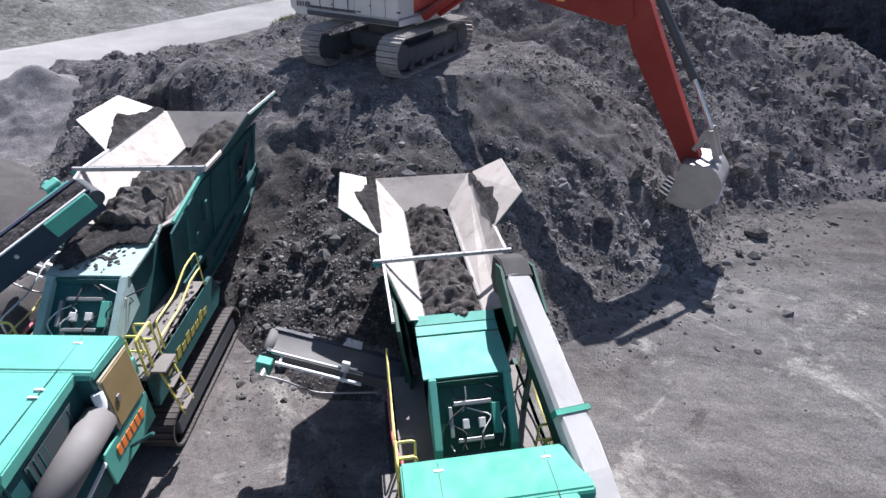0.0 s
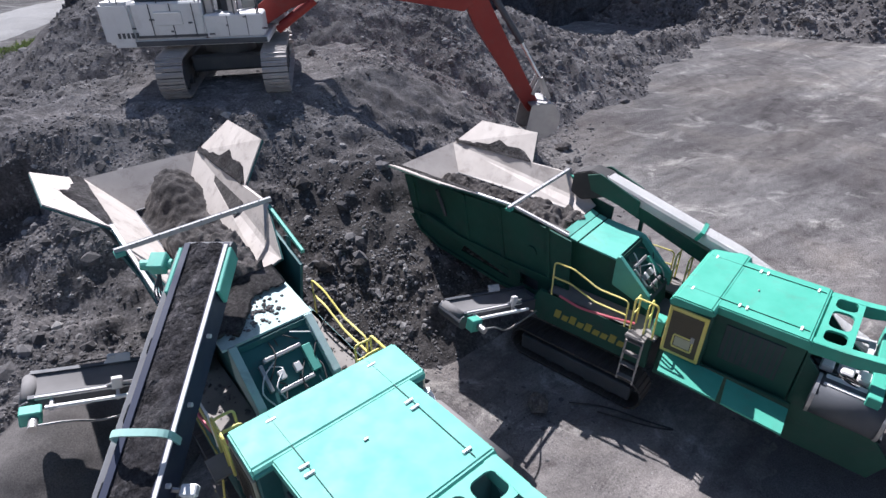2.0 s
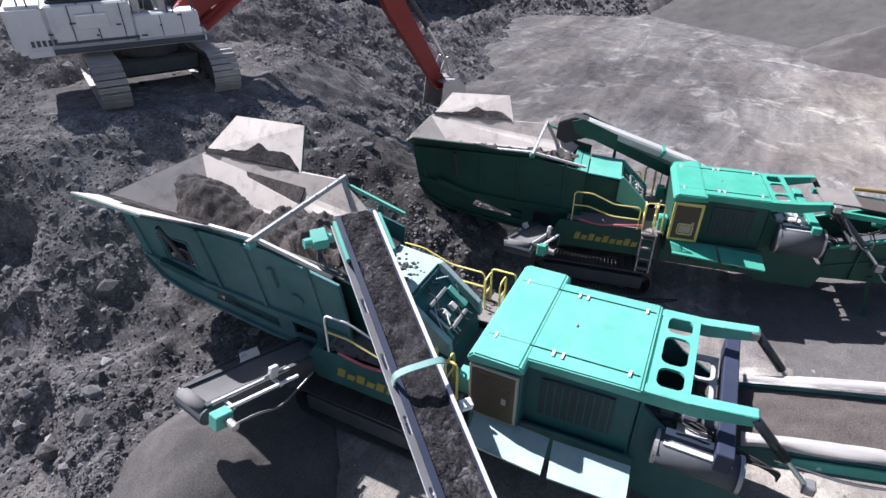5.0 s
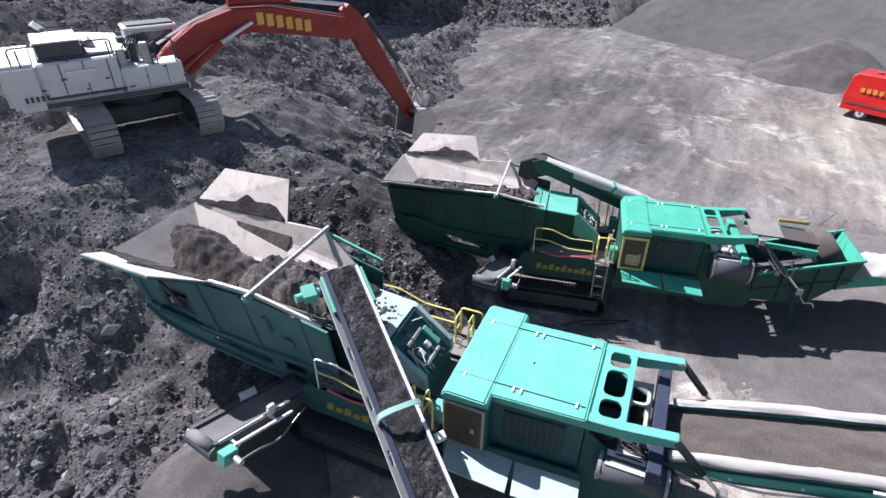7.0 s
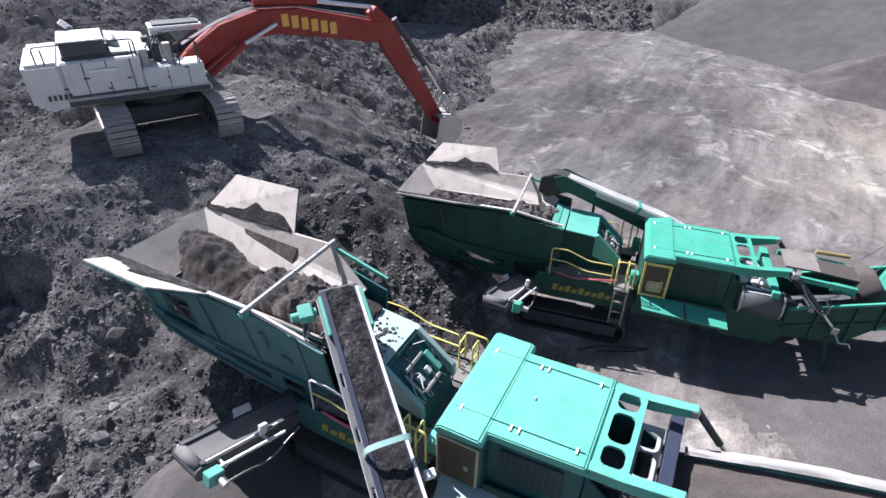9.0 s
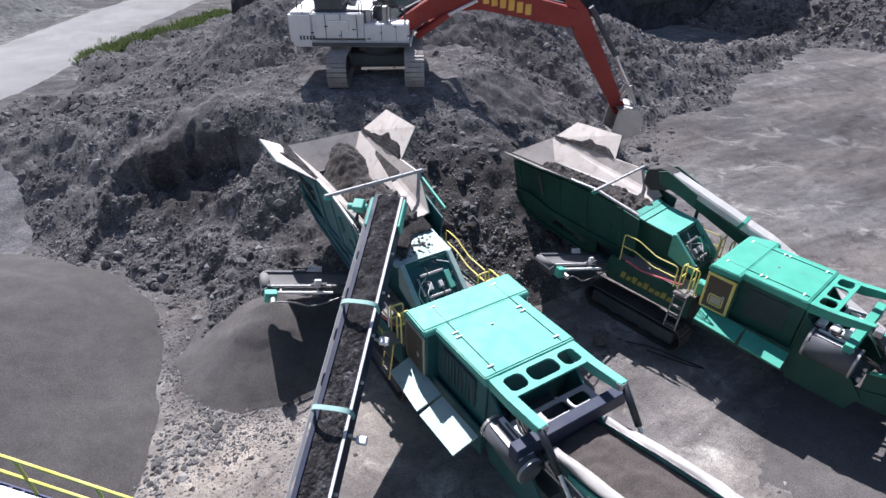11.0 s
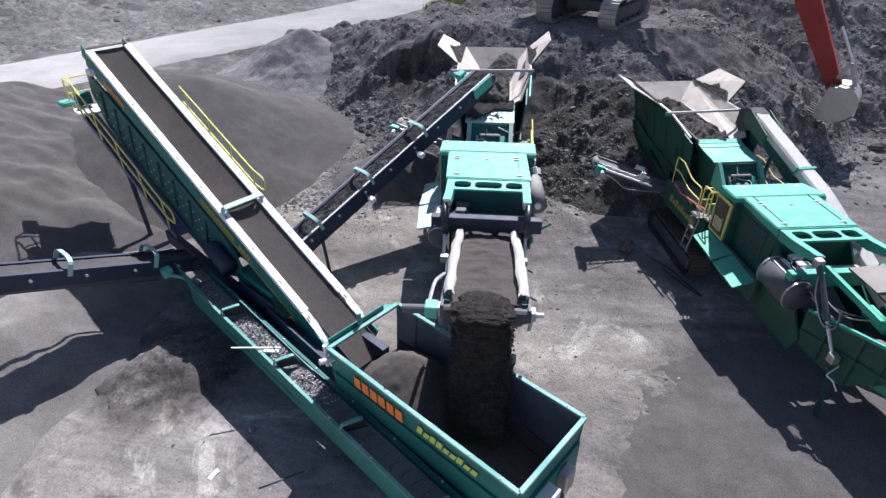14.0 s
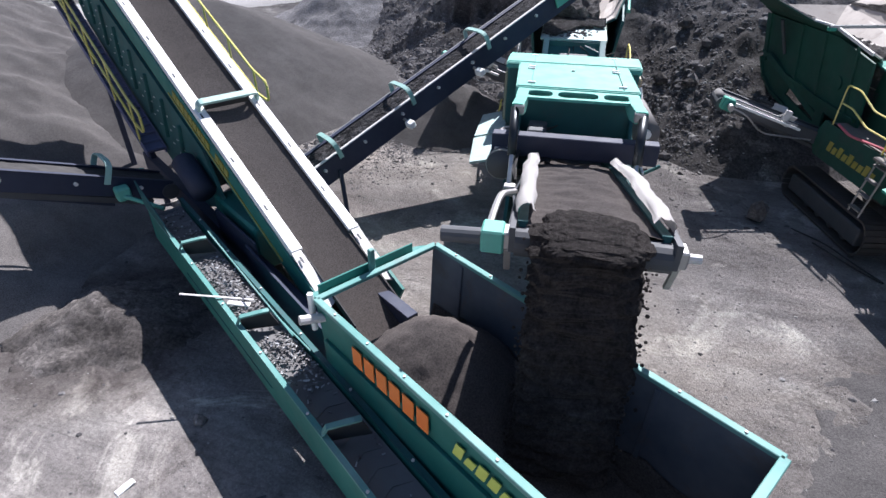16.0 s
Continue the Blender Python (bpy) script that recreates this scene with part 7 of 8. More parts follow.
# walkways and rails at the head
for v0, v1, u0, u1, z0, z1 in ((0.45, 0.82, 9.45, 14.6, 1.78, 4.30), (-1.60, -1.15, 8.75, 12.6, 2.10, 3.92)):
    near = v0 > 0
    w = PSC("walkway", plate([(u0, v0, z0), (u0, v1, z0), (u1, v1, z1), (u1, v0, z1)], 0.05), WALK_STEEL, None, "blue-grey steel grating walkway with yellow rails")
    for k in range(24):
        t = k / 23
        PSC("tread", bar((u0 + (u1 - u0) * t, v0, z0 + (z1 - z0) * t + 0.04), (u0 + (u1 - u0) * t, v1, z0 + (z1 - z0) * t + 0.04), 0.10, 0.03, 0), WALK_STEEL, w)
    for q in (v0, v1):
        PSC("stringer", bar((u0 - 0.05, q, z0 - 0.02), (u1, q, z1 - 0.02), 0.03, 0.16), WALK_STEEL, w)
    ve = v1 if near else v0
    lo, hi = Vector((u0, ve, z0)), Vector((u1, ve, z1))
    up, along = Vector((0, 0, 1.0)), (hi - lo).normalized()
    loop = [hi + up * 0.92, lo + up * 0.92 + along * 0.35, lo + up * 0.92 - Vector((0.28, 0, 0.0)), lo + up * 0.50 - Vector((0.28, 0, 0.0)), lo + up * 0.44 + along * 0.30, hi + up * 0.44]
    r_ = PSC("guard_rail", tube(rounded(loop, 0.14), 0.028, 6), YELLOW, None, "yellow tube guard rail with a looped end")
    n = 5 if near else 4
    for k in range(n):
        p = lo.lerp(hi, (k + 0.25) / (n - 0.5))
        PSC("post", tube([p, p + up * 0.92], 0.024, 6), YELLOW, r_)
hp = PSC("head_platform", box((13.9, -1.3, 4.22), (14.8, 0.95, 4.27), 0.005), SHEET, None, "grey head platform")
for v in (-1.25, 0.9):
    PSC("guard_rail", tube(rounded([(13.95, v, 4.27), (13.95, v, 5.2), (14.75, v, 5.2), (14.75, v, 4.27)], 0.12), 0.026, 6), YELLOW, hp)
PSC("guard_rail", tube([(14.75, -1.25, 5.2), (14.75, 0.9, 5.2)], 0.026, 6), YELLOW, hp)
PSC("guard_rail", tube([(14.75, -1.25, 4.75), (14.75, 0.9, 4.75)], 0.022, 6), YELLOW, hp)
PSC("work_light", box((14.6, 0.8, 4.4), (15.0, 1.2, 4.55), 0.03), TEAL, hp)
PSC("control_box", box((13.9, 0.5, 4.55), (14.2, 0.9, 4.9), 0.02), SCREEN_GREEN, hp)
PSC("head_light", box((13.3, 0.32, 5.45), (13.6, 0.52, 5.62), 0.03), BEAM_WHITE, hp, "small pale work light")
PSC("lamp_bracket", tube(rounded([(13.45, 0.30, 5.3), (13.5, 0.55, 5.3), (13.45, 0.45, 5.5)], 0.06), 0.02, 6), STEEL, hp)

# oversize side conveyor along the near flank
D0, D1 = Vector((-1.60, 1.40, 0.93)), Vector((7.6, 1.16, 1.28))
DW = 0.29
dc = PSC("side_conveyor", bar(D0 + Vector((0.2, 0, -0.26)), D1 + Vector((0, 0, -0.26)), 0.4, 0.12), DARK_STEEL, None, "low side conveyor along the hopper carrying loose chips")
md, nd = frame_of(D0, D1)


def PDC(name, bm, material, parent=None, label="", smooth=False):
    return part(name, bm, material, dc, label, smooth)


def side_load(y):
    """How thickly chips lie along the belt."""
    return smooth_step(4.9, 5.4, y) * smooth_step(7.4, 6.6, y) + 0.8 * smooth_step(3.3, 3.9, y) * smooth_step(4.95, 4.6, y) + 0.25 * smooth_step(7.3, 7.7, y)


bm = bmesh.new()
rows = []
for i in range(150):
    y = nd * i / 149
    k = 0.09 * side_load(y)
    rows.append([bm.verts.new(md @ Vector((t * (DW - 0.05), y, 0.04 * t * t + k * (1 - t * t) * (0.6 + 0.8 * fbm(y, t, 2.0, 3, 3.0)) + k * 0.4 * fbm(y, t, 9, 3)))) for t in (k_ / 5 - 1 for k_ in range(11))])
for a, b in zip(rows, rows[1:]):
    for k in range(10):
        bm.faces.new((a[k], a[k + 1], b[k + 1], b[k]))
PDC("belt", bm, RUBBER_DUSTY, None, "dusty black belt with raised chevrons", True)
for k in range(34):
    y = 0.5 + 0.27 * k
    if side_load(y) < 0.4:
        for s in (-1, 1):
            PDC("chevron", bar(md @ Vector((0, y + 0.10, 0.002)), md @ Vector((s * (DW - 0.08), y, 0.028)), 0.025, 0.012, 0), RUBBER_DUSTY)
for s in (-1, 1):
    PDC("side_frame", box((s * DW - 0.02, 0.1, -0.48 if s < 0 else -0.30), (s * DW + 0.02, nd, 0.16), 0.006, m=md), SCREEN_GREEN, None, "green side frame")
    PDC("top_flange", box((s * DW - 0.035, 0.1, 0.16), (s * DW + 0.035, nd, 0.185), 0.004, m=md), RIM if s < 0 else TEAL_SIDE)
    for k in range(7):
        PDC("flange_bolt", rod(md @ Vector((s * DW, 0.7 + 1.25 * k, 0.18)), md @ Vector((s * DW, 0.7 + 1.25 * k, 0.205)), 0.018, 6), SHEET)
for y in (0.02, nd - 0.1):
    PDC("end_roller", rod(md @ Vector((-DW, y, -0.1)), md @ Vector((DW, y, -0.1)), 0.13, 14), DARK_STEEL)
for y in (0.35, 2.65, 4.98, 7.30):
    pts = [md @ Vector((-DW - 0.01, y + 0.20, 0.17)), md @ Vector((-DW + 0.04, y + 0.17, 0.30)), md @ Vector((0.02, y + 0.02, 0.36)), md @ Vector((0.10, y, 0.35))]
    PDC("bracket", strap(pts, md.to_3x3() @ Vector((0.35, 0.94, 0)), 0.075, 0.03), RIM, None, "pale strap bracket over the belt")
    PDC("curtain", plate([md @ Vector((-DW + 0.04, y + 0.17, 0.28)), md @ Vector((0.10, y + 0.0, 0.33)), md @ Vector((0.20, y - 0.05, 0.06)), md @ Vector((-DW + 0.05, y + 0.17, 0.06))], 0.02), RUBBER)
PDC("guide_rod", tube([md @ Vector((0.12, 4.3, 0.36)), md @ Vector((0.16, 7.35, 0.42))], 0.014, 6), RIM)
PDC("guide_rod", tube([md @ Vector((0.12, 4.98, 0.35)), md @ Vector((0.22, 4.05, 0.22))], 0.014, 6), RIM)
PDC("spill_flap", plate([md @ Vector((-DW - 0.02, 7.6, 0.10)), md @ Vector((-DW - 0.02, nd + 0.1, 0.16)), md @ Vector((-DW + 0.02, nd + 0.75, 0.42)), md @ Vector((-DW, 8.3, 0.30))], 0.025), TEAL_SIDE, None, "bent end sheet")
PDC("end_guard", box((-DW - 0.05, -0.12, -0.28), (-DW + 0.01, 0.9, 0.06), 0.02, m=md), SCREEN_GREEN)
# extra lower sheet, added to keep sunlight off the ground below
PDC("belly_sheet", plate([md @ Vector((-DW + 0.04, 0.9, -0.40)), md @ Vector((-DW + 0.04, 4.5, -0.40)), md @ Vector((-DW + 0.14, 4.4, -0.86)), md @ Vector((-DW + 0.14, 1.1, -0.82))], 0.02), SCREEN_GREEN)
PDC("belly_sheet", plate([md @ Vector((-DW - 0.02, 4.2, -0.24)), md @ Vector((-DW - 0.02, 7.4, -0.24)), md @ Vector((-DW + 0.06, 7.2, -0.62)), md @ Vector((-DW + 0.06, 4.6, -0.55))], 0.02), TEAL_SIDE)
for y in (3.4, 7.9):
    PDC("hanger", bar(md @ Vector((-DW + 0.05, y, -0.30)), md @ Vector((-DW + 0.10, y - 0.1, -0.72)), 0.10, 0.05), SCREEN_GREEN)
PDC("loose_lath", bar(md @ Vector((0.10, 5.55, 0.17)), md @ Vector((-0.72, 6.20, 0.27)), 0.035, 0.015), SHEET, None, "pale loose lath lying across the belt")
PDC("loose_board", bar(md @ Vector((0.02, 5.50, 0.14)), md @ Vector((-0.22, 5.72, 0.17)), 0.10, 0.03), SHEET, None, "short pale board lying on the belt")
rng = random.Random(5)
bm = bmesh.new()
made = 0
while made < 1000:
    y, x = rng.uniform(0.4, nd - 0.3), rng.uniform(-DW + 0.06, DW - 0.06)
    if rng.random() > max(0.025, side_load(y)):
        continue
    made += 1
    c = md @ Vector((x, y, 0.03 + 0.085 * side_load(y) * (1 - (x / DW) ** 2) + rng.uniform(0, 0.02)))
    d = Vector((rng.uniform(-1, 1), rng.uniform(-1, 1), rng.uniform(-0.15, 0.15))).normalized() * rng.uniform(0.010, 0.032)
    bar(c - d, c + d, rng.uniform(0.010, 0.024), 0.012, 0, bm)
chips = part("loose_chips", bm, CHIPS)
chips.matrix_world = S_POSE.copy()
tagged(chips, "grey splinters and chips lying on the side conveyor", "chips", kind="stuff")

# stacking conveyor to the near side
E0, E1 = Vector((8.88, 0.76, 1.35)), Vector((8.27, 9.5, 5.0))
ec = PSC("stacking_conveyor", bar(E0 + Vector((0, 0.4, -0.3)), E1 + Vector((0, 0, -0.3)), 0.5, 0.12), DARK_STEEL, None, "dark stacking conveyor reaching out over its pile")


def PE(name, bm, material, parent=None, label="", smooth=False):
    return part(name, bm, material, ec, label, smooth)


belt_conveyor(ec, PE, E0, E1, 0.68, 0.30, RUBBER, BLUE_STEEL, arches=(1.2, 3.15, 6.4), arch_mat=PALE_TEAL, load=0.03, seed=3.0)
PE("brace", bar((8.75, 1.8, 1.2), (8.62, 4.6, 2.5), 0.08, 0.08), BLUE_STEEL)
PE("stay", tube([(9.35, 1.0, 1.5), (9.2, 3.0, 2.0), (9.1, 5.2, 3.0)], 0.03, 6), TEAL)
PE("winch", box((8.15, 1.55, 1.45), (8.4, 1.8, 1.7), 0.03), TEAL)
PE("winch_arm", rod((8.2, 1.7, 1.55), (7.6, 1.2, 1.35), 0.04, 8), TEAL)

# return conveyor from the screener up to crusher A's hopper, with its own feet
C0, C1 = Vector((-13.0, 3.41, 1.22)), Vector((-8.2, 10.1, 4.60))
cconv = thing("recirculating_conveyor", pose(-13.0, 3.41, 0), "long dark inclined conveyor feeding oversize back to the crusher", "conveyor")


def PCV(name, bm, material, parent=None, label="", smooth=False):
    for v in bm.verts:
        v.co -= Vector((-13.0, 3.41, 0))
    return part(name, bm, material, cconv, label, smooth)


mc, nc = frame_of(C0, C1)
belt_conveyor(None, PCV, C0, C1, 0.67, 0.45, BELT_ROCK, BLUE_STEEL, arches=(1.06, 3.16, 5.57), arch_mat=PALE_TEAL, load=0.10, seed=11.0)
PCV("edge_strip", box((0.315, 0.2, 0.08), (0.375, nc - 0.05, 0.115), 0.004, m=mc), SHEET, None, "pale worn edge strip")
# the west flank: a pale plate leaning out, with long slots
slots = [(-nc / 2 + 0.55 + 1.05 * k, -0.045, -nc / 2 + 0.85 + 1.05 * k, 0.045) for k in range(8)]
lean = mc @ Matrix.Translation((-0.42, nc / 2, -0.02)) @ Matrix.Rotation(radians(-52), 4, "Y") @ Matrix.Rotation(radians(90), 4, "Z") @ Matrix.Rotation(radians(90), 4, "X") @ Matrix.Rotation(radians(90), 4, "X")
PCV("slotted_flank", holed_plate(nc - 0.3, 0.20, slots, 0.02, m=lean, r=0.05), FLANK_GREY, None, "pale grey flank plate with long slots")
for s in (-1, 1):
    PCV("head_guard", box((s * 0.42 - 0.035, nc - 1.0, -0.26), (s * 0.42 + 0.035, nc - 0.1, 0.10), 0.015, m=mc), TEAL, None, "bright teal head guard")
PCV("head_motor", rod(mc @ Vector((-0.55, nc - 0.35, -0.05)), mc @ Vector((-1.05, nc - 0.4, 0.0)), 0.09, 12), TEAL)
PCV("head_motor", box((-0.9, nc - 0.52, -0.12), (-0.62, nc - 0.2, 0.12), 0.02, m=mc), TEAL)
for k in range(4):
    PCV("hose", tube(rounded([mc @ Vector((-0.55, nc - 0.9 - 0.1 * k, -0.2)), mc @ Vector((-0.75 - 0.05 * k, nc - 0.7, -0.35)), mc @ Vector((-0.8, nc - 0.4, -0.15))], 0.12), 0.016, 5), DARK_STEEL)
for y, w in ((0.9, 0.55),):
    for s in (-1, 1):
        a = mc @ Vector((s * 0.36, y, -0.3))
        PCV("prop", bar(a, (a.x + (0.25 if s > 0 else -0.25), a.y - 0.3, 0.0), 0.08, 0.08), BLUE_STEEL)
for y in (2.7, 4.9):
    PCV("work_lamp", box((0.5, y, -0.35), (0.72, y + 0.16, -0.2), 0.02, m=mc), BEAM_WHITE, None, "small white work lamp")
    PCV("lamp_arm", bar(mc @ Vector((0.4, y + 0.08, -0.2)), mc @ Vector((0.55, y + 0.08, -0.28)), 0.04, 0.04), STEEL)



def falling(name, end, ax, fw, z0, z1, half, thick, label, seed):
    """A curtain of fines leaving a belt: a ragged, rippled body with loose crumbs round it."""
    bm = bmesh.new()
    nr, ns = 84, 36
    rings = []
    for i in range(nr + 1):
        t = i / nr
        z = z0 - (z0 - z1) * t
        fall = math.sqrt(max(0.0, z0 + 0.03 - z) * 0.22)
        hw, th = half * (1 - 0.08 * t), thick * (1 + 0.3 * t)
        c = Vector((end.x, end.y, 0)) + fw * (0.02 + fall)
        ring = []
        for k in range(ns):
            a = 2 * math.pi * k / ns
            ca, sa = math.cos(a), math.sin(a)
            sx = math.copysign(abs(ca) ** 0.35, ca) * hw
            sy = math.copysign(abs(sa) ** 0.6, sa) * th
            rag = 0.05 * fbm(sx * 5, z * 5 + sy * 4, 1.0, 4, seed + 7) + 0.05 * fbm(sx * 2 + 3, z * 2.2 + sy * 3, 1.6, 4, seed) + 0.06 * fbm(sx * 2.2, z * 8, 1.0, 3, seed + 2) + 0.02 * fbm(sx * 9, z * 14, 1.0, 2, seed)
            p = c + ax * (sx + rag * ca * 1.2) + fw * (sy + rag * (1 if sa > 0 else -1))
            ring.append(bm.verts.new((p.x, p.y, z + 0.02 * fbm(sx * 6, z * 5, 1, 2))))
        rings.append(ring)
    for a, b in zip(rings, rings[1:]):
        for k in range(ns):
            bm.faces.new((a[k], a[(k + 1) % ns], b[(k + 1) % ns], b[k]))
    bm.faces.new(rings[0][::-1])
    bm.faces.new(rings[-1])
    crest = Vector((end.x, end.y, z0 - 0.05)) + fw * 0.06
    m = Matrix((ax, fw, Vector((0, 0, 1)))).transposed().to_4x4()
    m.translation = crest
    made = bmesh.ops.create_icosphere(bm, subdivisions=5, radius=1.0)["verts"]
    for v in made:
        q = Vector((math.copysign(abs(v.co.x) ** 0.5, v.co.x) * half * 0.98, v.co.y * (thick + 0.28), v.co.z * 0.11))
        q *= 1 + 0.12 * fbm(q.x * 3, q.y * 7, 1.0, 3, seed) + 0.09 * fbm(q.x * 11, q.y * 14, 1.0, 3, seed)
        v.co = m @ q
    rng = random.Random(900 + int(seed))
    for k in range(900):
        z = z1 + (z0 - z1) * rng.random()
        fall = math.sqrt(max(0.0, z0 + 0.03 - z) * 0.22)
        side = rng.choice((-1, 1)) * (half * 0.94 + abs(rng.gauss(0, 0.05)))
        p = Vector((end.x, end.y, z)) + fw * (fall + rng.uniform(-0.15, thick + 0.09)) + ax * (rng.uniform(-half, half) if rng.random() < 0.6 else side)
        bmesh.ops.create_icosphere(bm, subdivisions=1, radius=rng.uniform(0.006, 0.024), matrix=Matrix.Translation(p))
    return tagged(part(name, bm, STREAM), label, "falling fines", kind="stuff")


axes = A_POSE.to_3x3()
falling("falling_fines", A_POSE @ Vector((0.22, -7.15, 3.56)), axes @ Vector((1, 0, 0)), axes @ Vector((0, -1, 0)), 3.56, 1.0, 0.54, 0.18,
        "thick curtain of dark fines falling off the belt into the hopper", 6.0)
axes = B_POSE.to_3x3()
falling("falling_fines", B_POSE @ Vector((0.05, -7.20, 2.46)), axes @ Vector((1, 0, 0)), axes @ Vector((0, -1, 0)), 2.48, 0.75, 0.46, 0.10,
        "curtain of dark fines dropping off the sheeted belt onto its pile", 16.0)


def bin_fill(u, v):
    z = 0.64 + 1.22 * math.exp(-(((u - 1.25) / 1.0) ** 2 + ((v - 0.05) / 1.1) ** 2)) + 0.35 * math.exp(-(((u - 0.1) / 1.1) ** 2)) + 0.42 * math.exp(-(((u + 2.3) / 0.6) ** 2 + ((v - 0.7) / 0.5) ** 2))
    return z + 0.07 * fbm(u, v, 1.2, 4) + 0.035 * fbm(u * 2.2 + v, v - u, 2.0, 4, 3.0) + 0.02 * fbm(u, v, 8, 3)


load("fines_load", S_POSE, grid(-2.24, 2.26, 0.05), grid(-0.84, 0.82, 0.05), bin_fill, FINES, "brown-black fines heaped in the screener's hopper", "fines")

# ---- the excavator on its bench ----
EX, EY, EZ = -3.9, 21.9, 4.46
TURN_DEG = -27.0
exc = thing("excavator", pose(EX, EY, EZ), "white excavator with a long red boom standing on the heap's bench", "excavator")


def PX(name, bm, material, parent=None, label="", smooth=False):
    return part(name, bm, material, parent or exc, label, smooth)


def turned(bm, deg):
    bmesh.ops.rotate(bm, verts=bm.verts, cent=(0, 0, 0), matrix=Matrix.Rotation(radians(deg), 3, "Z"))
    return bm


# undercarriage: y runs along the tracks
TD = 156.0
L, r, gauge, tw = 4.3, 0.60, 1.58, 0.80
for s in (-1, 1):
    tr = PX("track", turned(box((s * gauge - 0.20, -L / 2 - 0.1, 0.22), (s * gauge + 0.20, L / 2 + 0.1, 0.82), 0.06), TD), DARK_STEEL)
    bm = bmesh.new()
    per = 2 * L + 2 * math.pi * r
    cnt = 66
    for k in range(cnt):
        t = per * k / cnt
        if t < L:
            y, z, ny, nz = -L / 2 + t, 2 * r + 0.02, 0, 1
        elif t < L + math.pi * r:
            a = (t - L) / r
            y, z, ny, nz = L / 2 + r * math.sin(a), r + 0.02 + r * math.cos(a), math.sin(a), math.cos(a)
        elif t < 2 * L + math.pi * r:
            y, z, ny, nz = L / 2 - (t - L - math.pi * r), 0.02, 0, -1
        else:
            a = (t - 2 * L - math.pi * r) / r
            y, z, ny, nz = -L / 2 - r * math.sin(a), r + 0.02 - r * math.cos(a), -math.sin(a), -math.cos(a)
        p = Vector((0, y, z))
        bar((s * gauge - tw / 2, y, z), (s * gauge + tw / 2, y, z), 0.155, 0.045, 0, bm, up=(0, ny, nz))
        q = p + Vector((0, ny, nz)) * 0.04
        bar((s * gauge - tw / 2, q.y, q.z), (s * gauge + tw / 2, q.y, q.z), 0.03, 0.05, 0, bm, up=(0, ny, nz))
    PX("track_chain", turned(bm, TD), TRACK, tr, "dusty steel track shoes with grousers")
    for y in (-1.6, -0.8, 0.0, 0.8, 1.6):
        PX("roller", turned(rod((s * gauge - 0.24, y, 0.22), (s * gauge + 0.24, y, 0.22), 0.16, 12), TD), DARK_STEEL, tr)
    for y in (-L / 2, L / 2):
        PX("sprocket", turned(rod((s * gauge - 0.26, y, r + 0.02), (s * gauge + 0.26, y, r + 0.02), 0.40, 18), TD), DARK_STEEL, tr)
PX("carbody", turned(box((-1.25, -0.95, 0.45), (1.25, 0.95, 1.0), 0.08), TD), DARK_STEEL)
PX("slew_ring", rod((0, 0, 0.98), (0, 0, 1.44), 0.85, 28), DARK_STEEL)

# upper works: x ahead along the boom
UD = TURN_DEG


def PU(name, bm, material, parent=None, label="", smooth=False):
    for v in bm.verts:
        if v.co.x < 0:
            v.co.x *= 1.04
        v.co.z += 0.22
    return PX(name, turned(bm, UD), material, parent, label, smooth)


deck = PU("turntable", box((-3.05, -1.62, 1.22), (1.55, 1.62, 1.42), 0.03), EXC_WHITE)
cw = PU("counterweight", prism([(-1.62, 1.30), (1.62, 1.30), (1.62, 2.55), (-1.62, 2.55)], -3.30, -2.35, bev=0.10), EXC_WHITE, None, "chipped white counterweight")
PU("engine_house", box((-2.40, -1.58, 1.42), (-0.35, 1.58, 2.52), 0.06), EXC_WHITE, None, "white engine cover")
PU("engine_top", box((-2.30, -1.35, 2.52), (-0.55, 1.35, 2.62), 0.03), DARK_STEEL)
PU("radiator_grille", box((-2.1, -1.30, 2.60), (-1.1, -0.2, 2.80), 0.02), DARK_STEEL, None, "dark cooling louvres")
for k in range(7):
    PU("louvre", box((-2.05 + 0.14 * k, -1.28, 2.80), (-1.98 + 0.14 * k, -0.22, 2.83), 0), STEEL)
PU("side_box", box((-0.35, -1.60, 1.42), (1.45, -0.62, 2.12), 0.05), EXC_WHITE, None, "white side locker")
PU("side_box", box((-0.35, 0.70, 1.42), (0.25, 1.60, 2.12), 0.05), EXC_WHITE)
PU("side_hatch", box((-1.75, -1.62, 1.85), (-0.95, -1.585, 2.25), 0.01), EXC_WHITE)
PU("hatch_lip", box((-1.72, -1.66, 2.20), (-1.0, -1.60, 2.24), 0.005), BEAM_WHITE)
PU("side_stripe", box((-2.30, -1.595, 1.48), (1.3, -1.575, 1.56), 0), DARK_STEEL)
for k in range(5):
    PU("lettering_bar", box((-2.9 + 0.13 * k, -1.63, 1.50), (-2.82 + 0.13 * k, -1.615, 1.66), 0), DARK_STEEL, cw)
for x, z in ((-3.305, 1.5), (-3.305, 2.2), (-3.305, 1.75)):
    for y in (-1.1, 0.2, 1.2):
        PU("paint_chip", box((x - 0.004, y + 0.3 * math.sin(z * 9), z), (x + 0.002, y + 0.3 * math.sin(z * 9) + 0.16, z + 0.12), 0), DARK_STEEL, cw)
ex_ = PU("exhaust", rod((-1.9, 0.55, 2.6), (-1.9, 0.55, 3.15), 0.10, 14), STEEL, None, "", True)
PU("exhaust_tip", rod((-1.9, 0.55, 3.1), (-2.1, 0.55, 3.32), 0.09, 12), BEAM_WHITE, ex_)
PU("air_cleaner", rod((-0.9, -0.7, 2.72), (-0.9, 0.3, 2.72), 0.16, 14), STEEL, None, "", True)
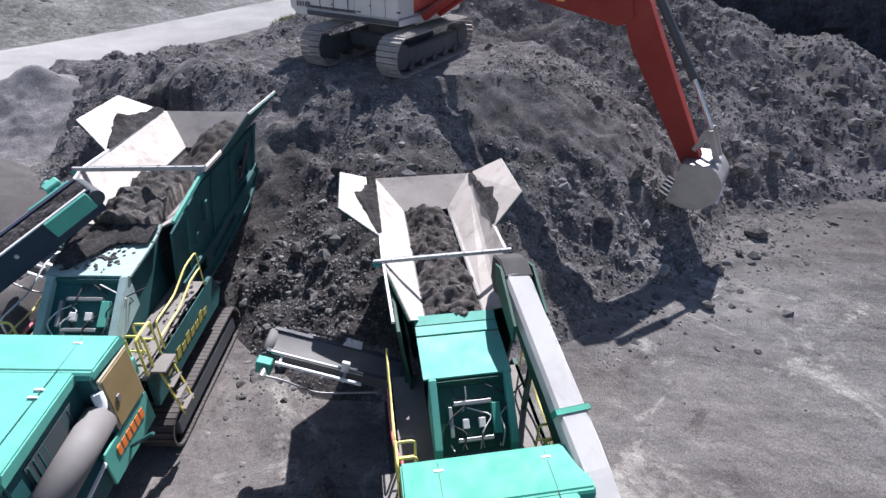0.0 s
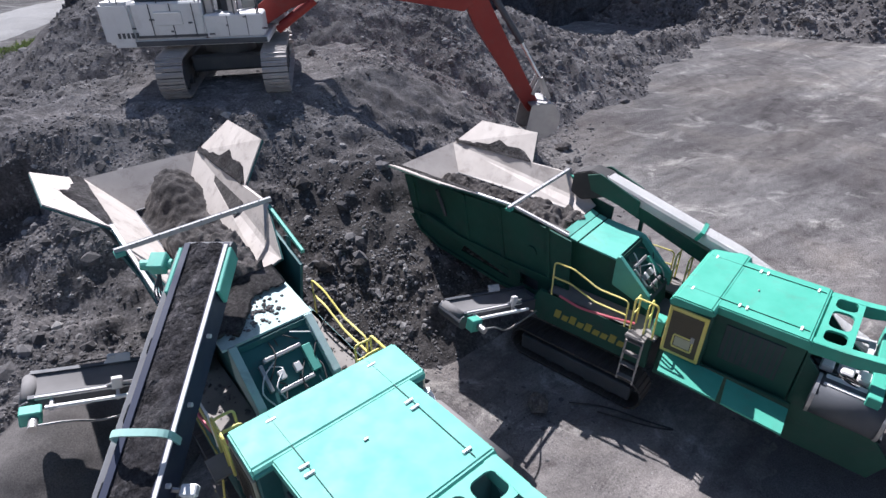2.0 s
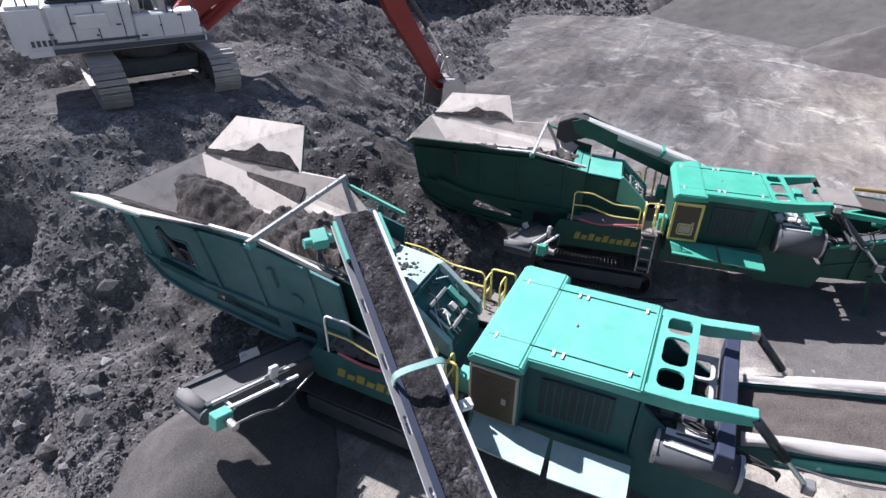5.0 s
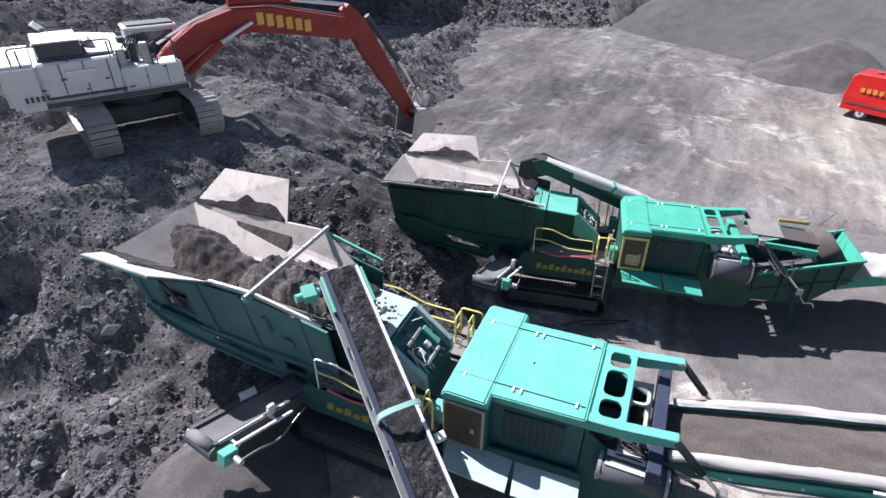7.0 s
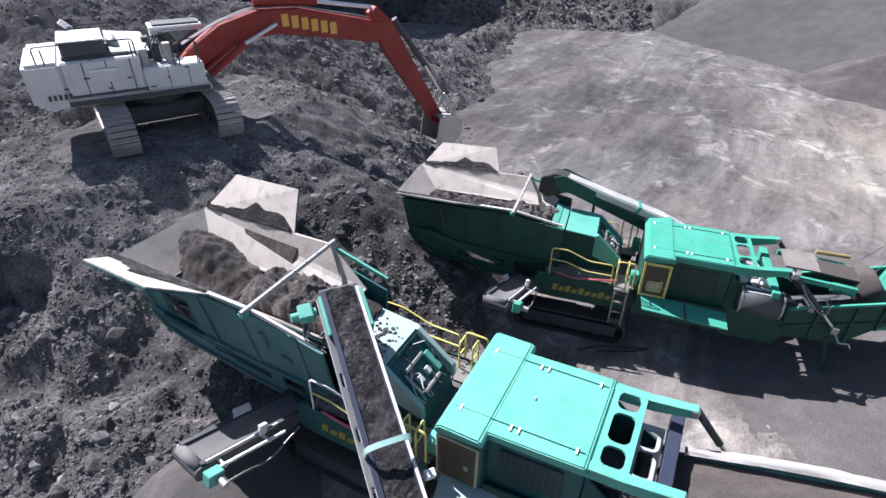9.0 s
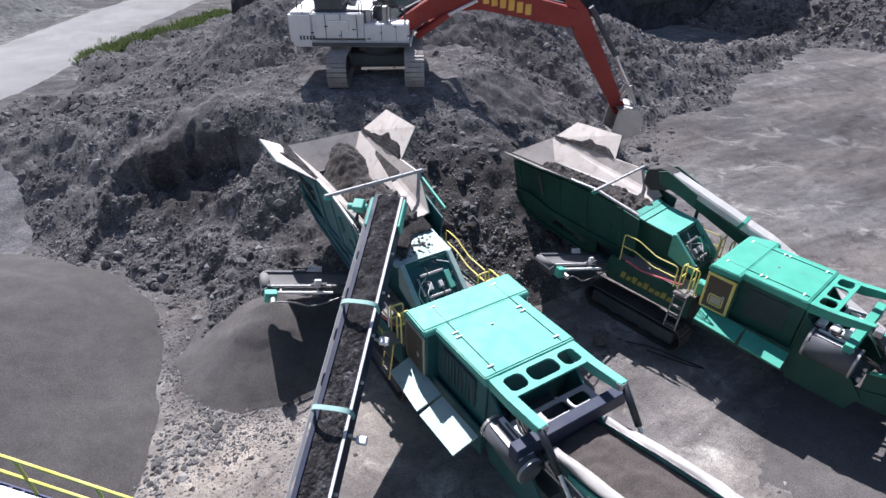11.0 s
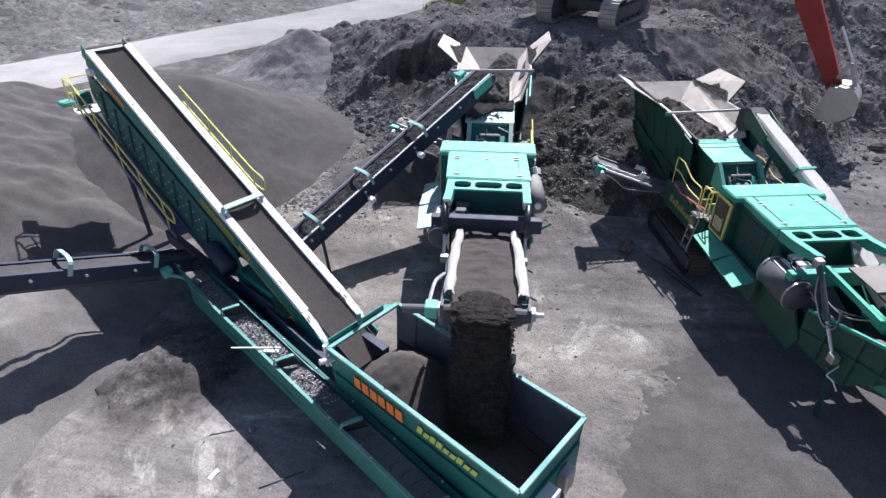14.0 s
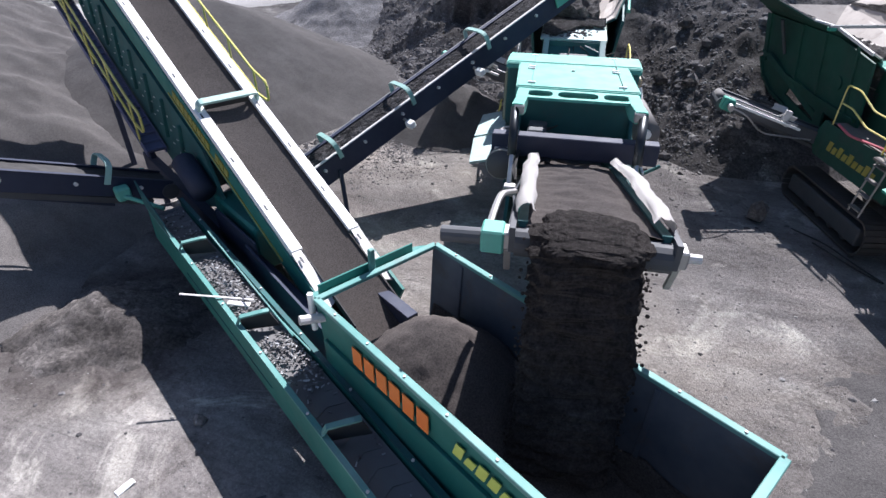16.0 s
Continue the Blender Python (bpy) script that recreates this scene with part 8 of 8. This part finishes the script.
for s in (-1, 1):
    PU("hand_rail", tube(rounded([(-2.9, s * 1.5, 2.55), (-2.9, s * 1.5, 3.0), (-0.4, s * 1.5, 3.0), (-0.4, s * 1.5, 2.5)], 0.12), 0.022, 6), DARK_STEEL)
PU("hand_rail", tube(rounded([(0.6, -1.55, 2.1), (0.6, -1.55, 2.85), (1.3, -1.55, 2.85), (1.3, -1.55, 2.1)], 0.1), 0.022, 6), DARK_STEEL)
cab = PU("cab", box((0.30, 0.62, 1.42), (1.95, 1.62, 2.82), 0.07), EXC_WHITE, None, "white operator's cab with dark glass")
PU("cab_roof", box((0.28, 0.60, 2.80), (1.98, 1.64, 2.90), 0.03), BEAM_WHITE, cab)
PU("windscreen", box((1.945, 0.72, 1.75), (1.965, 1.52, 2.74), 0), CAB_GLASS, cab)
PU("side_window", box((0.5, 1.615, 2.0), (1.8, 1.632, 2.72), 0), CAB_GLASS, cab)
PU("side_window", box((0.5, 0.608, 2.0), (1.8, 0.625, 2.72), 0), CAB_GLASS, cab)
PU("roof_guard", box((0.4, 0.7, 2.9), (1.9, 1.5, 2.96), 0.01), DARK_STEEL, cab)


for x in (-1.85, -1.25, -0.62, 0.35, 0.95):
    PU("panel_seam", box((x - 0.012, -1.602, 1.46), (x + 0.012, -1.575, 2.08 if x > -0.35 else 2.48), 0), DARK_STEEL)
PU("deck_skirt", box((-2.45, -1.60, 1.24), (1.5, -1.625, 1.40), 0), DARK_STEEL, None, "dark scuffed deck edge")
rb = PU("roof_box", box((-2.25, -1.40, 2.62), (-1.15, 0.35, 3.02), 0.04), DARK_STEEL, None, "dark cooler housing with a pale lid")
PU("roof_lid", box((-2.28, -1.43, 3.02), (-1.12, 0.38, 3.06), 0.01), SHEET, rb)
PU("engine_hood", plate([(-1.05, -1.25, 2.62), (0.0, -1.25, 2.56), (0.0, 0.9, 2.72), (-1.05, 0.9, 2.86)], 0.05), SHEET, None, "pale sloping hood panel")
for k, (x, y) in enumerate(((-0.3, -1.3), (0.1, -0.9), (0.4, -1.35), (-0.1, -0.4))):
    PU("valve_block", box((x, y, 2.1), (x + 0.22, y + 0.3, 2.62 + 0.06 * k), 0.02), DARK_STEEL if k % 2 else STEEL)
for k in range(6):
    PU("hose", tube(rounded([(-0.2 + 0.12 * k, -1.2 + 0.1 * k, 2.5), (0.2 + 0.1 * k, -0.8 + 0.08 * k, 2.95), (0.7 + 0.05 * k, -0.3 + 0.08 * k, 2.5)], 0.2), 0.025, 6), RUBBER)
for x in (-2.7, -1.6, -0.5, 0.75, 1.35):
    PU("rail_post", tube([(x, -1.56, 2.1 if x > 0 else 2.5), (x, -1.56, 2.95 if x < 0.5 else 2.75)], 0.02, 6), DARK_STEEL)
for k in range(9):
    PU("paint_chip", box((-3.0 + 0.55 * k, -1.612, 1.52 + 0.12 * (k * 7 % 5)), (-2.93 + 0.55 * k + 0.05 * (k % 3), -1.605, 1.57 + 0.12 * (k * 7 % 5)), 0), DARK_STEEL)


def arm(name, profile, w, label):
    """A box-section arm from a side profile in x and z."""
    bm = bmesh.new()
    a = [bm.verts.new((x, -w / 2, z)) for x, z in profile]
    b = [bm.verts.new((x, w / 2, z)) for x, z in profile]
    bm.faces.new(a)
    bm.faces.new(b[::-1])
    n = len(profile)
    for i in range(n):
        j = (i + 1) % n
        bm.faces.new((a[i], b[i], b[j], a[j]))
    bmesh.ops.bevel(bm, geom=list(bm.edges), offset=0.025, segments=1, affect="EDGES")
    return PU(name, bm, EXC_RED, None, label)


boom = arm("boom", [(0.85, 1.55), (1.2, 1.45), (2.2, 2.05), (3.2, 2.4), (4.4, 2.5), (8.3, 1.75), (8.7, 2.05), (8.55, 2.5), (5.2, 3.25), (3.7, 3.3), (2.4, 2.95), (1.2, 2.2), (0.75, 1.85)], 0.62, "thick bent red boom")
stick = arm("stick", [(8.05, 2.85), (8.35, 3.1), (9.0, 2.5), (9.5, 1.6), (11.35, -1.65), (11.3, -2.05), (11.0, -2.1), (10.75, -1.75), (8.75, 1.2), (8.35, 2.05)], 0.46, "tapered red stick reaching down")
for s in (-1, 1):
    c = PU("boom_ram", rod((1.75, s * 0.48, 1.4), (3.1, s * 0.48, 2.3), 0.13, 14), EXC_RED, boom)
    PU("ram_rod", rod((3.0, s * 0.48, 2.25), (4.3, s * 0.48, 2.85), 0.07, 12), CHROME, c)
sr = PU("stick_ram", rod((3.7, 0, 3.52), (6.0, 0, 3.42), 0.14, 14), EXC_RED, boom)
PU("ram_rod", rod((5.9, 0, 3.42), (8.2, 0, 3.05), 0.075, 12), CHROME, sr)
br_ = PU("bucket_ram", rod((9.2, 0, 2.55), (10.6, 0, 0.55), 0.12, 14), DARK_STEEL, stick)
PU("ram_rod", rod((10.55, 0, 0.62), (11.4, 0, -0.75), 0.065, 12), CHROME, br_)
for s in (-1, 1):
    PU("bucket_link", bar((11.4, s * 0.27, -0.75), (11.8, s * 0.27, -1.6), 0.07, 0.16), STEEL, stick)
    PU("bucket_link", bar((11.4, s * 0.27, -0.75), (11.1, s * 0.27, -1.4), 0.07, 0.14), STEEL, stick)
for k in range(6):
    t = 1.35 + 0.42 * k
    for s in (-1,):
        PU("lettering_bar", box((4.55 + 0.36 * k, -0.325, 2.70 - 0.085 * k), (4.80 + 0.36 * k, -0.312, 3.12 - 0.085 * k), 0), AMBER, boom)
for k in range(4):
    PU("boom_pipe", tube(rounded([(1.1, -0.12 + 0.08 * k, 2.4), (2.4, -0.12 + 0.08 * k, 3.02), (3.6, -0.12 + 0.08 * k, 3.37), (5.2, -0.12 + 0.08 * k, 3.31), (8.0, -0.12 + 0.08 * k, 2.72)], 0.3), 0.022, 5), STEEL, boom)
def rounded_profile(pts):
    return [(p.x, p.z) for p in rounded([(x, 0, z) for x, z in pts], 0.2, 3)]


# bucket: curled shell with lip and teeth
prof = [(x + 1.0, z - 0.3) for x, z in ((9.95, -1.4), (10.8, -1.35), (11.15, -1.8), (11.1, -2.35), (10.7, -2.7), (10.15, -2.75), (9.75, -2.6))]
bm = strap([(x, 0, z) for x, z in rounded_profile(prof)], (0, 1, 0), 1.5, 0.06)
bk = PU("bucket", bm, STEEL, None, "worn steel digging bucket")
for s in (-1, 1):
    PU("bucket_side", plate([(x, s * 0.75, z) for x, z in prof], 0.05), STEEL, bk)
for k in range(5):
    y = -0.62 + 0.31 * k
    PU("tooth", bar((10.8, y, -2.9), (10.48, y, -2.77), 0.12, 0.07), DARK_STEEL, bk)
for k in range(4):
    x = 9.0 + 0.26 * k
    PU("wear_strip", box((12.10 - 0.02 * k, -0.72, -2.7 + 0.2 * k), (12.17 - 0.02 * k, 0.72, -2.62 + 0.2 * k), 0.01), BEAM_WHITE, bk)

# ---- the red van at the yard's edge ----
VP = Vector((24.1, -2.45))
vd = Vector((-0.42, -0.9)).normalized()
VZ = ground_z(23.6, -4.5) + 0.0
van = thing("van", Matrix.Translation((VP.x, VP.y, VZ)) @ Matrix.Rotation(math.atan2(vd.y, vd.x), 4, "Z"), "red high-roofed van parked by the gravel stockpile", "van")


def PV(name, bm, material, parent=None, label="", smooth=False):
    return part(name, bm, material, parent or van, label, smooth)


W = 1.92


bm = bmesh.new()
prof = [(0.0, 0.45), (0.0, 1.25), (0.12, 2.35), (0.3, 2.52), (3.9, 2.55), (4.35, 2.3), (4.9, 1.45), (5.5, 1.15), (5.6, 0.85), (5.58, 0.42)]
rows = []
for y, k in ((0.0, 0.0), (0.06, 0.0), (W - 0.06, 0.0), (W, 0.0)):
    edge = y in (0.0, W)
    rows.append([bm.verts.new((x + (0.03 if edge and x < 1 else -0.03 if edge else 0), y + (0.10 if y < 1 else -0.10) * smooth_step(1.2, 2.5, z), z - (0.05 if edge and z > 2 else 0))) for x, z in prof])
for a, b in zip(rows, rows[1:]):
    for i in range(len(prof)):
        j = (i + 1) % len(prof)
        bm.faces.new((a[i], a[j], b[j], b[i]))
bm.faces.new(rows[0])
bm.faces.new(rows[-1][::-1])
body = PV("body", bm, VAN_RED, None, "glossy red van body")
for x in (1.15, 4.55):
    for y in (0.16, W - 0.16):
        wh = PV("wheel", rod((x, y - 0.14, 0.36), (x, y + 0.14, 0.36), 0.36, 22), RUBBER)
        o = -0.15 if y < 1 else 0.15
        PV("rim", rod((x, y + o * 0.9, 0.36), (x, y + o * 1.05, 0.36), 0.22, 18), SHEET, wh)
        PV("hub", rod((x, y + o, 0.36), (x, y + o * 1.15, 0.36), 0.07, 10), DARK_STEEL, wh)
    for y in (0.0, W):
        PV("wheel_arch", tube([(x + 0.44 * math.cos(a), y, 0.36 + 0.44 * math.sin(a)) for a in (radians(180 * k / 10) for k in range(11))], 0.015, 6), VAN_RED)
for y in (-0.008, W + 0.008):
    PV("side_moulding", box((0.2, y - 0.012, 0.80), (5.3, y + 0.012, 0.86), 0), DARK_STEEL)
    for k in range(6):
        PV("lettering_bar", box((0.75 + 0.32 * k, y - 0.05 + (0.05 if y > 1 else 0.05), 1.55), (0.95 + 0.32 * k, y - 0.045 + 0.06, 1.80), 0), AMBER)
PV("rear_door_gap", box((-0.012, W / 2 - 0.01, 0.6), (0.0, W / 2 + 0.01, 2.3), 0), DARK_STEEL)
for y in (0.12, W - 0.28):
    PV("tail_light", box((-0.03, y, 0.9), (0.02, y + 0.16, 1.4), 0.01), VAN_RED)
PV("rear_bumper", box((-0.12, 0.1, 0.42), (0.06, W - 0.1, 0.6), 0.03), SHEET)
PV("windscreen", plate([(4.40, 0.2, 2.24), (4.40, W - 0.2, 2.24), (4.92, W - 0.15, 1.48), (4.92, 0.15, 1.48)], 0.02), CAB_GLASS)
PV("side_window", plate([(3.9, 0.03, 1.5), (4.75, 0.01, 1.5), (4.42, 0.08, 2.15), (3.9, 0.08, 2.15)], 0.03), CAB_GLASS)
for x, y in ((1.0, 0.7), (2.6, 1.2)):
    PV("roof_vent", box((x, y, 2.52), (x + 0.3, y + 0.25, 2.62), 0.03), DARK_STEEL)

# ---- small things on the yard ----


def litter(x, y, w, h, turn, mat, label, category, thick=0.04):
    bm = box((-w / 2, -h / 2, 0), (w / 2, h / 2, thick), 0.01)
    for v in bm.verts:
        v.co.z += 0.03 * fbm(v.co.x, v.co.y, 4, 2, x)
    ob = part(category.replace(" ", "_"), bm, mat)
    ob.matrix_world = pose(x, y, ground_z(x, y) - 0.005, 0, 0, turn)
    return tagged(ob, label, category)


litter(-11.95, -3.05, 0.10, 0.24, -20, BEAM_WHITE, "white scrap of plastic lying on the yard", "plastic scrap")
litter(-10.55, -2.9, 0.9, 0.035, 35, DARK_STEEL, "thin dark rod lying on the yard", "steel rod", 0.025)
bm = tube(rounded([(-2.3, 6.55, 0.03), (-1.75, 6.0, 0.04), (-1.3, 5.1, 0.03), (-1.0, 4.6, 0.03), (-1.4, 5.0, 0.04), (-2.0, 6.0, 0.03)], 0.3), 0.018, 6)
tagged(part("hose", bm, RUBBER), "black hose lying on the ground beside the crusher", "hose")
far_lo, far_hi = Vector((2.2, V0 + 0.16, 0.72)), Vector((-2.2, V0 + 0.16, 0.72))
smear("clinging_dirt", S_POSE, far_lo, far_hi - far_lo, (0, -0.07, 0.85), (0, 1, 0.1), lambda u: 0.62 - 0.25 * u + 0.1 * math.sin(9 * u), FINES_MID,
      "brown fines clinging to the inside of the screener's hopper", 7.0)
